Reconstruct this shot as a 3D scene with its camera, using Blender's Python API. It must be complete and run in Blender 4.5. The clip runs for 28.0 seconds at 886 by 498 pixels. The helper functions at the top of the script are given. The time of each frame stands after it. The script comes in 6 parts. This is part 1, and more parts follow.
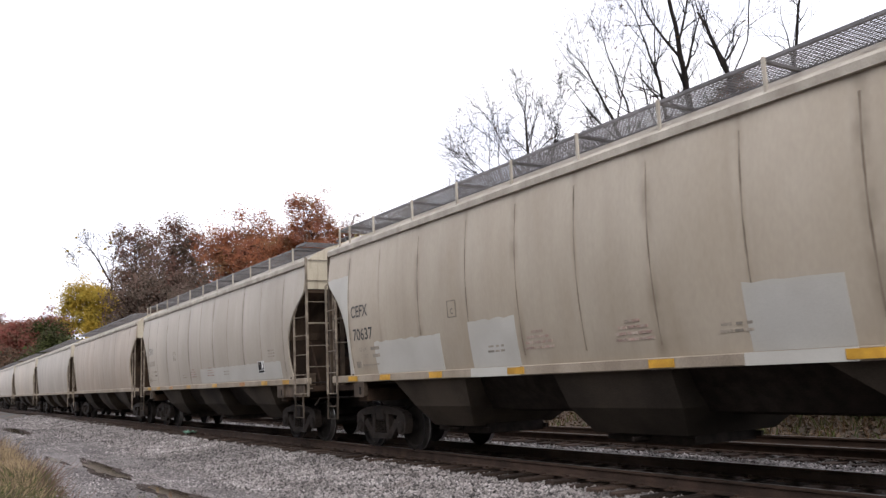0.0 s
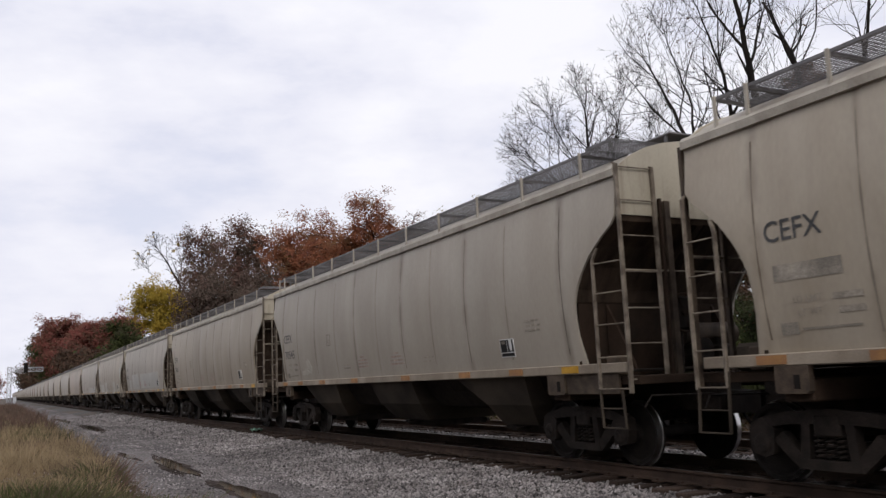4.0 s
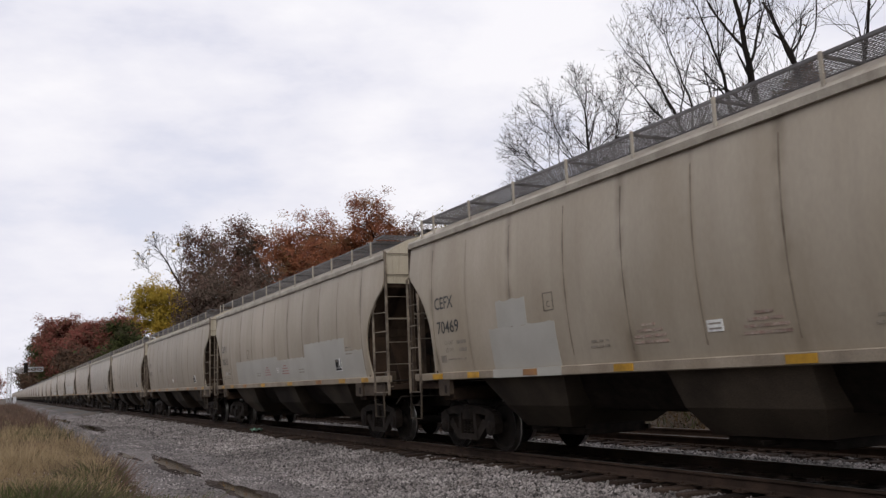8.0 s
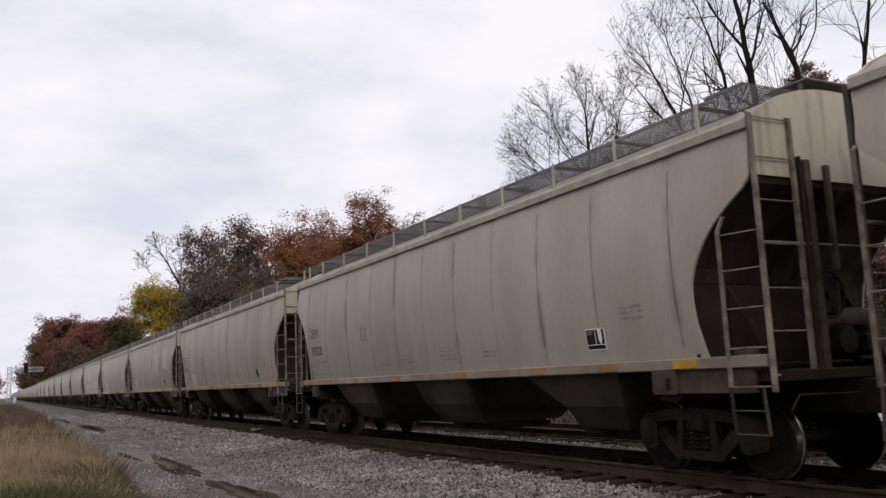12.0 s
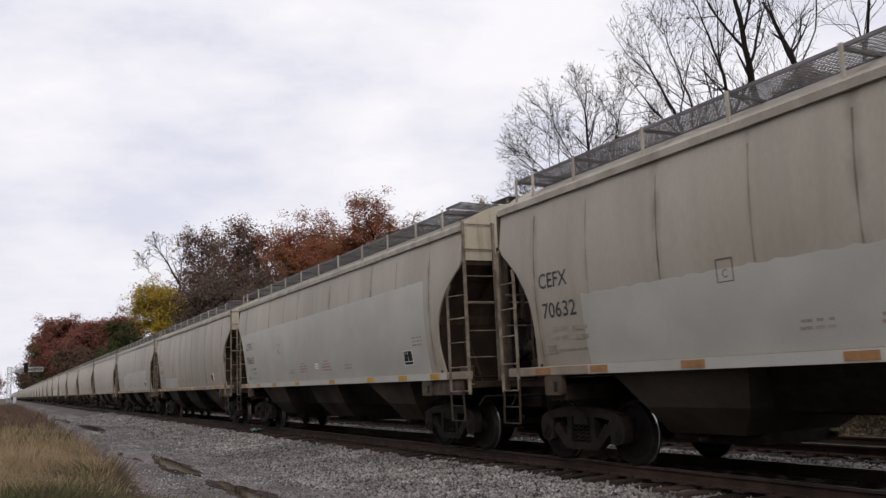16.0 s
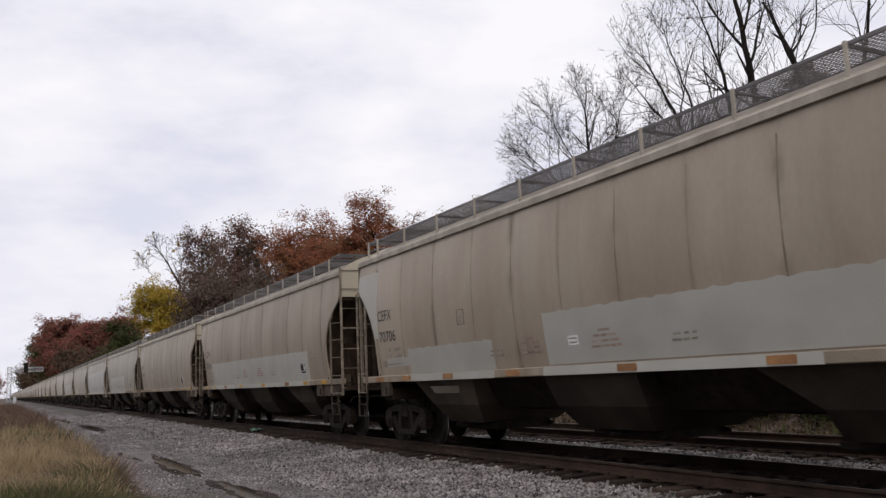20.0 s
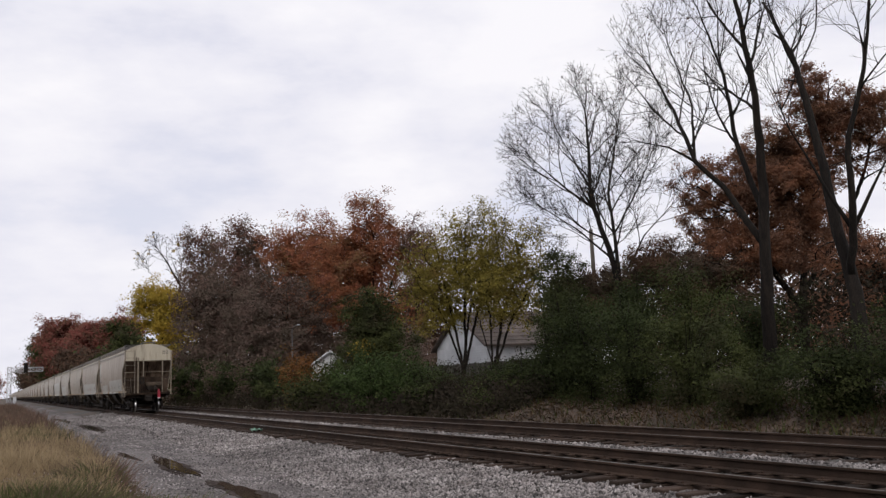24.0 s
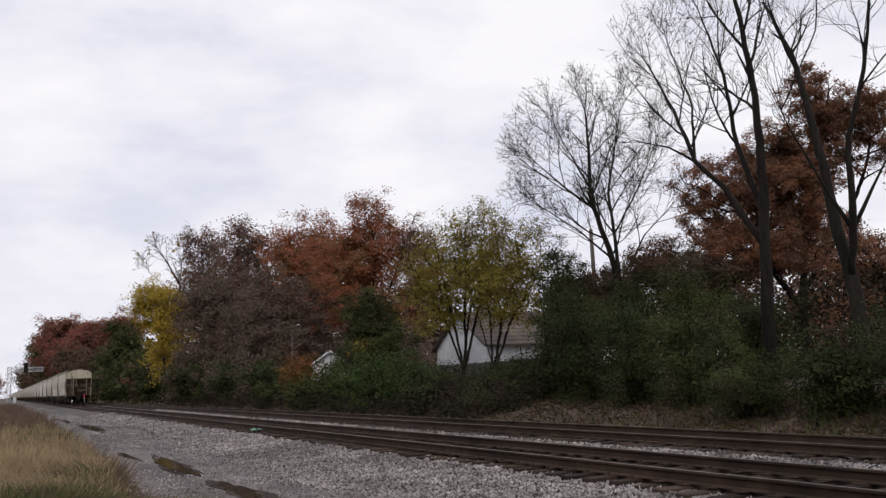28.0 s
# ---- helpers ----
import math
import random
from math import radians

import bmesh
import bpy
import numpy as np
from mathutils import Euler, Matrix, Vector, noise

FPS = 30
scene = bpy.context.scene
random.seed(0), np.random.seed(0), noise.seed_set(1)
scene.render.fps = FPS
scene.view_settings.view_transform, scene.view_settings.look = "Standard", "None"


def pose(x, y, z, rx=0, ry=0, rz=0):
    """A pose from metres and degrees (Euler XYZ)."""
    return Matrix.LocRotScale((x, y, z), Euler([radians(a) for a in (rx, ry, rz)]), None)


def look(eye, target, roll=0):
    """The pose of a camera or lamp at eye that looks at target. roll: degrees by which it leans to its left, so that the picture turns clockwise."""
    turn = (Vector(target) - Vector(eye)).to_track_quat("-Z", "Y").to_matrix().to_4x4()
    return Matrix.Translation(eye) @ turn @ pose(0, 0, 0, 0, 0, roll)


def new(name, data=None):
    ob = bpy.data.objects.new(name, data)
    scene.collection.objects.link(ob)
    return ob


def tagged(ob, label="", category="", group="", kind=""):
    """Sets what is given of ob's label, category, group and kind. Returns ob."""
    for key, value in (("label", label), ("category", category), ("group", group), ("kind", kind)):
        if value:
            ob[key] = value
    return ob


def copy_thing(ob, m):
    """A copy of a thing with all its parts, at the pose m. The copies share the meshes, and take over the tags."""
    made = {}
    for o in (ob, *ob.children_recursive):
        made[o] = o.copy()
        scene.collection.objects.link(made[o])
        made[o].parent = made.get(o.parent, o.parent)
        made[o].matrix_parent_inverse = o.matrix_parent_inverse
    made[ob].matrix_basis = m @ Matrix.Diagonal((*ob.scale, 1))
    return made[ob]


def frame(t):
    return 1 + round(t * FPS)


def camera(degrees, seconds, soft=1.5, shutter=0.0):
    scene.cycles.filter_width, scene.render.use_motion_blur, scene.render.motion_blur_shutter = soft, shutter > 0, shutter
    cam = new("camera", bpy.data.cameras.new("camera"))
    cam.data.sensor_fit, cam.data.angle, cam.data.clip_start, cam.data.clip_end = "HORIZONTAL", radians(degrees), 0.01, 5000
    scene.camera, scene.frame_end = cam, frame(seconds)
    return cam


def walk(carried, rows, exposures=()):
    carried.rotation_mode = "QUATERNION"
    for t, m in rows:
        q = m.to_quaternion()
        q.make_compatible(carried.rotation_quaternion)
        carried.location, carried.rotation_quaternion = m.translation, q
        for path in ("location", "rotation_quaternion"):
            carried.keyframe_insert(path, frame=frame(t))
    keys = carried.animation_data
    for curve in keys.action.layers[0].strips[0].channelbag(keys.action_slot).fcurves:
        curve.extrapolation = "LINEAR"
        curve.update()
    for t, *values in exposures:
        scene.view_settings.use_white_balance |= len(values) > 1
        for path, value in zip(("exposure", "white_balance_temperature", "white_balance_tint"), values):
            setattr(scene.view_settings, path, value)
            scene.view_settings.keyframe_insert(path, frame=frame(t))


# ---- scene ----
# x runs along the tracks (the train goes towards -x), y leads away from the camera, z = 0 is the top of the rails
EYE = Vector((0.0, 0.0, 1.355))
TRACK_1, TRACK_2, CAR_PITCH, CAR_BODY = 8.99, 13.10, 18.0, 16.62


def aim(yaw, pitch, roll):
    """The camera's pose: yaw away from the tracks' line, pitch upwards, roll."""
    a, b = radians(yaw), radians(pitch)
    ahead = Vector((-math.cos(a) * math.cos(b), math.sin(a) * math.cos(b), math.sin(b)))
    return look(EYE, EYE + ahead, roll)


cam = camera(55.3, 28.0, soft=1.4, shutter=0.05)
REST = (27.60, 8.73, -2.487)
walk(cam, [(t, aim(REST[0] + a, REST[1] + b, REST[2] + c)) for t, a, b, c in (
    (0.0, 4.14, -0.107, -0.04), (0.1, 2.66, -0.08, 0.03), (0.2, 1.30, -0.05, 0.12), (0.3, 0.10, -0.03, 0.2), (0.4, -0.71, -0.01, 0.27),
    (0.5, -0.86, -0.008, 0.29), (0.75, -0.64, 0.0, 0.2), (1.0, -0.419, 0.006, 0.114), (1.25, -0.17, 0.008, 0.08), (1.5, 0.063, 0.009, 0.063), (2.0, 0.109, 0.006, 0.068),
    (2.5, 0.0, 0.0, 0.0), (3.0, 0.0, 0.0, 0.0), (28.0, 0.0, 0.0, 0.0))],
    exposures=[(t, e, k, 10.5) for t, e, k in ((0.0, 0.85, 6480), (0.1, 0.62, 6420), (0.2, 0.45, 6380), (0.3, 0.3, 6350), (0.4, 0.2, 6330), (0.6, 0.10, 6320), (0.9, 0.05, 6310), (2.0, 0.04, 6400), (3.5, 0.03, 6480), (6.0, 0.0, 6580), (10.0, 0.0, 6640), (28.0, 0.0, 6640))])

# ---- sky and sun ----
world = bpy.data.worlds.new("overcast_sky")
scene.world = world
world.use_nodes = True
SUN_UP, SUN_TURN = radians(36), radians(112)
wn, wl = world.node_tree.nodes, world.node_tree.links
wn.clear()
sky = wn.new("ShaderNodeTexSky")
sky.sky_type, sky.sun_disc, sky.sun_elevation, sky.sun_rotation = "NISHITA", False, SUN_UP, SUN_TURN
coord = wn.new("ShaderNodeTexCoord")
flat = wn.new("ShaderNodeMapping")
flat.inputs["Scale"].default_value = (1.0, 1.0, 2.6)
wl.new(coord.outputs["Generated"], flat.inputs["Vector"])
puffs = wn.new("ShaderNodeTexNoise")
puffs.inputs["Scale"].default_value, puffs.inputs["Detail"].default_value, puffs.inputs["Roughness"].default_value = 3.2, 6.0, 0.55
wl.new(flat.outputs["Vector"], puffs.inputs["Vector"])
tone = wn.new("ShaderNodeValToRGB")
tone.color_ramp.elements[0].position, tone.color_ramp.elements[0].color = 0.36, (0.785, 0.80, 0.925, 1)
tone.color_ramp.elements[1].position, tone.color_ramp.elements[1].color = 0.62, (0.99, 0.99, 1.05, 1)
wl.new(puffs.outputs["Fac"], tone.inputs["Fac"])
holes = wn.new("ShaderNodeMapRange")
holes.inputs["From Min"].default_value, holes.inputs["From Max"].default_value = 0.30, 0.46
holes.inputs["To Min"].default_value, holes.inputs["To Max"].default_value = 0.86, 1.0
wl.new(puffs.outputs["Fac"], holes.inputs["Value"])
clear, cloud, both, out = wn.new("ShaderNodeBackground"), wn.new("ShaderNodeBackground"), wn.new("ShaderNodeMixShader"), wn.new("ShaderNodeOutputWorld")
clear.inputs["Strength"].default_value, cloud.inputs["Strength"].default_value = 0.12, 0.955
wl.new(sky.outputs["Color"], clear.inputs["Color"])
wl.new(tone.outputs["Color"], cloud.inputs["Color"])
wl.new(holes.outputs["Result"], both.inputs["Fac"])
wl.new(clear.outputs["Background"], both.inputs[1])
wl.new(cloud.outputs["Background"], both.inputs[2])
wl.new(both.outputs["Shader"], out.inputs["Surface"])
sun = new("sun", bpy.data.lights.new("sun", "SUN"))
sun.data.energy, sun.data.angle, sun.data.color = 1.0, radians(26), (1.0, 0.96, 0.9)
sun.matrix_world = look((math.sin(SUN_TURN) * 50, math.cos(SUN_TURN) * 50, math.tan(SUN_UP) * 50), (0, 0, 0))


# ---- materials ----
def material(name, colour, other=None, scale=4.0, stretch=(1, 1, 1), rough=0.7, metal=0.0, bump=0.15, fine=60.0, spread=0.25, shift=0.0, island=False, spec=0.5, low=0.35, high=0.65, through_light=0.0, coarse=0.3):
    """A surface with blotches of a second colour at one scale, grain at another, and a little relief; shift varies it from object to object."""
    m = bpy.data.materials.new(name)
    m.use_nodes = True
    n, l = m.node_tree.nodes, m.node_tree.links
    b = n["Principled BSDF"]
    other = other or tuple(c * 0.7 for c in colour)
    tc, mp = n.new("ShaderNodeTexCoord"), n.new("ShaderNodeMapping")
    mp.inputs["Scale"].default_value = stretch
    info = n.new("ShaderNodeObjectInfo")
    off = n.new("ShaderNodeVectorMath")
    off.operation = "MULTIPLY_ADD"
    off.inputs[1].default_value = (37.0, 11.0, 5.0)
    l.new(info.outputs["Random"], off.inputs[0])
    l.new(tc.outputs["Object"], off.inputs[2])
    l.new(off.outputs["Vector"], mp.inputs["Vector"])
    big, small, huge = n.new("ShaderNodeTexNoise"), n.new("ShaderNodeTexNoise"), n.new("ShaderNodeTexNoise")
    for t, s, d in ((big, scale, 5.0), (small, fine, 3.0), (huge, scale * 0.17, 2.0)):
        t.inputs["Scale"].default_value, t.inputs["Detail"].default_value = s, d
        l.new(mp.outputs["Vector"], t.inputs["Vector"])
    ramp = n.new("ShaderNodeMapRange")
    ramp.inputs["From Min"].default_value, ramp.inputs["From Max"].default_value = low, high
    l.new(big.outputs["Fac"], ramp.inputs["Value"])
    mix = n.new("ShaderNodeMix")
    mix.data_type = "RGBA"
    mix.inputs[6].default_value, mix.inputs[7].default_value = (*colour, 1), (*other, 1)
    l.new(ramp.outputs["Result"], mix.inputs[0])
    grain = n.new("ShaderNodeMapRange")
    grain.inputs["From Min"].default_value, grain.inputs["From Max"].default_value = 0.3, 0.7
    grain.inputs["To Min"].default_value, grain.inputs["To Max"].default_value = 1 - spread, 1 + spread
    l.new(small.outputs["Fac"], grain.inputs["Value"])
    wide = n.new("ShaderNodeMapRange")
    wide.inputs["From Min"].default_value, wide.inputs["From Max"].default_value = 0.3, 0.7
    wide.inputs["To Min"].default_value, wide.inputs["To Max"].default_value = 1 - coarse, 1 + coarse
    l.new(huge.outputs["Fac"], wide.inputs["Value"])
    value = n.new("ShaderNodeMath")
    value.operation = "MULTIPLY"
    l.new(grain.outputs["Result"], value.inputs[0])
    l.new(wide.outputs["Result"], value.inputs[1])
    last = value.outputs["Value"]
    if shift or island:
        pick = n.new("ShaderNodeNewGeometry").outputs["Random Per Island"] if island else info.outputs["Random"]
        vary = n.new("ShaderNodeMapRange")
        vary.inputs["To Min"].default_value, vary.inputs["To Max"].default_value = 1 - shift, 1 + shift
        l.new(pick, vary.inputs["Value"])
        more = n.new("ShaderNodeMath")
        more.operation = "MULTIPLY"
        l.new(last, more.inputs[0])
        l.new(vary.outputs["Result"], more.inputs[1])
        last = more.outputs["Value"]
    tint = n.new("ShaderNodeVectorMath")
    tint.operation = "SCALE"
    l.new(mix.outputs[2], tint.inputs[0])
    l.new(last, tint.inputs["Scale"])
    l.new(tint.outputs["Vector"], b.inputs["Base Color"])
    b.inputs["Roughness"].default_value, b.inputs["Metallic"].default_value, b.inputs["Specular IOR Level"].default_value = rough, metal, spec
    if bump:
        bp = n.new("ShaderNodeBump")
        bp.inputs["Strength"].default_value, bp.inputs["Distance"].default_value = bump, 0.02
        l.new(small.outputs["Fac"], bp.inputs["Height"])
        l.new(bp.outputs["Normal"], b.inputs["Normal"])
    return m


def leaf_material(name, colours, dull=0.2):
    """Leaves of several colours, picked leaf by leaf, that let some light through."""
    m = bpy.data.materials.new(name)
    m.use_nodes = True
    n, l = m.node_tree.nodes, m.node_tree.links
    b, out = n["Principled BSDF"], n["Material Output"]
    ramp = n.new("ShaderNodeValToRGB")
    ramp.color_ramp.interpolation = "LINEAR"
    ramp.color_ramp.elements[0].color, ramp.color_ramp.elements[1].color = (*colours[0], 1), (*colours[-1], 1)
    for i, c in enumerate(colours[1:-1]):
        e = ramp.color_ramp.elements.new((i + 1) / (len(colours) - 1))
        e.color = (*c, 1)
    geo, tc, tn = n.new("ShaderNodeNewGeometry"), n.new("ShaderNodeTexCoord"), n.new("ShaderNodeTexNoise")
    tn.inputs["Scale"].default_value, tn.inputs["Detail"].default_value = 0.5, 4.0
    l.new(tc.outputs["Object"], tn.inputs["Vector"])
    add = n.new("ShaderNodeMath")
    add.operation = "MULTIPLY_ADD"
    add.inputs[1].default_value = 0.18
    l.new(geo.outputs["Random Per Island"], add.inputs[0])
    sub = n.new("ShaderNodeMapRange")
    sub.inputs["From Min"].default_value, sub.inputs["From Max"].default_value = 0.33, 0.67
    sub.inputs["To Min"].default_value, sub.inputs["To Max"].default_value = 0.0, 0.85
    l.new(tn.outputs["Fac"], sub.inputs["Value"])
    l.new(sub.outputs["Result"], add.inputs[2])
    l.new(add.outputs["Value"], ramp.inputs["Fac"])
    l.new(ramp.outputs["Color"], b.inputs["Base Color"])
    b.inputs["Roughness"].default_value, b.inputs["Specular IOR Level"].default_value = 0.85, 0.1
    tr, mx = n.new("ShaderNodeBsdfTranslucent"), n.new("ShaderNodeMixShader")
    l.new(ramp.outputs["Color"], tr.inputs["Color"])
    mx.inputs["Fac"].default_value = dull
    l.new(b.outputs["BSDF"], mx.inputs[1])
    l.new(tr.outputs["BSDF"], mx.inputs[2])
    l.new(mx.outputs["Shader"], out.inputs["Surface"])
    return m


PAINTS = [material(n, c, o, scale=0.9, stretch=(1.2, 1.2, 0.5), rough=0.5, bump=0.04, fine=20, spread=0.04, spec=0.5, coarse=0.12) for n, c, o in (
    ("tan_car_paint", (0.39, 0.338, 0.268), (0.325, 0.272, 0.205)), ("warm_grey_car_paint", (0.392, 0.35, 0.292), (0.335, 0.292, 0.236)),
    ("dusty_beige_car_paint", (0.372, 0.312, 0.246), (0.31, 0.25, 0.19)))]
SEAMS = [1.05, 2.4, 3.9, 5.45, 6.8, 8.15, 9.5, 10.9, 12.3, 13.7, 15.3]


def smudge(m, reach=0.15, strength=0.62):
    """Soft dirt along the weld seams of a car's side, broken up along their height, and faint runs below the roof."""
    n, l = m.node_tree.nodes, m.node_tree.links
    b = n["Principled BSDF"]
    colour = b.inputs["Base Color"].links[0].from_socket
    tc, axes = n.new("ShaderNodeTexCoord"), n.new("ShaderNodeSeparateXYZ")
    l.new(tc.outputs["Object"], axes.inputs[0])

    def calc(op, a, c):
        q = n.new("ShaderNodeMath")
        q.operation = op
        for i, s in enumerate((a, c)):
            if isinstance(s, (int, float)):
                q.inputs[i].default_value = s
            elif s is not None:
                l.new(s, q.inputs[i])
        return q.outputs[0]
    wave = n.new("ShaderNodeTexNoise")
    wave.inputs["Scale"].default_value, wave.inputs["Detail"].default_value = 1.7, 4.0
    info, off = n.new("ShaderNodeObjectInfo"), n.new("ShaderNodeVectorMath")
    off.operation = "MULTIPLY_ADD"
    off.inputs[1].default_value = (53.0, 7.0, 19.0)
    l.new(info.outputs["Random"], off.inputs[0])
    l.new(tc.outputs["Object"], off.inputs[2])
    l.new(off.outputs["Vector"], wave.inputs["Vector"])
    near = 9.0
    for s in SEAMS:
        reached = calc("ABSOLUTE", calc("SUBTRACT", axes.outputs["X"], s), None)
        near = calc("MINIMUM", near, calc("ADD", reached, 0.06) if SEAMS.index(s) % 2 else reached)
    fall = n.new("ShaderNodeMapRange")
    fall.interpolation_type = "SMOOTHSTEP"
    fall.inputs["From Min"].default_value, fall.inputs["From Max"].default_value = 0.0, reach
    fall.inputs["To Min"].default_value, fall.inputs["To Max"].default_value = 1.0, 0.0
    l.new(near, fall.inputs["Value"])
    patchy = n.new("ShaderNodeMapRange")
    patchy.inputs["From Min"].default_value, patchy.inputs["From Max"].default_value = 0.38, 0.66
    l.new(wave.outputs["Fac"], patchy.inputs["Value"])
    runs = n.new("ShaderNodeTexNoise")
    squeeze = n.new("ShaderNodeMapping")
    squeeze.inputs["Scale"].default_value = (5.0, 1.0, 0.22)
    l.new(off.outputs["Vector"], squeeze.inputs["Vector"])
    l.new(squeeze.outputs["Vector"], runs.inputs["Vector"])
    runs.inputs["Scale"].default_value, runs.inputs["Detail"].default_value = 1.0, 3.0
    streak = n.new("ShaderNodeMapRange")
    streak.inputs["From Min"].default_value, streak.inputs["From Max"].default_value = 0.52, 0.75
    streak.inputs["To Max"].default_value = 0.10
    l.new(runs.outputs["Fac"], streak.inputs["Value"])
    dirt = calc("ADD", calc("MULTIPLY", calc("MULTIPLY", fall.outputs["Result"], patchy.outputs["Result"]), strength), streak.outputs["Result"])
    mix = n.new("ShaderNodeMix")
    mix.data_type = "RGBA"
    mix.inputs[7].default_value = (0.12, 0.092, 0.062, 1)
    l.new(dirt, mix.inputs[0])
    l.new(colour, mix.inputs[6])
    l.new(mix.outputs[2], b.inputs["Base Color"])


for m in PAINTS:
    smudge(m)
SILLPAINT = material("grimy_sill_paint", (0.315, 0.262, 0.2), (0.22, 0.175, 0.128), scale=2.2, stretch=(1, 1, 0.6), rough=0.65, bump=0.05, spread=0.12, coarse=0.14)
TRIM = material("pale_car_trim_paint", (0.43, 0.39, 0.325), (0.30, 0.262, 0.212), scale=3, stretch=(1, 1, 0.5), rough=0.55, bump=0.05, spread=0.1, coarse=0.1)
ENDSHEET = material("streaked_end_sheet_paint", (0.43, 0.382, 0.296), (0.20, 0.16, 0.112), scale=2.4, stretch=(1, 2.6, 0.3), rough=0.55, bump=0.05, spread=0.12, low=0.52, high=0.8, coarse=0.12)
PATCH = material("fresh_pale_grey_paint", (0.452, 0.44, 0.40), (0.405, 0.388, 0.348), scale=1.4, rough=0.5, bump=0.02, spread=0.04, coarse=0.08)
PLATEINK = material("brown_stencil_paint", (0.11, 0.09, 0.068), (0.19, 0.16, 0.125), scale=8, rough=0.6, bump=0.0)
PALEPATCH = material("faded_pale_paint", (0.43, 0.405, 0.345), (0.39, 0.36, 0.30), scale=1.8, rough=0.5, bump=0.02, spread=0.05, coarse=0.1)
SEAM = material("grimy_weld_seam", (0.115, 0.088, 0.062), (0.19, 0.155, 0.115), scale=1.6, stretch=(1, 1, 0.6), rough=0.8, spread=0.1)
SEAMFAINT = material("lightly_soiled_weld_seam", (0.22, 0.182, 0.138), (0.28, 0.238, 0.185), scale=1.6, stretch=(1, 1, 0.6), rough=0.7, spread=0.1)
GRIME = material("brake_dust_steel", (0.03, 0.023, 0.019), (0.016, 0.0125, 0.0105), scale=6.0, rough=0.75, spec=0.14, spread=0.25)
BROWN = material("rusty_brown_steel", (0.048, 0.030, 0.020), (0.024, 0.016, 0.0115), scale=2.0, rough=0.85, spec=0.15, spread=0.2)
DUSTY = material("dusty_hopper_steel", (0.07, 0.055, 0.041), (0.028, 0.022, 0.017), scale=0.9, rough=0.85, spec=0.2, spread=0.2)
TANEND = material("rust_stained_tan_steel", (0.082, 0.055, 0.039), (0.034, 0.022, 0.016), scale=2.2, stretch=(1, 1, 0.6), rough=0.85, spec=0.2, spread=0.25, low=0.4, high=0.6)
SLOPE = material("rust_streaked_slope_paint", (0.15, 0.105, 0.074), (0.06, 0.039, 0.027), scale=1.6, stretch=(1, 2, 0.4), rough=0.8, spec=0.2, spread=0.2, low=0.4, high=0.65)
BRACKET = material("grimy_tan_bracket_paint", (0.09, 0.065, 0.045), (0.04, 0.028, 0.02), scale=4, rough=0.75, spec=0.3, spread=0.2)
# SLOPE at about half strength: the shade between coupled cars, put into the colour
SHADESLOPE = material("shaded_slope_paint", (0.072, 0.050, 0.036), (0.028, 0.019, 0.014), scale=1.6, stretch=(1, 2, 0.4), rough=0.85, spec=0.15, spread=0.2, low=0.4, high=0.65)
ENDTRIM = material("weathered_end_post_paint", (0.28, 0.235, 0.178), (0.15, 0.118, 0.085), scale=4, stretch=(1, 1, 0.5), rough=0.7, spread=0.15)
BLACK = material("greasy_black_iron", (0.020, 0.0165, 0.0145), (0.012, 0.010, 0.009), scale=5, rough=0.85, spec=0.12, spread=0.3)
TREAD = material("polished_wheel_steel", (0.55, 0.54, 0.53), (0.4, 0.39, 0.38), rough=0.28, metal=1.0, bump=0.02, spread=0.08)
GRATE = material("galvanised_grating", (0.19, 0.182, 0.184), (0.13, 0.124, 0.126), rough=0.65, metal=0.2, spread=0.15)
AMBER = material("amber_reflective_tape", (0.50, 0.28, 0.03), (0.40, 0.21, 0.025), scale=9, rough=0.4, bump=0.02, spread=0.08)
RUSTTAPE = material("weathered_orange_tape", (0.33, 0.165, 0.055), (0.26, 0.125, 0.055), scale=9, rough=0.6, spread=0.12)
INK = material("black_stencil_paint", (0.035, 0.034, 0.035), (0.07, 0.068, 0.065), scale=8, rough=0.6, bump=0.0)
PANELINK = material("black_panel_paint", (0.014, 0.013, 0.013), (0.022, 0.02, 0.02), scale=8, rough=0.75, spec=0.2, bump=0.0)
FADED = material("faded_stencil_paint", (0.25, 0.22, 0.18), (0.31, 0.27, 0.22), scale=12, rough=0.6, bump=0.0, low=0.4, high=0.6)
REDINK = material("faded_red_stencil_paint", (0.315, 0.215, 0.18), (0.345, 0.285, 0.235), scale=12, rough=0.6, bump=0.0, low=0.4, high=0.6)
REDFRESH = material("red_stencil_paint", (0.34, 0.16, 0.145), (0.38, 0.25, 0.225), scale=12, rough=0.6, bump=0.0, low=0.4, high=0.6)
WHITE = material("white_label_paint", (0.78, 0.78, 0.76), (0.7, 0.7, 0.68), scale=8, rough=0.5, bump=0.0)
REDMARK = material("red_marker_plastic", (0.38, 0.03, 0.05), (0.28, 0.022, 0.038), rough=0.45, bump=0.0)
RAILSIDE = material("rusty_rail_steel", (0.06, 0.038, 0.028), (0.036, 0.024, 0.018), scale=3, rough=0.9, spec=0.2, spread=0.2)
RAILTOP = material("worn_rail_head", (0.17, 0.16, 0.15), (0.12, 0.11, 0.102), scale=2, stretch=(0.2, 3, 1), rough=0.42, metal=0.8, bump=0.03, spread=0.1)
TIEWOOD = material("creosoted_tie_wood", (0.032, 0.022, 0.017), (0.058, 0.039, 0.030), scale=3, stretch=(4, 0.6, 4), rough=0.92, spec=0.2, bump=0.4, shift=0.45, spread=0.3)
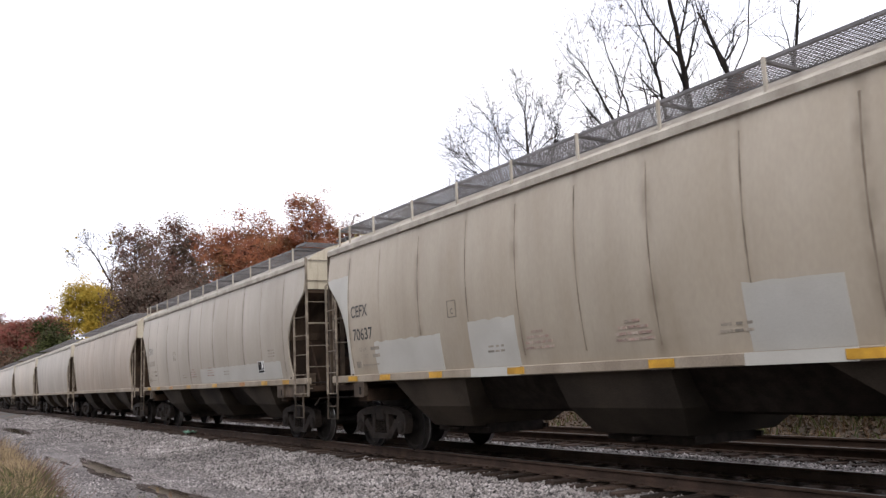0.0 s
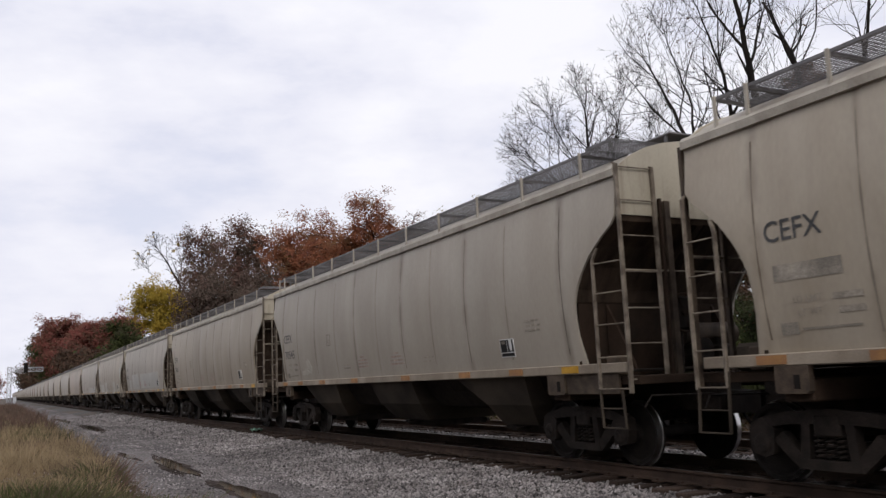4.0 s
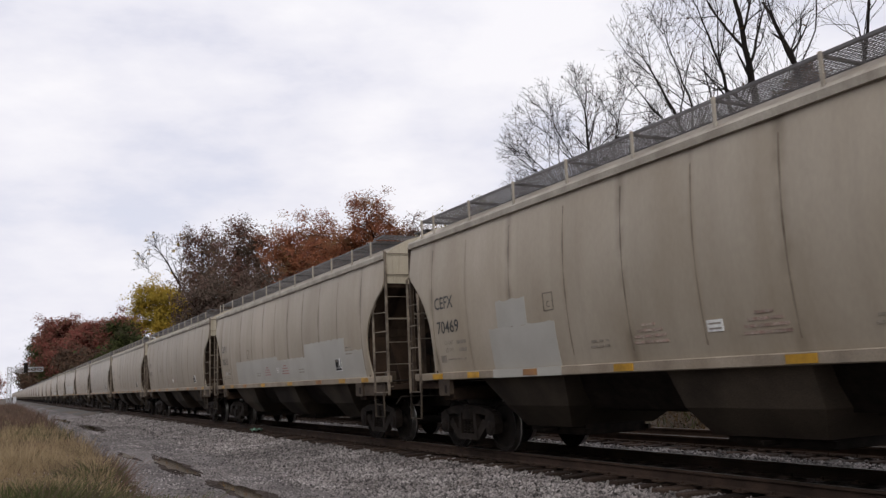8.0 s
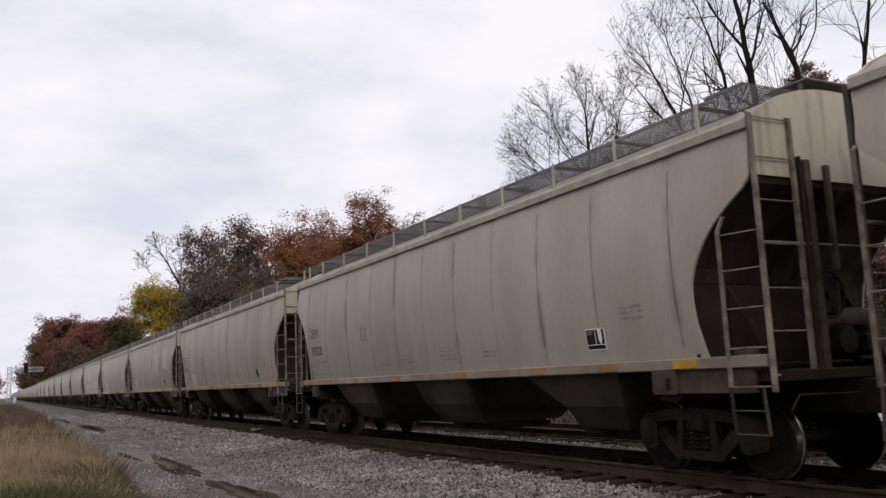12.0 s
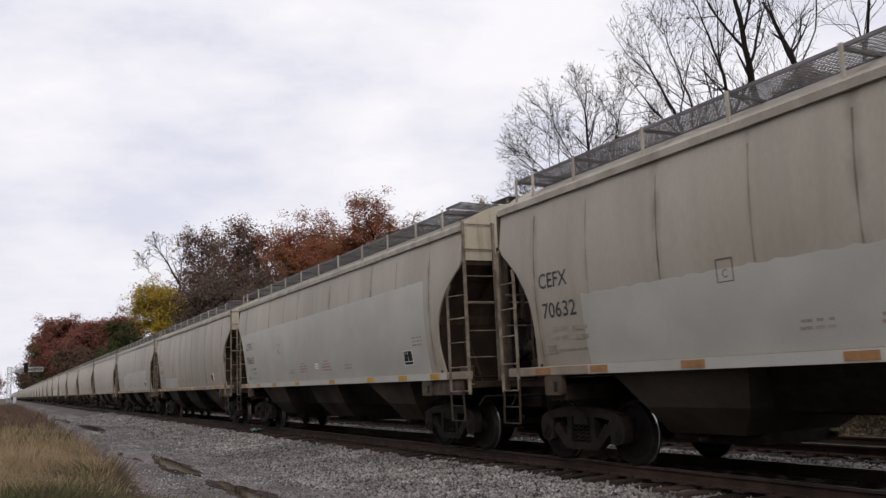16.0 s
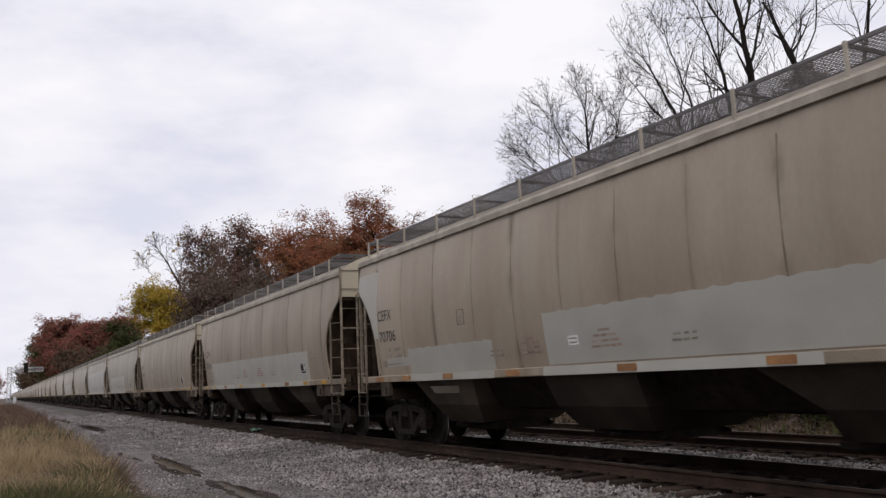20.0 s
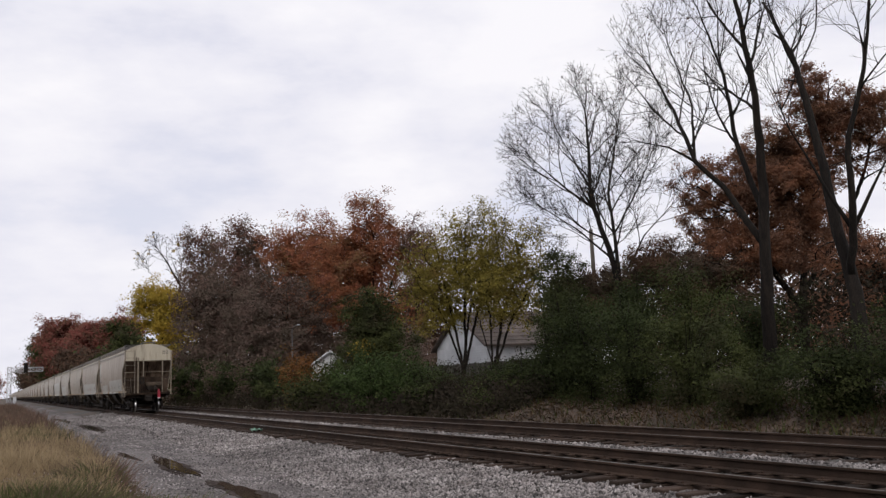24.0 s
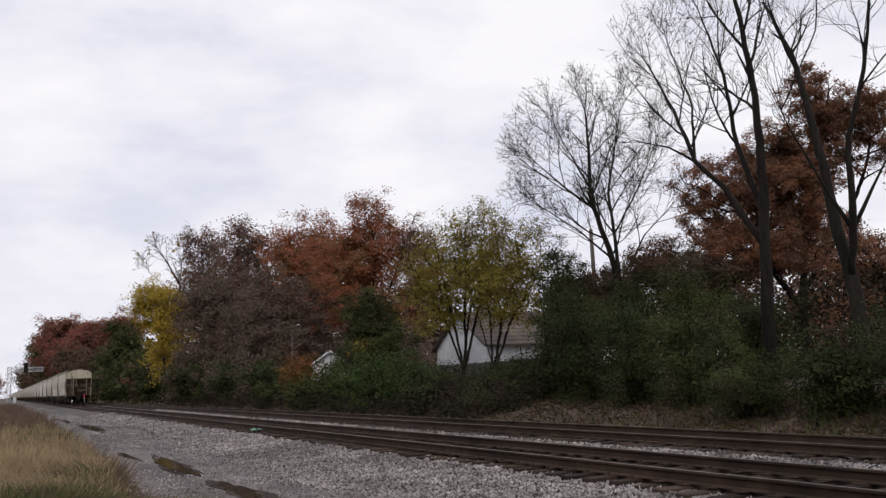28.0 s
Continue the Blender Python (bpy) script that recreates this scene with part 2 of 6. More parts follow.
LADDER = material("worn_ladder_paint", (0.25, 0.208, 0.162), (0.105, 0.082, 0.062), scale=6, rough=0.7, spec=0.3, spread=0.15)
OILY = material("oil_stained_stone", (0.078, 0.068, 0.062), (0.046, 0.04, 0.036), scale=1.2, rough=0.9, bump=0.2, shift=0.55, island=True, fine=25)
STONES = material("crushed_limestone", (0.25, 0.228, 0.22), (0.138, 0.122, 0.117), scale=1.2, rough=0.9, spec=0.3, bump=0.2, shift=0.82, island=True, fine=25)
BALLAST = material("ballast_bed", (0.105, 0.098, 0.093), (0.065, 0.06, 0.056), scale=26, rough=0.95, bump=0.9, fine=55, spread=0.45)
GRAVEL = material("wet_gravel_road", (0.172, 0.155, 0.150), (0.092, 0.081, 0.079), scale=0.7, stretch=(0.35, 1.6, 1), rough=0.9, spec=0.15, bump=0.7, fine=22, spread=0.5)
EARTH = material("leaf_strewn_earth", (0.105, 0.073, 0.055), (0.05, 0.038, 0.027), scale=1.1, rough=0.95, bump=0.8, fine=9, spread=0.55)
MUD = material("wet_dark_mud", (0.042, 0.033, 0.029), (0.075, 0.062, 0.056), scale=3, rough=0.95, spec=0.0, bump=0.4, fine=16, spread=0.4)
WATER = material("standing_water_over_mud", (0.038, 0.027, 0.022), (0.055, 0.042, 0.027), scale=1.6, rough=0.05, spec=0.18, bump=0.0, fine=12)
BARK = material("grey_brown_bark", (0.020, 0.0155, 0.0125), (0.011, 0.009, 0.0075), scale=5, stretch=(2, 2, 0.35), rough=0.95, spec=0.2, bump=0.8, fine=22, spread=0.3)
GRASS = leaf_material("dry_tan_grass", [(0.24, 0.18, 0.108), (0.42, 0.32, 0.195), (0.30, 0.225, 0.135), (0.5, 0.385, 0.24)], 0.25)
RUSSET = leaf_material("russet_weeds", [(0.10, 0.065, 0.05), (0.175, 0.11, 0.085), (0.13, 0.094, 0.074), (0.095, 0.082, 0.05)], 0.2)
WEEDS = leaf_material("green_weeds", [(0.055, 0.074, 0.028), (0.09, 0.10, 0.04), (0.125, 0.112, 0.052)], 0.25)
LITTER = leaf_material("fallen_leaves", [(0.068, 0.038, 0.020), (0.099, 0.063, 0.032), (0.045, 0.032, 0.020)], 0.1)
PETAL = leaf_material("lilac_petals", [(0.42, 0.36, 0.46), (0.55, 0.5, 0.58)], 0.3)
FALLEN = leaf_material("dry_leaf_litter", [(0.086, 0.062, 0.045), (0.15, 0.108, 0.079), (0.06, 0.043, 0.033), (0.11, 0.075, 0.053)], 0.1)
RUST_LEAF = leaf_material("rust_red_leaves", [(0.19, 0.098, 0.075), (0.28, 0.11, 0.068), (0.36, 0.142, 0.07), (0.22, 0.118, 0.073), (0.32, 0.19, 0.082)], 0.38)
OAK_LEAF = leaf_material("rust_oak_leaves", [(0.14, 0.083, 0.064), (0.26, 0.118, 0.066), (0.16, 0.094, 0.068), (0.32, 0.15, 0.076)], 0.4)
BROWN_LEAF = leaf_material("brown_oak_leaves", [(0.085, 0.055, 0.04), (0.125, 0.07, 0.045), (0.075, 0.055, 0.042), (0.115, 0.08, 0.05)])
PURPLE_LEAF = leaf_material("dull_maroon_leaves", [(0.155, 0.105, 0.085), (0.225, 0.122, 0.096), (0.14, 0.106, 0.08), (0.20, 0.14, 0.104)], 0.4)
THICKET_LEAF = leaf_material("grey_brown_thicket", [(0.10, 0.076, 0.062), (0.172, 0.115, 0.094), (0.112, 0.09, 0.07), (0.19, 0.134, 0.105)], 0.3)
GOLD_LEAF = leaf_material("golden_leaves", [(0.26, 0.19, 0.04), (0.45, 0.31, 0.05), (0.32, 0.24, 0.045), (0.50, 0.37, 0.065)], 0.4)
LIME_LEAF = leaf_material("yellow_green_leaves", [(0.13, 0.092, 0.042), (0.165, 0.135, 0.038), (0.29, 0.235, 0.052), (0.19, 0.155, 0.042), (0.25, 0.165, 0.056)], 0.35)
DARK_LEAF = leaf_material("dark_green_leaves", [(0.02, 0.026, 0.012), (0.048, 0.061, 0.023), (0.028, 0.035, 0.015), (0.066, 0.078, 0.028), (0.05, 0.041, 0.024)])
GREEN_LEAF = leaf_material("deep_green_leaves", [(0.032, 0.052, 0.02), (0.064, 0.094, 0.03), (0.042, 0.06, 0.022), (0.085, 0.11, 0.036)], 0.2)
# BRUSH's colours at about 0.4, with the shade under trees mixed in
GLOOM = leaf_material("shaded_brush", [(0.018, 0.015, 0.011), (0.04, 0.031, 0.023), (0.024, 0.022, 0.013), (0.05, 0.037, 0.027)])
BRUSH = leaf_material("dead_brush", [(0.048, 0.038, 0.027), (0.095, 0.069, 0.052), (0.06, 0.055, 0.03), (0.115, 0.083, 0.062)])
OLIVE_LEAF = leaf_material("olive_leaves", [(0.034, 0.044, 0.019), (0.076, 0.086, 0.03), (0.046, 0.052, 0.023), (0.07, 0.054, 0.032)], 0.25)
CRIMSON_LEAF = leaf_material("crimson_leaves", [(0.19, 0.085, 0.07), (0.30, 0.10, 0.08), (0.18, 0.095, 0.07), (0.24, 0.15, 0.09)], 0.35)
ORANGE_LEAF = leaf_material("orange_leaves", [(0.225, 0.115, 0.04), (0.18, 0.078, 0.032), (0.24, 0.16, 0.048)], 0.3)
SIDING = material("white_house_siding", (0.66, 0.67, 0.69), (0.58, 0.59, 0.61), scale=1.5, rough=0.6, bump=0.03, spread=0.05)
SHINGLE = material("brown_grey_shingles", (0.125, 0.098, 0.082), (0.09, 0.07, 0.06), scale=4, rough=0.9, bump=0.4, fine=18)
FENCEWOOD = material("weathered_fence_boards", (0.12, 0.112, 0.092), (0.08, 0.074, 0.062), scale=3, stretch=(3, 3, 0.3), rough=0.9, spread=0.2, shift=0.2)
ALU = material("weathered_aluminium", (0.52, 0.53, 0.55), (0.42, 0.43, 0.45), rough=0.5, metal=0.6, bump=0.02, spread=0.08)
GALV = material("dull_galvanised_lattice", (0.42, 0.42, 0.43), (0.33, 0.33, 0.34), rough=0.6, metal=0.2, bump=0.02, spread=0.08)
PLASTIC = material("pale_green_plastic", (0.20, 0.36, 0.27), (0.14, 0.27, 0.2), scale=8, rough=0.4, bump=0.1, spread=0.1)
POLEWOOD = material("utility_pole_wood", (0.12, 0.10, 0.085), (0.08, 0.068, 0.058), scale=3, stretch=(4, 4, 0.3), rough=0.95)


# ---- mesh building ----
class Shape:
    """Vertices and faces gathered for one mesh; each face may name a material slot."""

    def __init__(self):
        self.v, self.f, self.s = [], [], []

    def add(self, verts, faces, slot=0):
        k = len(self.v)
        self.v.extend(verts)
        self.f.extend(tuple(i + k for i in f) for f in faces)
        self.s.extend([slot] * len(faces))
        return self

    def box(self, x0, x1, y0, y1, z0, z1, slot=0, bevel=0.0):
        if not bevel:
            v = [(x, y, z) for z in (z0, z1) for x, y in ((x0, y0), (x1, y0), (x1, y1), (x0, y1))]
            return self.add(v, [(3, 2, 1, 0), (4, 5, 6, 7), (0, 1, 5, 4), (1, 2, 6, 5), (2, 3, 7, 6), (3, 0, 4, 7)], slot)
        b = bevel
        rings = []
        for z, d in ((z0, b), (z0 + b, 0), (z1 - b, 0), (z1, b)):
            rings.append([(x0 + d, y0 + b + d * 0, z), (x0 + b + d * 0, y0 + d, z), (x1 - b, y0 + d, z), (x1 - d, y0 + b, z), (x1 - d, y1 - b, z), (x1 - b, y1 - d, z), (x0 + b, y1 - d, z), (x0 + d, y1 - b, z)])
        return self.loft(rings, slot)

    def loft(self, rings, slot=0, closed=True, caps=True):
        n, k = len(rings[0]), len(rings)
        faces = []
        for j in range(k - 1):
            for i in range(n if closed else n - 1):
                a, b = j * n + i, j * n + (i + 1) % n
                faces.append((a, b, b + n, a + n))
        if caps and closed:
            faces.append(tuple(range(n))[::-1])
            faces.append(tuple(range((k - 1) * n, k * n)))
        return self.add([p for r in rings for p in r], faces, slot)

    def prism(self, pts, y0, y1, slot=0):
        """A polygon in x and z, pushed from y0 to y1."""
        return self.loft([[(x, y0, z) for x, z in pts], [(x, y1, z) for x, z in pts]], slot)

    def tube(self, points, radii, sides=6, slot=0):
        rings = []
        up = Vector((0.31, 0.52, 0.79))
        pts = [Vector(p) for p in points]
        for i, p in enumerate(pts):
            d = (pts[min(i + 1, len(pts) - 1)] - pts[max(i - 1, 0)])
            d = d.normalized() if d.length > 1e-9 else Vector((0, 0, 1))
            a = d.cross(up)
            if a.length < 0.05:
                a = d.cross(Vector((1, 0, 0)))
            a.normalize()
            b = d.cross(a)
            r = radii[i] if isinstance(radii, (list, tuple)) else radii
            rings.append([tuple(p + r * (math.cos(t) * a + math.sin(t) * b)) for t in (2 * math.pi * k / sides for k in range(sides))])
        return self.loft(rings, slot)

    def weld(self):
        """Joins vertices that lie in one place."""
        seen, where = {}, []
        for p in self.v:
            where.append(seen.setdefault(tuple(round(q, 5) for q in p), len(seen)))
        self.v = list(seen)
        self.f = [tuple(where[i] for i in f) for f in self.f]
        return self

    def disc(self, cx, cz, y0, y1, r, sides=20, slot=0):
        return self.prism([(cx + r * math.cos(2 * math.pi * k / sides), cz + r * math.sin(2 * math.pi * k / sides)) for k in range(sides)], y0, y1, slot)


def mesh_of(name, shape, mats, smooth=False):
    me = bpy.data.meshes.new(name)
    me.from_pydata([tuple(p) for p in shape.v], [], shape.f)
    for m in (mats if isinstance(mats, (list, tuple)) else [mats]):
        me.materials.append(m)
    if any(shape.s):
        me.polygons.foreach_set("material_index", shape.s)
    bm = bmesh.new()
    bm.from_mesh(me)
    bmesh.ops.recalc_face_normals(bm, faces=bm.faces)
    bm.to_mesh(me)
    bm.free()
    if smooth:
        me.polygons.foreach_set("use_smooth", [True] * len(me.polygons))
        me.set_sharp_from_angle(angle=radians(38))
    return me


def part(name, shape, mats, parent, label="", at=None, smooth=False):
    """One mesh under a thing or under a part. shape: a Shape, or a mesh that other parts share."""
    me = shape if isinstance(shape, bpy.types.Mesh) else mesh_of(name, shape, mats, smooth)
    ob = new(name, me)
    ob.parent = parent
    if at is not None:
        ob.matrix_basis = at if isinstance(at, Matrix) else Matrix.Translation(at)
    if label:
        ob["label"] = label
    return ob


def thing(name, label, category, at=(0, 0, 0), group="", kind=""):
    ob = new(name)
    ob.location = at
    ob.empty_display_size = 0.2
    return tagged(ob, label, category, group, kind)


def quick_mesh(name, verts, faces, mat, smooth=False):
    """A large joined mesh from arrays: verts n x 3, faces m x 3 or m x 4."""
    me = bpy.data.meshes.new(name)
    k = faces.shape[1]
    me.vertices.add(len(verts))
    me.vertices.foreach_set("co", np.ascontiguousarray(verts, dtype=np.float32).ravel())
    me.loops.add(faces.size)
    me.loops.foreach_set("vertex_index", np.ascontiguousarray(faces, dtype=np.int32).ravel())
    me.polygons.add(len(faces))
    me.polygons.foreach_set("loop_start", np.arange(0, faces.size, k, dtype=np.int32))
    me.polygons.foreach_set("loop_total", np.full(len(faces), k, dtype=np.int32))
    if smooth:
        me.polygons.foreach_set("use_smooth", np.ones(len(faces), dtype=bool))
    me.materials.append(mat)
    me.update(calc_edges=True)
    me.validate()
    return me


# ---- ground ----
PROFILE_Y = [-900, -40, -6, 1.6, 2.6, 5.2, 7.1, 7.6, 10.45, 11.05, 11.6, 14.6, 15.7, 16.6, 18.6, 22, 30, 60, 300, 1500]
PROFILE_Z = [-0.6, -0.5, -0.38, -0.34, -0.5, -0.52, -0.34, -0.32, -0.32, -0.46, -0.32, -0.32, -0.62, -0.55, 0.05, 0.75, 1.2, 2.2, 6.0, 10.0]


def ground_height(y):
    return float(np.interp(y, PROFILE_Y, PROFILE_Z))


def strip(name, xs, ys, height, mat, rough=0.0, seed=1, edge=0.0):
    """A sheet of ground between the given lines of x and y."""
    r = np.random.default_rng(seed)
    gx, gy = np.meshgrid(xs, ys, indexing="ij")
    gz = height(gx, gy) + rough * r.standard_normal(gx.shape)
    if edge:
        for j, s in ((0, -1), (-1, 1)):
            gy[:, j] += s * edge * np.abs(r.standard_normal(len(xs)))
    n, m = gx.shape
    v = np.stack([gx, gy, gz], -1).reshape(-1, 3)
    i, j = np.meshgrid(np.arange(n - 1), np.arange(m - 1), indexing="ij")
    a = (i * m + j).ravel()
    return quick_mesh(name, v, np.stack([a, a + m, a + m + 1, a + 1], -1), mat, smooth=True)


def along(near, far_left, far_right, step):
    left = [-near - step * 1.18 ** k for k in range(60) if near + step * 1.18 ** k < far_left]
    right = [12 + 2 * 1.22 ** k for k in range(60) if 12 + 2 * 1.22 ** k < far_right]
    return np.array(sorted(set([-far_left] + left + list(np.arange(-near, 12, step)) + right + [far_right])))


XS = along(70, 3000, 900, 0.8)
ground_ys = np.array([-1500, -500, -120, -50, -25, -14, -9, -6, -4, -2.5, -1, 0, 0.8, 1.6, 2.1, 2.6, 3.5, 5.2, 7.1, 7.6, 9, 10.45, 11.05, 11.6, 13, 14.6, 15.2, 15.7, 16.2, 16.6, 17.3, 18, 18.6, 19.5, 20.5, 22, 24, 27, 30, 36, 44, 60, 90, 150, 300, 700, 1500.0])
tagged(new("ground", strip("ground", XS, ground_ys, lambda x, y: np.interp(y, PROFILE_Y, PROFILE_Z), EARTH, rough=0.035, seed=3)), "dark leaf-strewn earth with sparse grass beside the tracks", "ground", kind="structure")
road_height = lambda y: np.interp(y, [2.0, 2.6, 5.2, 6.0, 6.7], [-0.40, -0.42, -0.43, -0.43, -0.48])
road_ys = np.array([2.0, 2.4, 2.8, 3.2, 3.6, 4.0, 4.4, 4.8, 5.2, 5.7, 6.2, 6.7])
tagged(new("gravel_road", strip("gravel_road", XS, road_ys, lambda x, y: road_height(y) + 0.004 * np.sin(x * 0.31 + y), GRAVEL, rough=0.002, seed=4, edge=0.22)),
       "damp grey gravel road along the railway", "gravel road", kind="structure")
bed_ys = np.array([5.9, 6.3, 6.7, 7.05, 7.4, 7.8, 8.4, 9.0, 9.6, 10.2, 10.6, 10.85, 11.05, 11.25, 11.5, 11.9, 12.5, 13.1, 13.7, 14.3, 14.7, 15.0, 15.4, 15.9])
BED_Y, BED_Z = [5.9, 6.3, 7.35, 7.7, 10.4, 11.05, 11.7, 14.5, 15.9], [-0.44, -0.40, -0.305, -0.27, -0.26, -0.31, -0.235, -0.235, -0.56]
tagged(new("ballast_bed", strip("ballast_bed", XS, bed_ys, lambda x, y: np.interp(y, BED_Y, BED_Z), BALLAST, rough=0.010, seed=5)), "bed of dirty crushed grey stone under two railway tracks", "ballast", kind="structure")


def blob(seed, length, width, n=44):
    r = random.Random(seed)
    ph = [r.uniform(0, 6.3) for _ in range(4)]
    pts = []
    for k in range(n):
        a = 2 * math.pi * k / n
        q = 1 + 0.22 * math.sin(2 * a + ph[0]) + 0.16 * math.sin(3 * a + ph[1]) + 0.12 * math.sin(5 * a + ph[2]) + 0.10 * math.sin(9 * a + ph[3]) + r.uniform(-0.07, 0.07)
        pts.append((length / 2 * q * math.cos(a), width / 2 * q * math.sin(a)))
    return pts


def sheet(pts, z, thick=0.006):
    s = Shape()
    s.loft([[(x, y, z - thick) for x, y in pts], [(x, y, z) for x, y in pts]])
    return s


def puddle(x, y, length, width, seed):
    p = thing("puddle", "dark brown patch of waterlogged mud on the gravel road", "mud puddle", (x, y, -0.428), "puddles on the road", "structure")
    part("mud_rim", sheet(blob(seed, length * 1.5, width * 1.55), 0.012, 0.06), MUD, p, "dark wet mud")
    part("wet_middle", sheet(blob(seed + 1, length * 1.1, width * 1.15), 0.019), WATER, p)


PUDDLES = ((-21.6, 3.70, 3.9, 0.42), (-15.1, 3.74, 2.6, 0.34), (-49.5, 4.25, 9.0, 0.5), (-66, 3.9, 8.0, 0.4), (-25.9, 3.2, 2.4, 0.16))
for k, (px, py, pl, pw) in enumerate(PUDDLES):
    puddle(px, py, pl, pw, 40 + 3 * k)


# ---- loose stones, grass and fallen leaves ----
def scatter_x(r, n, near=4.5, far=75.0):
    """Places along the track, thinning with distance."""
    u = r.random(n)
    return -near * (far / near) ** u


def stones(name, n, y0, y1, height, size, seed, mat, label, near=4.5, far=75.0, worn=False, spread=False):
    r = np.random.default_rng(seed)
    x, y = scatter_x(r, n, near, far), r.uniform(y0, y1, n)
    if worn:
        keep = r.random(n) < np.interp(y + 0.12 * np.sin(x * 0.6), [2.2, 3.0, 3.5, 4.0, 4.3, 4.7, 5.1, 5.6], [0.9, 0.45, 0.35, 0.8, 0.75, 0.35, 0.55, 1.0])
        for cx, cy, length, width in PUDDLES:
            keep &= ((x - cx) / (length * 0.8)) ** 2 + ((y - cy) / (width * 0.9)) ** 2 > r.uniform(0.5, 1.25, n)
        x, y = x[keep], y[keep]
        n = len(x)
    if spread:
        keep = y > np.interp(-x, [4.5, 12.5, 18.5, 27, 50], [4.4, 4.75, 5.25, 5.7, 6.1]) + 0.15 * np.sin(x * 1.3) + r.normal(0, 0.22, n)
        x, y = x[keep], y[keep]
        n = len(x)
    base = np.array([(1, 0, 0), (-1, 0, 0), (0, 1, 0), (0, -1, 0), (0, 0, 1), (0, 0, -1)], float)
    tri = np.array([(0, 2, 4), (2, 1, 4), (1, 3, 4), (3, 0, 4), (2, 0, 5), (1, 2, 5), (3, 1, 5), (0, 3, 5)])
    s = size * r.uniform(0.55, 1.35, n) * (1 + np.maximum(0, -x - 25) / 40)
    v = base[None] * r.uniform(0.6, 1.25, (n, 6, 1)) + 0.25 * r.standard_normal((n, 6, 3))
    a = r.uniform(0, 6.28, n)
    ca, sa = np.cos(a)[:, None], np.sin(a)[:, None]
    v = np.stack([v[..., 0] * ca - v[..., 1] * sa, v[..., 0] * sa + v[..., 1] * ca, v[..., 2] * 0.8], -1) * s[:, None, None]
    v += np.stack([x, y, height(y) + 0.25 * s], -1)[:, None]
    f = (tri[None] + 6 * np.arange(n)[:, None, None]).reshape(-1, 3)
    tagged(new(name, quick_mesh(name, v.reshape(-1, 3), f, mat)), label, "ballast stones", kind="stuff")


bed_height = lambda y: np.interp(y, BED_Y, BED_Z)
stones("ballast_stones", 76000, 4.9, 8.12, lambda y: np.interp(y, [5.4, 6.3, 7.35, 7.74], [-0.43, -0.39, -0.295, -0.255]), 0.030, 11, STONES, "pale grey crushed ballast stones on the track shoulder", spread=True)
stones("ballast_stones", 20000, 10.3, 11.8, bed_height, 0.036, 12, STONES, "pale grey crushed ballast stones between the tracks")
stones("ballast_stones", 16000, 8.0, 10.3, lambda y: bed_height(y) - 0.012, 0.034, 13, OILY, "dirty ballast stones between the rails")
stones("ballast_stones", 16000, 11.8, 15.4, lambda y: bed_height(y) - 0.008, 0.036, 14, OILY, "dirty ballast stones of the far track")
stones("ballast_stones", 26000, 4.0, 6.2, lambda y: road_height(y) - 0.002, 0.027, 16, STONES, "coarse crushed stones spread over the road's edge", far=40, spread=True)
stones("road_gravel", 46000, 2.2, 6.0, lambda y: road_height(y) - 0.008, 0.021, 15, STONES, "small loose stones on the gravel road", near=12, far=70, worn=True)


def blades(name, n, place, tall, wide, seed, mat, label, category, lean=0.35):
    """Bent blades of grass, each of two tapering faces."""
    r = np.random.default_rng(seed)
    p = place(r, n)
    h = tall * r.uniform(0.45, 1.25, n) * (1 + 0.3 * np.sin(p[:, 0] * 0.9) * np.sin(p[:, 1] * 2.1 + 1))
    w = wide * r.uniform(0.6, 1.5, n)
    a, b = r.uniform(0, 6.28, n), r.uniform(0, 6.28, n)
    side = np.stack([np.cos(a), np.sin(a), 0 * a], -1)
    bend = np.stack([np.cos(b), np.sin(b), 0 * b], -1) * (lean * h * r.uniform(0.2, 1.6, n))[:, None]
    up = np.array([0, 0, 1.0])
    mid = p + bend * 0.3 + up * (0.55 * h)[:, None]
    tip = p + bend + up * h[:, None]
    sw = side * w[:, None]
    v = np.stack([p - sw, p + sw, mid + sw * 0.8, mid - sw * 0.8, tip + sw * 0.25, tip - sw * 0.25], 1)
    k = 6 * np.arange(n)[:, None]
    f = np.concatenate([k + np.array([[0, 1, 2, 3]]), k + np.array([[3, 2, 4, 5]])])
    tagged(new(name, quick_mesh(name, v.reshape(-1, 3), f, mat)), label, category, kind="stuff")


def verge(near, far, mid, wide, edge=1.75):
    def place(r, n):
        x = scatter_x(r, n, near, far)
        y = np.minimum(mid + wide * r.standard_normal(n), edge - 0.3 * r.random(n)) + 0.22 * np.sin(x * 0.55)
        return np.stack([x, y, np.interp(y, PROFILE_Y, PROFILE_Z) - 0.03], -1)
    return place


def bank(r, n):
    x = scatter_x(r, n, 6, 170)
    y = r.uniform(15.6, 21, n)
    return np.stack([x, y, np.interp(y, PROFILE_Y, PROFILE_Z) - 0.03], -1)


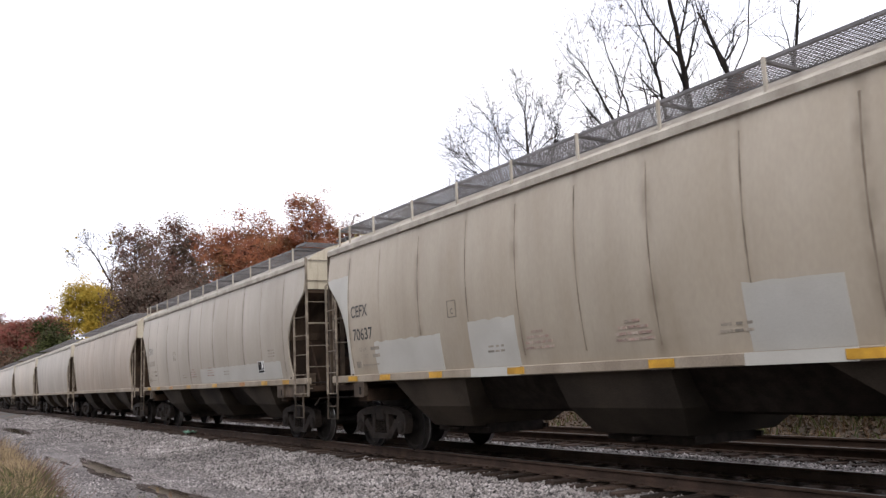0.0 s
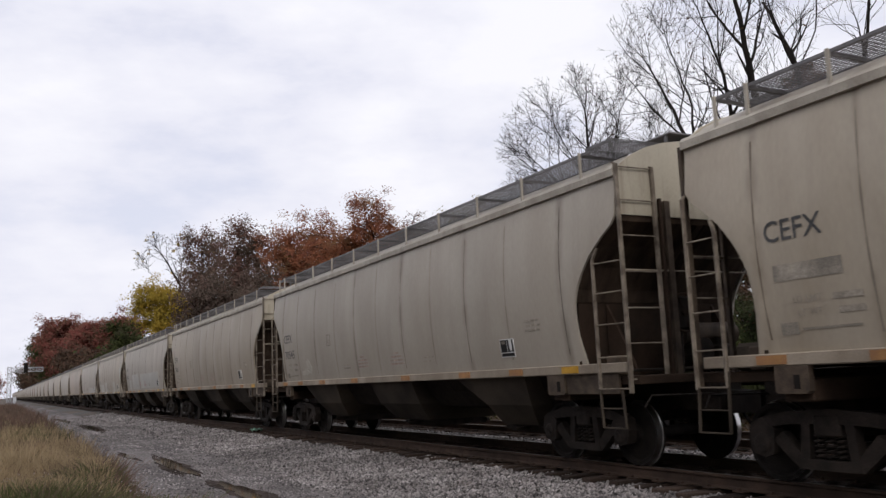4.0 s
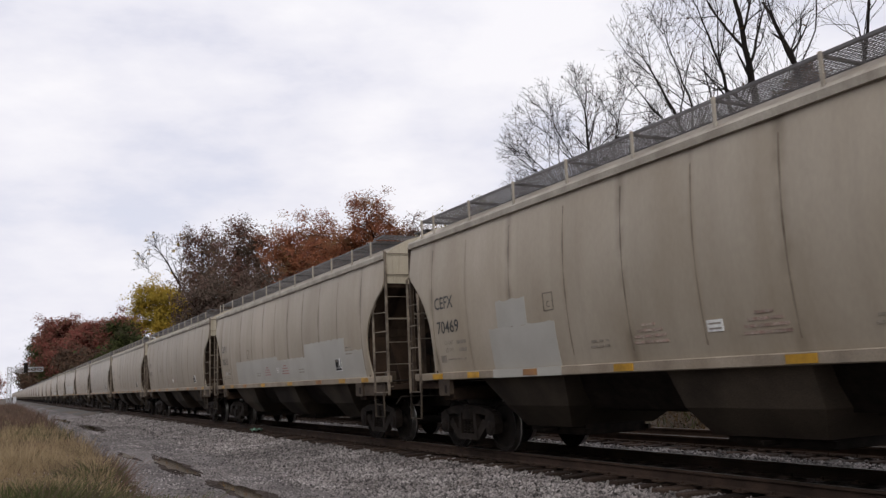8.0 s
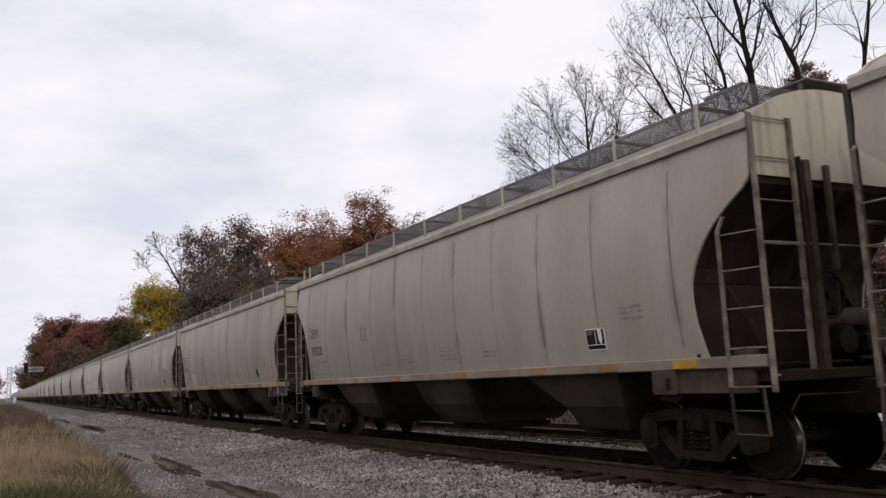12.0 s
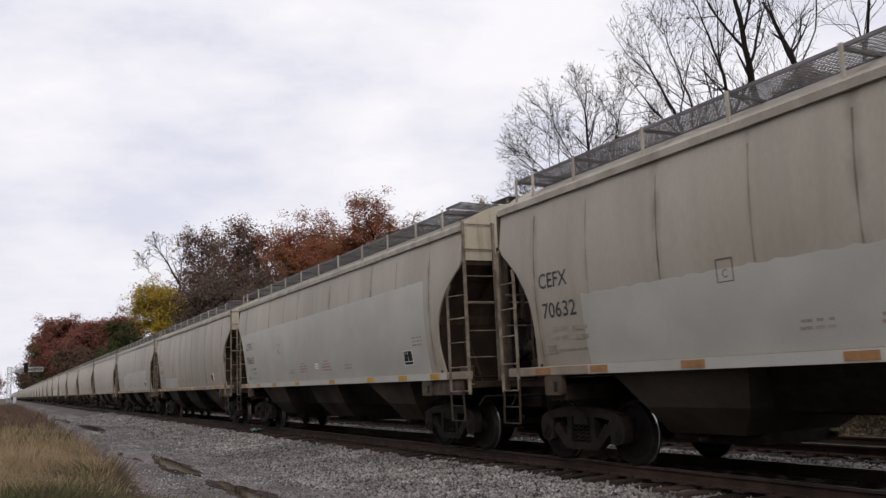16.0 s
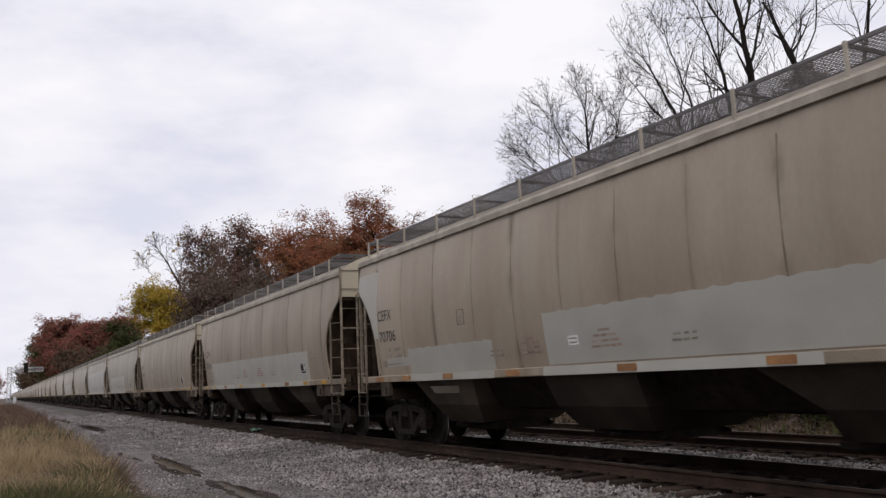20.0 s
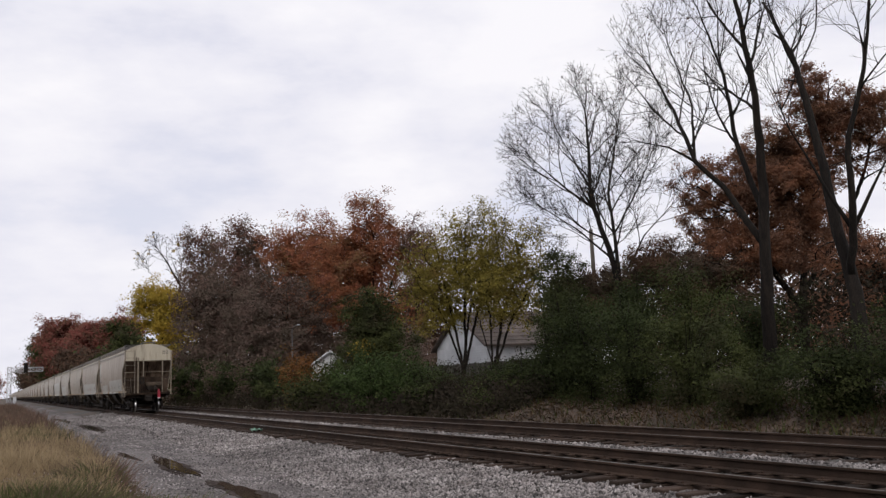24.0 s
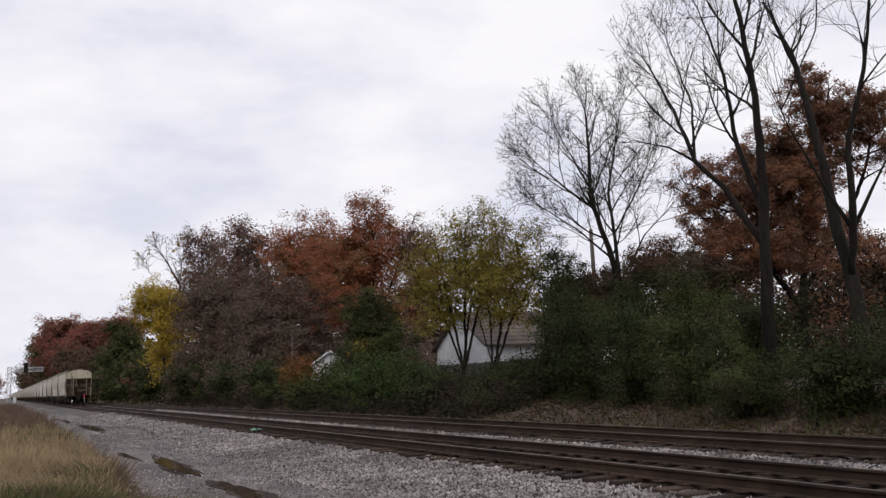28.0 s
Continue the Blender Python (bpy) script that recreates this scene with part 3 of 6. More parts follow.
blades("tall_grass", 15000, verge(17, 75, 0.6, 0.8), 0.55, 0.010, 21, GRASS, "tall dry tan grass beside the gravel road", "grass")
blades("tall_grass", 17000, verge(12.5, 24, 0.7, 0.8), 0.46, 0.008, 25, GRASS, "short dry tan grass beside the gravel road", "grass")
blades("green_weeds", 17000, verge(9.5, 16, 0.8, 0.8), 0.42, 0.011, 22, WEEDS, "green grass and weeds among the dry grass", "weeds", lean=0.7)
blades("russet_weeds", 21000, verge(10, 45, 1.25, 0.5, 2.08), 0.44, 0.009, 26, RUSSET, "russet weeds along the road's edge", "weeds", lean=0.6)
blades("russet_weeds", 9000, verge(38, 150, 0.9, 0.8, 2.0), 0.75, 0.018, 27, RUSSET, "tall russet weeds further along the verge", "weeds", lean=0.5)
blades("green_weeds", 5000, verge(27, 70, 1.0, 0.5, 2.0), 0.5, 0.014, 28, WEEDS, "green weeds along the verge", "weeds", lean=0.7)
blades("bank_grass", 22000, bank, 0.2, 0.012, 23, LITTER, "dead brown weeds and grass on the railway bank", "dry weeds", lean=0.9)
blades("bank_weeds", 4000, lambda r, n: bank(r, n) + np.array([0, -0.3, 0]), 0.28, 0.016, 24, OLIVE_LEAF, "olive green weeds on the railway bank", "weeds", lean=0.8)



def litter(n, seed):
    """Fallen leaves that lie on the bank."""
    r = np.random.default_rng(seed)
    p = bank(r, n)
    p = p[(p[:, 0] > -30) | (r.random(n) < 0.2)]
    n = len(p)
    p[:, 2] += 0.07 + 0.03 * r.random(n)
    a = r.uniform(0, 6.28, n)
    s = 0.065 * r.uniform(0.6, 1.5, n) * (1 + np.maximum(0, -p[:, 0] - 20) / 40)
    u = np.stack([np.cos(a), np.sin(a), 0.35 * r.standard_normal(n)], -1) * s[:, None]
    w = np.stack([-np.sin(a), np.cos(a), 0.35 * r.standard_normal(n)], -1) * s[:, None] * 0.6
    v = np.stack([p - u, p + w, p + u, p - w], 1)
    tagged(new("fallen_leaves", quick_mesh("fallen_leaves", v.reshape(-1, 3), 4 * np.arange(n)[:, None] + np.array([[0, 1, 2, 3]]), FALLEN)), "fallen tan and brown leaves on the railway bank", "leaves", kind="stuff")


litter(20000, 31)


def asters(n, seed):
    """Small pale lilac flowers among the weeds, five petals each."""
    r = np.random.default_rng(seed)
    p = verge(10.5, 24, 0.9, 0.6, 2.0)(r, n)
    p[:, 2] += r.uniform(0.2, 0.42, n)
    a = r.uniform(0, 6.28, n)
    v, f = [], []
    for k in range(5):
        t = a + 1.2566 * k
        out = np.stack([np.cos(t), np.sin(t), 0.3 + 0 * t], -1) * 0.022
        side = np.stack([-np.sin(t), np.cos(t), 0 * t], -1) * 0.008
        v.append(np.stack([p, p + out * 0.7 - side, p + out, p + out * 0.7 + side], 1))
    v = np.concatenate(v).reshape(-1, 3)
    tagged(new("asters", quick_mesh("asters", v, 4 * np.arange(5 * n)[:, None] + np.array([[0, 1, 2, 3]]), PETAL)), "small pale lilac asters among the weeds", "flowers", kind="stuff")


asters(1300, 33)


def crumpled(seed, length, width, tall):
    """A crumpled sheet of thin plastic."""
    r = random.Random(seed)
    n, m, s = 9, 7, Shape()
    top = [(length * (i / (n - 1) - 0.5) + r.gauss(0, 0.012), width * (j / (m - 1) - 0.5) + r.gauss(0, 0.012), max(0.004, tall * (0.5 + 0.5 * math.sin(i * 1.9 + j) * math.cos(j * 1.4 - i)) + r.gauss(0, 0.015))) for i in range(n) for j in range(m)]
    k = len(top)
    f = [(i * m + j, (i + 1) * m + j, (i + 1) * m + j + 1, i * m + j + 1) for i in range(n - 1) for j in range(m - 1)]
    edge = [j for j in range(m)] + [i * m + m - 1 for i in range(1, n)] + [(n - 1) * m + j for j in range(m - 2, -1, -1)] + [i * m for i in range(n - 2, 0, -1)]
    f2 = [tuple(a + k for a in q[::-1]) for q in f] + [(a, b, b + k, a + k) for a, b in zip(edge, edge[1:] + edge[:1])]
    return s.add(top + [(x, y, z - 0.003) for x, y, z in top], f + f2)


rag = thing("plastic_sheet", "crumpled pale green plastic sheet beside the ties", "litter", (-30.0, 7.98, -0.176))
part("sheet", crumpled(5, 0.5, 0.34, 0.12), PLASTIC, rag)


# ---- trees and shrubs ----
def colonise(seed, stems, lobes, n, step, kill, reach, depth=0.85, most=9000, rise=0.1):
    """Branches that grow from the stems into the crown's lobes. Axes: right, back, up, seen from the eye. stems: lists of (right, up); lobes: (right, up, width, height).
    Returns the nodes' places, parents and girths, and the points that the twigs grew towards."""
    r = np.random.default_rng(seed)
    size = np.array([w * w * h for _, _, w, h in lobes])
    goals = []
    for (right, up, w, h), q in zip(lobes, size / size.sum()):
        k = max(8, int(n * q))
        c = r.standard_normal((max(10, k // 6), 3))
        c *= (r.random((len(c), 1)) ** 0.4) / np.linalg.norm(c, axis=1)[:, None]
        u = c[r.integers(0, len(c), k)] * 0.93 + 0.17 * r.standard_normal((k, 3))
        goals.append(np.array([right, 0, up]) + u * np.array([w, w * depth, h]))
    goals = np.concatenate(goals)
    pos, par = [np.array([0.0, 0.0, -0.3])], [-1]
    for line in stems:
        bow = r.uniform(-0.12, 0.12)
        pts = [np.array([p[0], bow * p[1] if i else 0.0, p[1]]) for i, p in enumerate(line)]
        have = np.array(pos)
        last = int(np.argmin(((have - pts[0]) ** 2).sum(1)))
        pts[0] = have[last] if len(pos) > 1 and ((have[last] - pts[0]) ** 2).sum() < 1.2 else pts[0]
        here = have[last]
        for q in pts:
            k = max(1, int(np.linalg.norm(q - here) / step))
            for i in range(k):
                p = here + (q - here) * (i + 1) / k
                pos.append(p + (r.standard_normal(3) * step * 0.06 if k > 1 else 0))
                par.append(last)
                last = len(pos) - 1
            here = q
    nodes = np.array(pos)
    heading = np.zeros_like(nodes)
    heading[1:] = nodes[1:] - nodes[np.array(par)[1:]]
    heading /= np.linalg.norm(heading, axis=1)[:, None] + 1e-9
    d = np.full(len(goals), 1e9)
    near = np.zeros(len(goals), int)
    alive = np.ones(len(goals), bool)
    fresh = np.arange(len(nodes))
    kids = np.bincount(np.array(par)[1:], minlength=len(nodes))
    for _ in range(140):
        if len(fresh):
            dist = np.linalg.norm(goals[:, None] - nodes[None, fresh], axis=2)
            best = dist.argmin(1)
            m = dist[np.arange(len(goals)), best]
            better = m < d
            near[better], d[better] = fresh[best[better]], m[better]
        alive &= d > kill
        alive &= kids[near] < 4
        use = np.where(alive & (d < reach))[0]
        if not len(use) or len(nodes) > most:
            break
        way = goals[use] - nodes[near[use]]
        way /= np.linalg.norm(way, axis=1)[:, None]
        total = np.zeros((len(nodes), 3))
        np.add.at(total, near[use], way)
        grown = np.unique(near[use])
        v = total[grown]
        v /= np.linalg.norm(v, axis=1)[:, None] + 1e-9
        v += heading[grown] * 0.7 + r.standard_normal(v.shape) * 0.08 + np.array([0, 0, rise])
        v /= np.linalg.norm(v, axis=1)[:, None]
        fresh = np.arange(len(nodes), len(nodes) + len(grown))
        nodes = np.concatenate([nodes, nodes[grown] + step * v])
        heading = np.concatenate([heading, v])
        par += list(grown)
        kids[grown] += 1
        kids = np.concatenate([kids, np.zeros(len(grown), int)])
    return nodes, np.array(par), goals


def girths(par, tip, power=2.35):
    g = np.zeros(len(par))
    for i in range(len(par) - 1, 0, -1):
        if g[i] == 0:
            g[i] = tip ** power
        g[par[i]] += g[i]
    return g ** (1 / power)


def wood(nodes, par, g, seed, thick=0.07, twig=0.0):
    """Two shapes: the stems, and the finer branches with their twigs."""
    kids = {}
    for i in range(1, len(par)):
        kids.setdefault(par[i], []).append(i)
    stems, fine = Shape(), Shape()
    r = random.Random(seed)
    starts = [(0, None)]
    while starts:
        i, before = starts.pop()
        pts, rad = ([nodes[before]], [g[i]]) if before is not None else ([], [])
        while True:
            pts.append(nodes[i])
            rad.append(g[i])
            nxt = sorted(kids.get(i, ()), key=lambda k: -g[k])
            if not nxt:
                break
            starts.extend((k, i) for k in nxt[1:])
            i = nxt[0]
        big = [q > thick for q in rad]
        cut = sum(big)
        if cut > 1:
            stems.tube(pts[:cut + 1], rad[:cut + 1], 8)
        if cut < len(pts) - 1:
            sel = slice(max(0, cut - 1 if cut > 1 else 0), None)
            fine.tube(pts[sel], rad[sel], 5 if rad[sel][0] > 0.04 else 3)
        if twig:
            e = Vector(pts[-1])
            for _ in range(3):
                on = e - Vector(pts[-2])
                t = (on.normalized() * 1.1 + Vector((r.gauss(0, 0.6), r.gauss(0, 0.6), r.gauss(0.3, 0.4)))).normalized() * twig * r.uniform(0.5, 1.2)
                fine.tube([e, e + t * 0.5 + Vector((0, 0, 0.03)), e + t], [rad[-1], rad[-1] * 0.8, rad[-1] * 0.5], 3)
    return stems, fine


def plain_mesh(name, shape, mat):
    me = bpy.data.meshes.new(name)
    me.from_pydata([tuple(p) for p in shape.v], [], shape.f)
    me.materials.append(mat)
    me.polygons.foreach_set("use_smooth", [True] * len(me.polygons))
    return me


def leaf_mesh(name, centres, n, size, spread, mat, seed):
    """n folded leaves (two triangles each) gathered round the given points."""
    r = np.random.default_rng(seed)
    c = np.asarray(centres, float)
    weight = r.uniform(0.15, 1.0, len(c)) ** 1.5
    pick = r.choice(len(c), n, p=weight / weight.sum())
    p = c[pick] + r.standard_normal((n, 3)) * spread * np.array([1, 1, 0.75])
    out = p - c.mean(0)
    out /= np.linalg.norm(out, axis=1)[:, None] + 0.3
    c3 = 0.6 * r.standard_normal((n, 3)) + 0.9 * out + np.array([0, 0, 0.5])
    c3 /= np.linalg.norm(c3, axis=1)[:, None]
    a = np.cross(c3, r.standard_normal((n, 3)))
    a /= np.linalg.norm(a, axis=1)[:, None] + 1e-9
    b = np.cross(c3, a)
    s = (size * r.uniform(0.6, 1.4, n))[:, None]
    v = np.stack([p - a * s, p + b * s * 0.55 + c3 * s * 0.15, p + a * s, p - b * s * 0.55 + c3 * s * 0.15], 1)
    k = 4 * np.arange(n)[:, None]
    f = np.concatenate([k + np.array([[0, 1, 2]]), k + np.array([[0, 2, 3]])])
    return quick_mesh(name, v.reshape(-1, 3), f, mat)


def turned(x, y, pts):
    """From right, back and up to the world's axes, for a thing at x, y."""
    d = Vector((x - EYE.x, y - EYE.y, 0)).normalized()
    p = np.asarray(pts, float)
    return np.stack([p[:, 0] * d.y + p[:, 1] * d.x, -p[:, 0] * d.x + p[:, 1] * d.y, p[:, 2]], -1)


def tree(label, x, y, lobes, seed, leaf=None, full=0.8, stems=None, goals=320, step=None, tip=0.014, bark=None, category="tree", group="trees along the railway", twig=0.0, leaf_px=2.3, clump=7.0, reach=7.0, kill=1.3, rise=0.1):
    """A tree on the ground at x, y: stems, branches that fill the lobes of its crown, and leaves in clumps."""
    px = math.hypot(x, y) / 1430.0
    step = step or 9 * px
    if not stems:
        top = sorted(lobes, key=lambda l: -l[2] * l[3])[0]
        stems = [[(0, 0.1), (top[0] * 0.1, top[1] * 0.35), (top[0] * 0.6, top[1] * 0.8)]] + [[(top[0] * 0.1, top[1] * 0.35), (l[0], l[1])] for l in lobes if l is not top]
    nodes, par, aims = colonise(seed, stems, lobes, goals, step, step * kill, step * reach, rise=rise)
    g = [float(q) for q in girths(par, tip)]
    world_nodes = turned(x, y, nodes)
    stem, fine = wood(world_nodes, par, g, seed, 0.07, twig)
    t = thing("tree", label, category, (x, y, ground_height(y)), group)
    if stem.v:
        part("trunk", plain_mesh("trunk", stem, bark or BARK), None, t)
    part("branchwork", plain_mesh("branchwork", fine, bark or BARK), None, t)
    if leaf:
        area = sum(math.pi * w * h for _, _, w, h in lobes) / px ** 2
        size = leaf_px * px
        part("crown", leaf_mesh("crown", turned(x, y, aims), int(area * full), size, clump * px, leaf, seed + 1), None, t)
    return t


def bare_tree(label, x, y, lobes, stems, seed, girth, gap, scale=1.0, leaf=None, leaves=0):
    """A leafless tree: its stems carry limbs, these branches, these twigs, all rising and forking until they reach the crown's edge."""
    r = random.Random(seed)
    d = Vector((x - EYE.x, y - EYE.y, 0)).normalized()
    right, back, up = Vector((d.y, -d.x, 0)), Vector((d.x, d.y, 0)), Vector((0, 0, 1))
    place = lambda p: right * p[0] + back * p[1] + up * p[2]

    def inside(p):
        a, b, h = p.dot(right), p.dot(back), p.z
        return min(((a - c) / w) ** 2 + (b / (w * 0.9)) ** 2 + ((h - e) / q) ** 2 for c, e, w, q in lobes)
    trunk, limbs, twigs, tips = Shape(), Shape(), Shape(), []
    thin = math.hypot(x, y) * 0.00026

    def shoot(start, way, length, thick, level):
        """One branch and what it carries."""
        n = max(3, int(length / (0.30 if level < 3 else 0.2) / scale))
        pts, p, v = [start], start.copy(), way.normalized()
        lift, wild = (0.045, 0.09) if level < 2 else (0.015, 0.17)
        for i in range(n):
            v = (v + Vector((r.gauss(0, wild), r.gauss(0, wild), r.gauss(lift, wild * 0.8)))).normalized()
            p = p + v * (length / n)
            pts.append(p.copy())
            if inside(p) > 1.0 and i > 0 and inside(p) > inside(pts[-2]):
                break
        k = len(pts) - 1
        run = length * k / n
        (limbs if level < 2 else twigs).tube(pts, [thick * (1 - 0.75 * i / k) for i in range(k + 1)], 5 if level < 2 else 3)
        if level == 4 or run < 0.3 * scale:
            tips.append(pts[-1])
            return
        spacing = (0, 0.5, 0.38, 0.32)[level] * gap * scale
        s, turn = run * r.uniform(0.12, 0.28), r.uniform(0, 6.28)
        while s < run * 0.97:
            i = min(k - 1, int(s / run * k))
            a = (pts[i + 1] - pts[i]).normalized()
            side = a.cross(Vector((r.gauss(0, 1), r.gauss(0, 1), r.gauss(0, 1)))).normalized()
            side = (side + up * 0.35).normalized()
            open_ = math.tan(radians(r.uniform(30, 60)))
            reach = (run - s) * r.uniform(0.5, 0.8) + (0, 0.55, 0.35, 0.22)[level] * scale
            shoot(pts[i].lerp(pts[i + 1], s / run * k - i), a + side * open_, reach, max(thin, thick * (1 - 0.75 * s / run) * 0.66), level + 1)
            s += spacing * r.uniform(0.6, 1.5)
    nodes = []
    for j, line in enumerate(stems):
        bow = r.uniform(-0.18, 0.18)
        pts = [Vector(place((a, 0 if not i else bow * (h - line[0][1]), h))) for i, (a, h) in enumerate(line)]
        if nodes:
            at, rad = min(nodes, key=lambda q: (q[0] - pts[0]).length)
            first, pts[0] = rad * 0.64, at
        else:
            first, pts[0] = girth, Vector((0, 0, -0.3))
        fine = []
        for i in range(len(pts) - 1):
            a, b = pts[i], pts[i + 1]
            m = max(2, int((b - a).length / 0.45 / scale))
            fine += [a.lerp(b, q / m) + (Vector((r.gauss(0, 0.02), r.gauss(0, 0.02), 0)) if q else Vector()) for q in range(m)]
        fine.append(pts[-1])
        k = len(fine) - 1
        rads = [max(0.02, first * (1 - 0.82 * (i / k) ** 1.1)) for i in range(k + 1)]
        trunk.tube(fine, rads, 8)
        nodes += list(zip(fine, rads))
        turn = r.uniform(0, 6.28)
        for i in range(2, k + 1):
            if inside(fine[i]) > 1.15 or (i < k and r.random() < 0.3 * gap):
                continue
            for _ in range(1 if i < k else 4):
                turn += 2.4
                a = (fine[i] - fine[i - 1]).normalized()
                side = right * math.cos(turn) + back * math.sin(turn)
                lean = r.uniform(0.5, 1.0 + 0.7 * (1 - i / k)) if i < k else r.uniform(0.1, 0.5)
                shoot(fine[i], a + side * lean, scale * r.uniform(2.6, 5.0) * (1.15 - 0.6 * i / k), min(rads[i] * 0.6, 0.055 * scale), 1)
    t = thing("tree", label, "bare tree", (x, y, ground_height(y)), "bare trees")
    part("trunk", plain_mesh("trunk", trunk, BARK), None, t)
    part("branchwork", plain_mesh("branchwork", limbs, BARK), None, t)
    part("twig_crown", plain_mesh("twig_crown", twigs, BARK), None, t)
    part("withered_leaves", leaf_mesh("withered_leaves", [tuple(p) for p in r.sample(tips, len(tips) // 9)], leaves or len(tips) // 5, 0.05 * scale, 0.06 * scale, leaf or LITTER, seed), None, t)
    return t


# bare trees in front of the sky
BARE = [
    ("bare grey-brown tree with a rounded crown of fine twigs", -32.15, 26, [(-0.6, 11.5, 4.65, 4.15), (-0.65, 9.0, 4.8, 3.0)],
     [[(0.1, 0.1), (0.33, 4.06), (-0.1, 6.28), (-0.82, 8.86), (-0.75, 11.4), (-0.8, 13.4)], [(0.33, 4.06), (0.2, 7.0), (0.05, 9.0), (0.5, 11.2), (0.9, 13.0)], [(-0.7, 8.4), (-2.03, 9.5), (-3.62, 11.2)], [(0.15, 7.0), (1.49, 9.2), (2.5, 11.4)], [(-0.75, 9.2), (-1.5, 10.8), (-2.2, 12.3)], [(0.4, 4.6), (1.6, 6.8), (3.0, 8.2)], [(0.2, 5.4), (-1.6, 7.4), (-3.2, 8.6)]], 0.22, 0.98),
    ("tall bare tree with several long spreading stems", -19.65, 22, [(-1.9, 10.6, 2.9, 3.4), (0.3, 12.5, 2.6, 3.2), (-2.7, 8.6, 1.8, 2.2)],
     [[(0.1, 0.1), (0.2, 4.4), (0.34, 6.27), (0.36, 9.19), (0.14, 11.83), (-0.2, 14.0)], [(0.2, 4.4), (-0.9, 6.6), (-1.75, 7.6), (-2.3, 9.5), (-3.2, 11.6)], [(-1.75, 7.6), (-1.7, 9.6), (-2.4, 12.4)], [(0.3, 5.6), (-0.35, 8.0), (-0.55, 10.4), (-1.2, 13)], [(-1.75, 7.6), (-2.6, 8.2), (-3.5, 8.5)]], 0.25, 1.15),
    ("tall bare tree whose main stem leans over the bank", -14.85, 20, [(-0.6, 10.6, 2.1, 2.2), (0.9, 9.2, 1.3, 2.8), (-1.2, 8.6, 1.3, 1.6)],
     [[(0.1, 0.1), (0.05, 2.78), (-0.24, 4.64), (-0.39, 6.55), (-0.68, 8.71), (-0.94, 10.26), (-1.6, 12.2)], [(0.05, 3.4), (0.2, 4.9), (0.3, 6.91), (0.85, 8.6), (1.3, 11)], [(-0.24, 4.7), (-0.81, 6.69), (-1.27, 7.91)], [(0.2, 4.6), (0.75, 5.59), (1.45, 6.74)], [(-0.7, 8.8), (-0.2, 10.2), (0.1, 12)]], 0.23, 1.1),
    ("slim bare tree at the edge of the bank", -15.3, 23.5, [(1.0, 9.0, 1.4, 3.6)], [[(0, 0.1), (0.25, 3.4), (0.9, 6.3), (1.3, 9)]], 0.10, 1.1),
]
for k, (label, x, y, lobes, stems, girth, gap) in enumerate(BARE):
    bare_tree(label, x, y, lobes, stems, 101 + k, girth, gap)

bare_tree("half-bare tree with a few pale yellow leaves", -154.8, 27.2, [(-1.57, 23.6, 5.6, 4.5), (0.85, 21.4, 5.2, 4.4)],
          [[(1.0, 0.1), (1.09, 12.4), (0.38, 18.8), (-1.56, 22.4), (-3.4, 25.2)], [(0.4, 18.6), (0.84, 24.0), (1.6, 26.8)], [(1.05, 14), (3.0, 18.6), (4.2, 22)], [(0.9, 15), (-2.2, 18.8), (-4.4, 20.8)]], 131, 0.42, 1.25, 2.2, GOLD_LEAF, 1400)

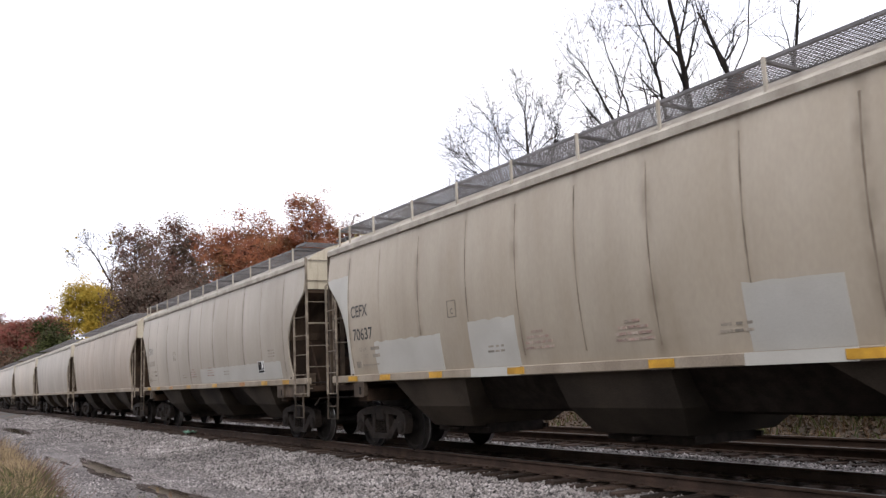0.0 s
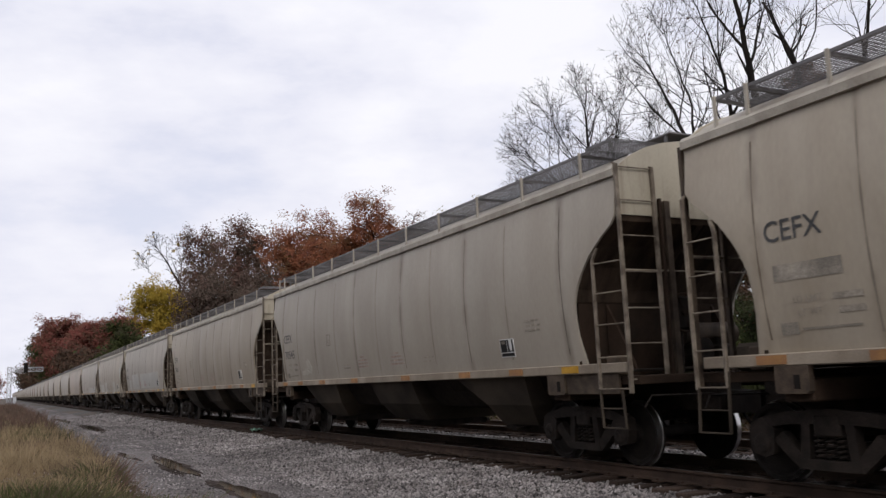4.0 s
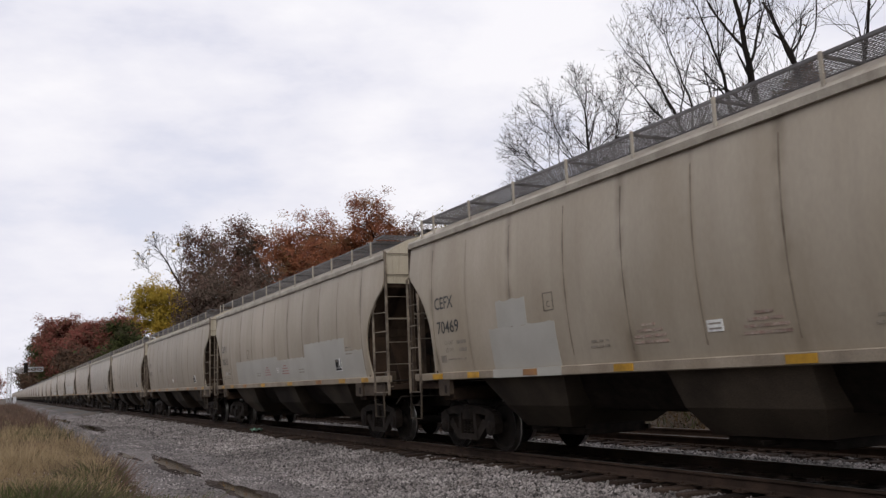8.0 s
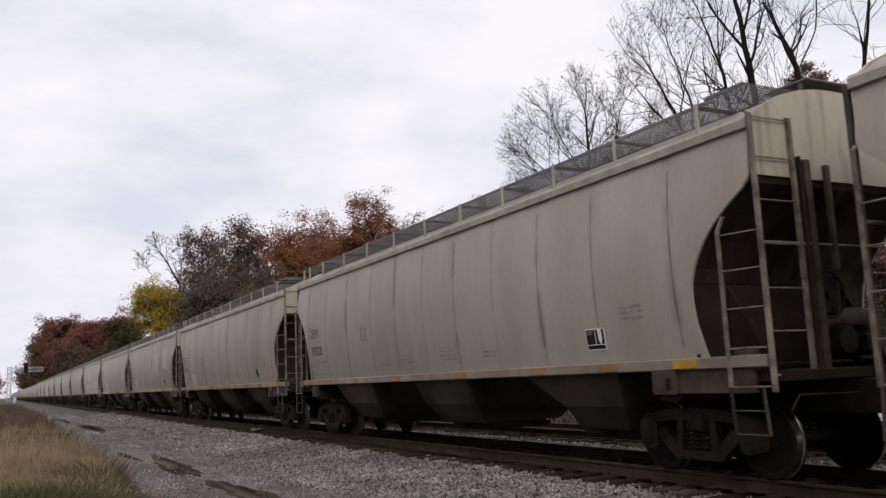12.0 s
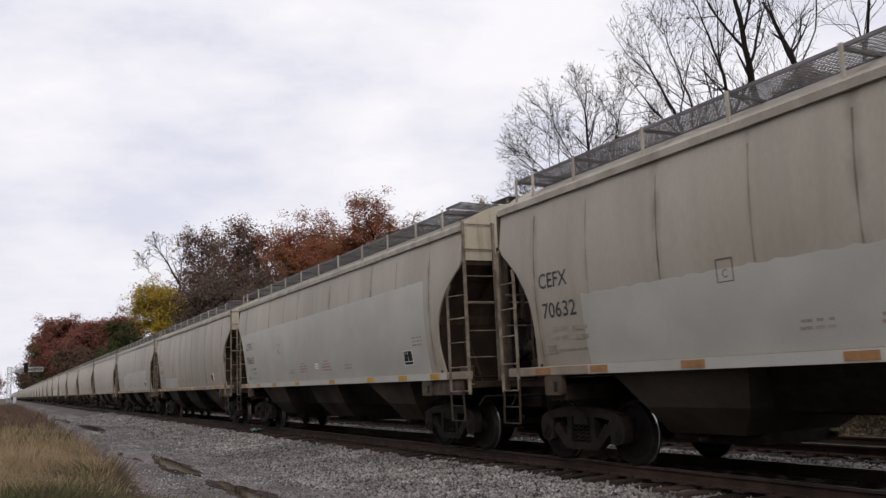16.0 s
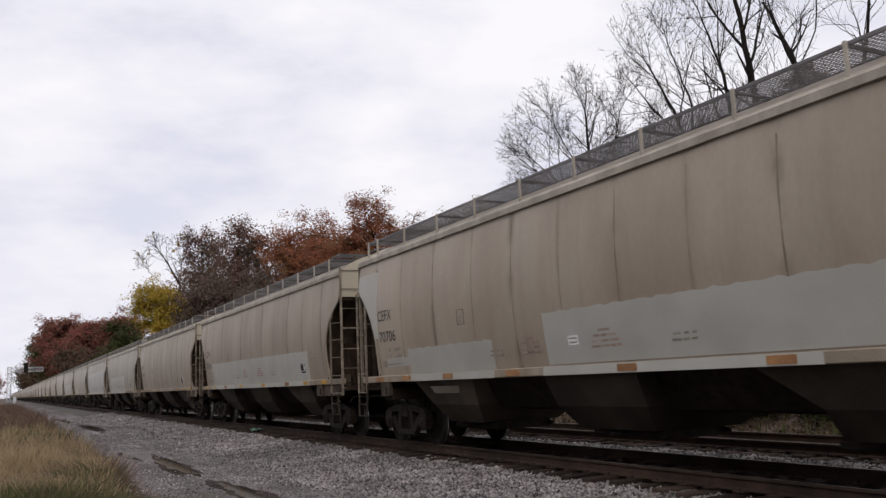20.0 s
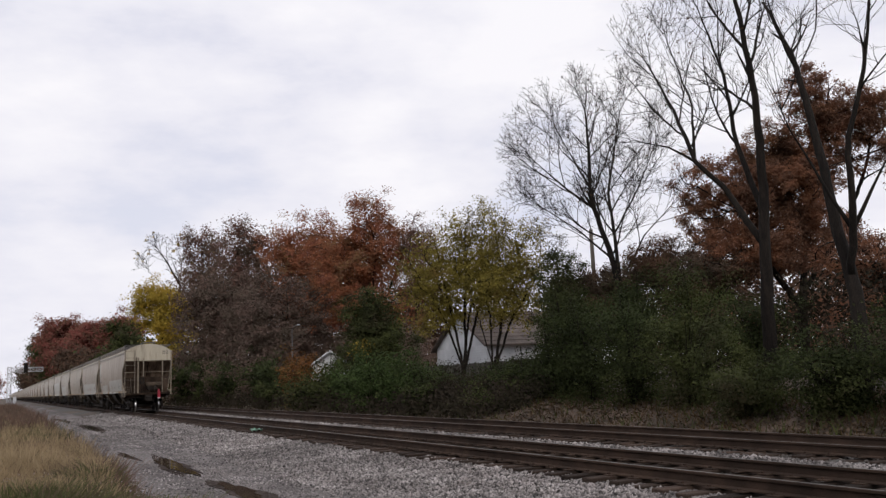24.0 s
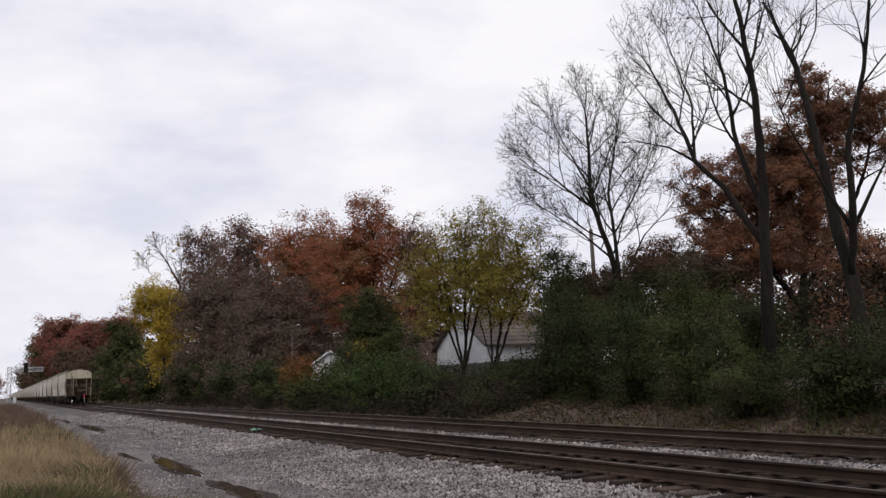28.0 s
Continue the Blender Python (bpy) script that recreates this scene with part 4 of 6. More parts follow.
# coloured trees behind the bank: label, x, y, lobes of the crown, leaves, fullness, stems
WOODS = [
    ("broad oak with rust-brown leaves behind the bare trees", -26.52, 32, [(-1.9, 8.2, 2.9, 2.5), (-3.8, 6.7, 1.6, 1.8), (1.4, 11.2, 2.3, 2.0), (-0.8, 10.2, 1.8, 1.5), (0.5, 9.0, 2.8, 2.2), (3.3, 10.5, 1.8, 1.5), (-1.0, 5.2, 4.2, 1.5), (1.6, 6.2, 2.0, 1.6), (4.6, 9.0, 1.6, 1.2), (-0.3, 7.2, 1.9, 1.3), (1.7, 12.3, 1.7, 1.2), (3.6, 11.7, 1.5, 1.1)], OAK_LEAF, 0.66, [[(0, 0.1), (0.02, 2.2), (0.54, 6.28), (1.03, 9.9)], [(0.1, 2.6), (-1.6, 5.4), (-2.4, 7.4)], [(0.2, 3.2), (2.2, 6.2), (3.2, 8.4)]]),
    ("low oak with dull rust-orange leaves", -21.0, 31, [(0.6, 3.6, 2.6, 1.1), (-0.9, 4.2, 2.2, 1.3)], OAK_LEAF, 0.35, None),
    ("low brown tree beside the utility pole", -34.6, 26, [(0.3, 4.2, 2.0, 1.5), (2.0, 4.6, 1.8, 1.3), (-1.0, 3.4, 1.5, 1.2)], BROWN_LEAF, 0.6, None),
    ("thin brown tree behind the dark shrubs", -28.6, 27, [(0.1, 4.2, 2.2, 1.4), (-1.1, 5.1, 1.7, 1.2), (2.0, 4.2, 1.6, 1.2)], BROWN_LEAF, 0.7, None),
    ("tree with thin yellow-green leaves on several stems", -44.0, 24, [(1.04, 8.5, 2.6, 2.3), (-1.41, 6.9, 2.1, 2.3), (0.25, 6.0, 2.9, 2.0), (-1.6, 4.6, 1.8, 1.6), (-0.5, 4.3, 1.3, 0.9)], LIME_LEAF, 0.34, [[(0, 0.1), (-0.05, 1.5), (-0.51, 4.1), (-1.07, 6.9)], [(0.05, 0.4), (0.41, 3.8), (1.31, 7.1)], [(0.2, 2.0), (0.25, 4.5), (0.5, 7.5)], [(-0.05, 1.2), (-0.9, 3.8), (-2.0, 6.0)], [(0.1, 0.8), (0.9, 4.0), (2.2, 7.0)]]),
    ("yellow-green tree before a white house", -41.5, 24.5, [(1.76, 7.7, 1.7, 2.3), (0.54, 6.1, 2.4, 1.9), (2.8, 6.0, 1.2, 2.2), (1.0, 4.4, 2.2, 1.4)], LIME_LEAF, 0.28, [[(0, 0.1), (0.04, 1.5), (0.04, 3.9), (-0.44, 5.8)], [(0.1, 0.3), (0.74, 3.84), (1.86, 6.7)], [(0.1, 0.5), (1.2, 3.6), (2.8, 6)], [(0, 0.6), (-0.5, 3.4), (-1.2, 5.6)]]),
    ("tall oak with brick-red leaves", -73.6, 30, [(0.69, 15.4, 2.7, 2.9), (1.13, 12.1, 4.0, 3.2), (-1.83, 11.1, 4.2, 3.2), (3.82, 12.5, 2.3, 2.6), (0.5, 7.5, 4.5, 3.5)], RUST_LEAF, 0.52, None),
    ("tall oak with rust-orange leaves", -93.9, 31, [(0.28, 16.5, 4.8, 3.4), (2.5, 13.8, 6.2, 4.0), (-2.7, 13.9, 3.9, 3.9), (0.5, 9, 6, 4.5)], RUST_LEAF, 0.52, None),
    ("low brown tree behind the white house", -83, 40, [(0.0, 8.4, 3.0, 3.0), (-2.0, 5.0, 2.6, 3.0), (2.2, 4.6, 2.6, 3.0)], BROWN_LEAF, 0.6, None),
    ("tall thinning tree with maroon leaves", -69.5, 33, [(0.7, 12.5, 2.1, 2.6), (1.1, 9.9, 2.4, 2.6)], PURPLE_LEAF, 0.3, None),
    ("tall tree with dull maroon leaves", -103.6, 26, [(-0.58, 17.5, 4.3, 3.5), (1.8, 14.6, 3.9, 4.2), (0, 10, 5, 4.5)], PURPLE_LEAF, 0.46, None),
    ("tall tree with thinning maroon leaves", -128.7, 26, [(0.4, 21.4, 4.1, 3.9), (1.2, 17.1, 4.7, 4.7), (0.8, 11.5, 6, 5.5)], PURPLE_LEAF, 0.44, None),
    ("grey-brown thicket tree in the wood", -95.2, 22, [(0.0, 8.6, 6.3, 5.5), (-1.2, 3.8, 5.0, 3.6)], THICKET_LEAF, 0.6, None),
    ("dull brown thicket tree in the wood", -77, 23, [(0.07, 7.0, 4.7, 4.2), (0.0, 3.3, 4.3, 3.0)], THICKET_LEAF, 0.6, None),
    ("bright golden-yellow tree at the wood's edge", -117.7, 19, [(-0.43, 13.4, 4.2, 3.2), (0.31, 10.4, 3.8, 3.8), (-0.37, 5.1, 2.0, 3.1)], GOLD_LEAF, 0.72, None),
    ("dark green tree in the wood", -57.8, 24, [(0, 6.1, 2.3, 1.6), (-0.7, 4.2, 2.6, 1.9), (0.8, 3.4, 2.6, 1.8), (-0.4, 2.4, 2.8, 1.6)], OLIVE_LEAF, 0.6, None),
    ("small tree with pale gold leaves among the shrubs", -57.1, 21.5, [(1.25, 2.95, 0.75, 0.75), (1.5, 3.4, 0.4, 0.5)], GOLD_LEAF, 0.1, None),
    ("dark green tree behind the shrubs", -34.0, 24, [(0.0, 5.2, 1.1, 1.8), (0.34, 3.6, 1.5, 1.8)], OLIVE_LEAF, 0.7, None),
    ("olive and dark green tree by the track", -157.5, 19, [(-0.26, 10.5, 3.8, 4.1), (-0.67, 6.0, 4.0, 4.4)], OLIVE_LEAF, 0.85, None),
    ("tall crimson tree beside the line", -217, 24, [(-2.0, 14.4, 7.2, 4.6), (1.6, 13.8, 6.1, 5.2)], CRIMSON_LEAF, 1.4, None),
    ("dull olive-brown tree below the crimson crowns", -206, 21.5, [(-1.0, 6.2, 7.0, 4.4), (5.0, 7.0, 5.0, 4.6)], BROWN_LEAF, 0.9, None),
    ("dark green tree at the crimson trees' edge", -420, 21, [(-2.0, 19.0, 8.0, 8.5), (3.0, 10.0, 9.0, 8.0)], OLIVE_LEAF, 0.9, None),
    ("tall crimson tree far along the line", -386, 24, [(-1.4, 23.7, 12.5, 8.4), (8.4, 23.5, 11.5, 7.6), (2.0, 15, 14, 8.2)], CRIMSON_LEAF, 1.4, None),
    ("dull brown tree far along the line", -300, 22, [(0, 11, 8, 6), (5, 9, 7, 6)], BROWN_LEAF, 0.9, None),
    ("tall dark green tree far along the line", -557, 20, [(0.5, 29.0, 8.7, 11.0), (3.8, 18, 9, 11)], DARK_LEAF, 0.9, None),
    ("olive tree far along the line", -640, 22, [(-4, 14, 9, 8)], OLIVE_LEAF, 0.9, None),
    ("dull olive-brown tree far along the line", -470, 18, [(-5, 10, 7, 6)], BROWN_LEAF, 0.9, None),
    ("far crimson tree on the camera's side of the line", -620, -7, [(0, 9, 8, 8)], CRIMSON_LEAF, 0.9, None),
    ("far crimson tree on the camera's side of the line", -500, -14, [(0, 11, 9, 9)], CRIMSON_LEAF, 0.9, None),
]
for k, (label, x, y, lobes, leaf, full, stems) in enumerate(WOODS):
    tree(label, x, y, lobes, 201 + 3 * k, leaf, full * (2.0 if x > -200 else 3.0), stems, clump=5.6 if x > -200 else 4.6, leaf_px=1.85 if x > -200 else 1.6, goals=(1 if x > -200 else 2) * int(min(1700, max(260, sum(math.pi * w * h for _, _, w, h in lobes) / (math.hypot(x, y) / 1430.0) ** 2 / 32))), tip=0.013 if leaf is LIME_LEAF else 0.016)


def undergrowth(label, n, size, x0, x1, y0, y1, top, leaf, seed):
    """A thicket too dense to tell its plants apart."""
    r = np.random.default_rng(seed)
    x, y = r.uniform(x0, x1, n // 40), r.uniform(y0, y1, n // 40)
    z = np.interp(y, PROFILE_Y, PROFILE_Z) + r.random(n // 40) ** 0.8 * top * (0.75 + 0.25 * np.sin(x * 0.4 + seed) * np.sin(x * 0.17))
    tagged(new("undergrowth", leaf_mesh("undergrowth", np.stack([x, y, z], -1), n, size, size * 4.5, leaf, seed)), label, "undergrowth", kind="stuff")


undergrowth("dense dark brown thicket behind the houses", 46000, 0.2, -150, -30, 50, 62, 7.5, BROWN_LEAF, 61)
undergrowth("dense rust-brown thicket behind the bare trees", 12000, 0.11, -40, -15, 33, 40, 3.9, OAK_LEAF, 62)
undergrowth("dense brown thicket under the wood", 26000, 0.16, -135, -66, 27, 33, 7.5, THICKET_LEAF, 63)
# these low thickets carry their shade in the leaf colour
undergrowth("dense brown thicket under the oak, its leaves coloured as in shade", 24000, 0.09, -30, -6, 26, 31, 4.4, GLOOM, 66)
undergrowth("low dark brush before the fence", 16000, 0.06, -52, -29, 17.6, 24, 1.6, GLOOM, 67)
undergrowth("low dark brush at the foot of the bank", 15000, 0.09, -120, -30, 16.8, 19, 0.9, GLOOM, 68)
# added out of view: keeps low sky light off the train's near side
undergrowth("dense wood behind the grass on the near side of the road", 16000, 0.55, -115, 14, -20, -13, 10.5, OLIVE_LEAF, 65)
undergrowth("dense thicket along the far line", 14000, 0.5, -420, -135, 20, 30, 9.0, OLIVE_LEAF, 64)


def shrub(label, x, y, height, width, seed, leaf, n, size=0.10, group="shrubs on the bank", name="shrub"):
    """Many stems from one foot, thick with leaves to the ground."""
    t = thing(name, label, "shrub", (x, y, ground_height(y)), group)
    r = random.Random(seed)
    s, tips = Shape(), []
    for k in range(18):
        a, lean = r.uniform(0, 6.28), r.uniform(0.05, 1.0) ** 0.7
        top = Vector((math.cos(a) * lean * width / 2, math.sin(a) * lean * width / 2, height * (1.0 - 0.5 * lean * lean) * r.uniform(0.7, 1.0)))
        mid = top * 0.5 + Vector((-top.x * 0.2, -top.y * 0.2, height * 0.08))
        s.tube([(0, 0, -0.2), mid * 0.5, mid, top], [0.045, 0.035, 0.022, 0.008], 4)
        for q in range(12):
            u = r.uniform(0.1, 1.0)
            c = mid.lerp(top, u) if q % 2 else (mid * u)
            tips.append(c + Vector((r.gauss(0, 0.11) * width, r.gauss(0, 0.11) * width, r.gauss(0, 0.06) * height)))
    part("rootstock", s, BARK, t)
    part("foliage", leaf_mesh("foliage", tips, n, size, 0.12 + 0.025 * height, leaf, seed), None, t)


rs = random.Random(77)
SHRUBS = [(-8.5, 18.8, 3.2, 4.2, DARK_LEAF), (-11.5, 19.0, 3.6, 3.8, DARK_LEAF), (-14.5, 18.6, 2.3, 3.6, DARK_LEAF), (-17.3, 18.4, 1.7, 3.2, OLIVE_LEAF), (-20.4, 19.2, 3.6, 3.6, OLIVE_LEAF),
          (-23.4, 19.4, 4.4, 4.4, DARK_LEAF), (-26.2, 19.8, 5.0, 4.0, DARK_LEAF), (-28.2, 20.2, 4.7, 2.6, DARK_LEAF), (-31.4, 18.2, 1.2, 2.6, OLIVE_LEAF),
          (-12.5, 22.5, 3.2, 4.4, DARK_LEAF), (-16.5, 23.5, 2.2, 3.8, BRUSH), (-21.5, 23.5, 3.2, 4.4, DARK_LEAF), (-25.0, 24, 5.0, 5, OLIVE_LEAF), (-29.0, 24.5, 5.4, 4, DARK_LEAF), (-8.0, 23, 3.2, 4.5, DARK_LEAF),
          (-36.8, 18.0, 2.3, 3.6, DARK_LEAF), (-38.8, 18.4, 3.0, 3.2, GREEN_LEAF), (-41.0, 18.2, 3.3, 3.2, GREEN_LEAF), (-43.6, 18.0, 3.5, 3.8, GREEN_LEAF), (-46.8, 18.0, 3.2, 3.4, GREEN_LEAF), (-49.6, 18.0, 3.3, 3.2, OLIVE_LEAF), (-52.4, 18.2, 3.0, 2.8, OLIVE_LEAF), (-29.8, 20.4, 3.3, 2.6, DARK_LEAF), (-31.6, 20.2, 2.5, 2.6, DARK_LEAF), (-33.6, 20.0, 1.9, 2.6, DARK_LEAF), (-35.2, 18.6, 1.5, 2.6, GLOOM),
          (-57.8, 18.3, 4.3, 3.2, ORANGE_LEAF), (-55.0, 17.6, 2.7, 3.8, OLIVE_LEAF), (-62, 18.4, 3.0, 5, DARK_LEAF), (-67, 19, 4.6, 5, DARK_LEAF), (-72, 19, 4.6, 5.4, THICKET_LEAF), (-78, 19, 5.0, 5.5, DARK_LEAF),
          (-84, 19, 5.0, 6, THICKET_LEAF), (-91, 19, 5.5, 6, DARK_LEAF), (-98, 18.6, 5.5, 6, DARK_LEAF), (-105, 19, 6, 6, BROWN_LEAF), (-126, 18.5, 6, 7, DARK_LEAF), (-136, 18.5, 6.5, 7, BROWN_LEAF), (-147, 18.5, 7, 8, DARK_LEAF),
          (-168, 18.5, 7, 9, DARK_LEAF), (-182, 18.5, 7, 9, BROWN_LEAF), (-200, 18, 7, 10, DARK_LEAF), (-220, 18, 7, 10, OLIVE_LEAF), (-245, 18, 8, 12, BROWN_LEAF), (-275, 18, 9, 14, DARK_LEAF), (-310, 18, 9, 16, BROWN_LEAF)]
TONE = {GLOOM.name: "dark brown", BRUSH.name: "dead brown and olive", DARK_LEAF.name: "dark green", GREEN_LEAF.name: "deep green", OLIVE_LEAF.name: "olive green", LIME_LEAF.name: "yellow-green", ORANGE_LEAF.name: "orange and gold", BROWN_LEAF.name: "brown", THICKET_LEAF.name: "grey-brown"}
for k, (x, y, height, width, leaf) in enumerate(SHRUBS):
    px = math.hypot(x, y) / 1430.0
    shrub("thick " + TONE[leaf.name] + " shrub on the railway bank", x, y, height, width, 400 + k, leaf, int(min(16000, 2.3 * width * height / px ** 2 / 4)), max(0.04, 1.95 * px))


# ---- houses, fence, pole, lamp and signals ----
def house(x, y, turn, length, depth, eave, ridge, label, trim):
    """A white house with a low gable roof."""
    t = thing("house", label, "house", (x, y, ground_height(y) - 0.1), "houses behind the trees")
    t.rotation_euler = (0, 0, radians(turn))
    rings = []
    for k in range(int(eave / 0.16)):
        for z, o in ((k * 0.16, 0.025), (k * 0.16 + 0.15, 0.0)):
            rings.append([(-length / 2 - o, -depth / 2 - o, z), (length / 2 + o, -depth / 2 - o, z), (length / 2 + o, depth / 2 + o, z), (-length / 2 - o, depth / 2 + o, z)])
    part("wall", Shape().loft(rings), SIDING, t, "white lapped siding")
    for e in (-1, 1):
        part("gable", Shape().loft([[(e * (length / 2 - q), -depth / 2, eave - 0.2), (e * (length / 2 - q), depth / 2, eave - 0.2), (e * (length / 2 - q), depth / 2, eave), (e * (length / 2 - q), 0, ridge), (e * (length / 2 - q), -depth / 2, eave)] for q in (0.0, 0.2)]), SIDING, t)
    o, run = min(0.4, depth * 0.06), depth / 2
    slope = (ridge - eave) / run
    for e in (-1, 1):
        n, top, low = 9, [], []
        for k in range(n):
            for q, lift in ((k / n, 0.14), ((k + 1) / n, 0.105)):
                y, z = e * (run + o) * (1 - q), eave - o * slope + q * (ridge - eave + o * slope)
                top.append((y, z + lift))
                low.append((y, z))
        outline = top + low[::-1]
        part("roof_slope", Shape().loft([[(x, y, z) for y, z in outline] for x in (-length / 2 - 0.3, length / 2 + 0.3)]), SHINGLE, t, "brown-grey shingled roof slope")
    for e in (-1, 1):
        for f in (-1, 1):
            fascia = Shape()
            fascia.tube([(e * (length / 2 + 0.31), f * (run + o), eave - o * slope + 0.05), (e * (length / 2 + 0.31), 0, ridge + 0.05)], 0.07, 4)
            part("fascia", fascia, trim, t)
    return t


house(-51.2, 33.0, 85, 10.0, 8.6, 2.3, 4.6, "white sided house with a brown-grey shingled roof", SHINGLE)
house(-63.5, 22.8, 160, 3.0, 2.7, 2.15, 3.1, "small white gabled shed among the shrubs", SIDING)
fence = thing("fence", "weathered grey board fence behind the shrubs", "fence", (-62, 26.8, ground_height(26.8)))
board = mesh_of("board", Shape().box(-0.07, 0.07, -0.011, 0.011, 0.05, 1.25), FENCEWOOD)
post = mesh_of("post", Shape().box(-0.05, 0.05, 0.02, 0.12, -0.3, 1.32, bevel=0.01), FENCEWOOD)
for k in range(150):
    part("board", board, None, fence, at=(k * 0.16, 0, rs.uniform(-0.03, 0.03)))
for k in range(11):
    part("post", post, None, fence, at=(k * 2.4, 0, 0))
for z in (0.3, 1.0):
    part("fence_rail", Shape().box(0, 24, 0.012, 0.05, z, z + 0.09), FENCEWOOD, fence)

pole = thing("utility_pole", "weathered wooden utility pole behind the trees", "utility pole", (-44, 34, ground_height(34)))
part("shaft", Shape().tube([(0, 0, -0.5), (0, 0, 4), (0, 0, 9.3)], [0.17, 0.15, 0.12], 10), POLEWOOD, pole, smooth=True)
part("insulator", Shape().tube([(0.0, 0, 9.3), (0.0, 0, 9.42)], [0.05, 0.03], 8), GRATE, pole)
part("cable", Shape().tube([(0.1, 0, 8.6), (8, -1, 8.35), (16, -2, 8.3), (24, -3, 8.45), (34, -4, 8.8)], 0.02, 4), BLACK, pole, "slack black cable")

lamp = thing("street_lamp", "slim street lamp with a short arm before the trees", "street lamp", (-66.9, 20.8, ground_height(20.8)))
part("lamp_post", Shape().tube([(0, 0, -0.2), (0, 0, 3), (0, 0, 5.3)], [0.05, 0.04, 0.03], 8), GRATE, lamp)
part("lamp_arm", Shape().tube([(0, 0, 5.25), (0.06, 0.14, 5.6), (0.2, 0.45, 5.72)], 0.02, 6), GRATE, lamp)
part("lamp_head", Shape().box(0.12, 0.3, 0.34, 0.62, 5.66, 5.76, bevel=0.04), ALU, lamp)


def lattice(s, a, b, w, bays, bar=0.05):
    """A square lattice beam from a to b."""
    a, b = Vector(a), Vector(b)
    d = (b - a).normalized()
    u = d.cross(Vector((1, 0, 0)) if abs(d.x) < 0.9 else Vector((0, 1, 0))).normalized()
    v = d.cross(u)
    corners = [(u * i + v * j) * w / 2 for i, j in ((1, 1), (-1, 1), (-1, -1), (1, -1))]
    for c in corners:
        s.tube([a + c, b + c], bar, 4)
    for k in range(bays):
        p, q = a.lerp(b, k / bays), a.lerp(b, (k + 1) / bays)
        for i in range(4):
            s.tube([p + corners[i], q + corners[(i + 1) % 4]], bar * 0.7, 3)
            s.tube([q + corners[i], q + corners[(i + 1) % 4]], bar * 0.7, 3)
    return s


gantry = thing("signal_bridge", "grey lattice cantilever signal bridge over the tracks", "railway signal", (-272, 1.7, -0.4))
part("mast", lattice(Shape(), (0, 0, 0), (0, 0, 10.3), 1.0, 6, 0.11), GALV, gantry)
part("arm", lattice(Shape(), (0, 0.3, 9.5), (0, 8.6, 9.5), 1.15, 5, 0.1), GALV, gantry)
part("walkway", Shape().box(-0.9, 0.9, 5.2, 8.6, 8.86, 8.93), GRATE, gantry)
part("footing", Shape().box(-0.8, 0.8, -0.8, 0.8, -0.2, 0.35, bevel=0.05), STONES, gantry)
head = part("signal_head", Shape().box(0.62, 0.86, 3.6, 4.65, 8.6, 11.4, bevel=0.08), BLACK, gantry, "black signal head")
for z in (9.45, 10.7):
    part("signal_hood", Shape().tube([(0.84, 4.12, z), (1.3, 4.12, z - 0.03)], 0.34, 12), BLACK, head)
part("head_bracket", Shape().box(-0.6, 0.63, 4.04, 4.2, 9.42, 9.58), GALV, gantry)
cabinet = thing("relay_cabinet", "grey metal relay cabinet at the foot of the signal", "cabinet", (-268, 3.2, -0.45))
part("case", Shape().box(-0.5, 0.5, -0.4, 0.4, 0.1, 2.0, bevel=0.03), ALU, cabinet)
part("plinth", Shape().box(-0.45, 0.45, -0.35, 0.35, -0.1, 0.12), STONES, cabinet)


# ---- hopper cars ----
HALF_Z, HALF_Y = [1.40, 1.55, 1.75, 2.0, 2.3, 2.6, 2.9, 3.2, 3.5, 3.8, 4.12], [1.468, 1.496, 1.530, 1.564, 1.593, 1.610, 1.614, 1.603, 1.580, 1.548, 1.506]
EDGE_Z, EDGE_X = [1.40, 1.65, 1.9, 2.2, 2.4, 2.55, 2.72, 2.86, 3.0, 3.13, 3.28, 3.42], [0.82, 0.86, 0.90, 0.905, 0.875, 0.82, 0.73, 0.63, 0.515, 0.375, 0.195, 0.0]
B = CAR_BODY


def side_y(x, z):
    """The outer face of the near side, a little pillowed between the seams."""
    k = [0.0] + SEAMS + [B]
    i = max(j for j in range(len(k) - 1) if k[j] <= min(max(x, 0), B - 0.001))
    f = (x - k[i]) / (k[i + 1] - k[i])
    return -(float(np.interp(z, HALF_Z, HALF_Y)) + 0.011 * abs(math.sin(math.pi * f)) ** 0.7)


REAR = 1.15


def edge_x(z):
    return float(np.interp(z, EDGE_Z, EDGE_X))


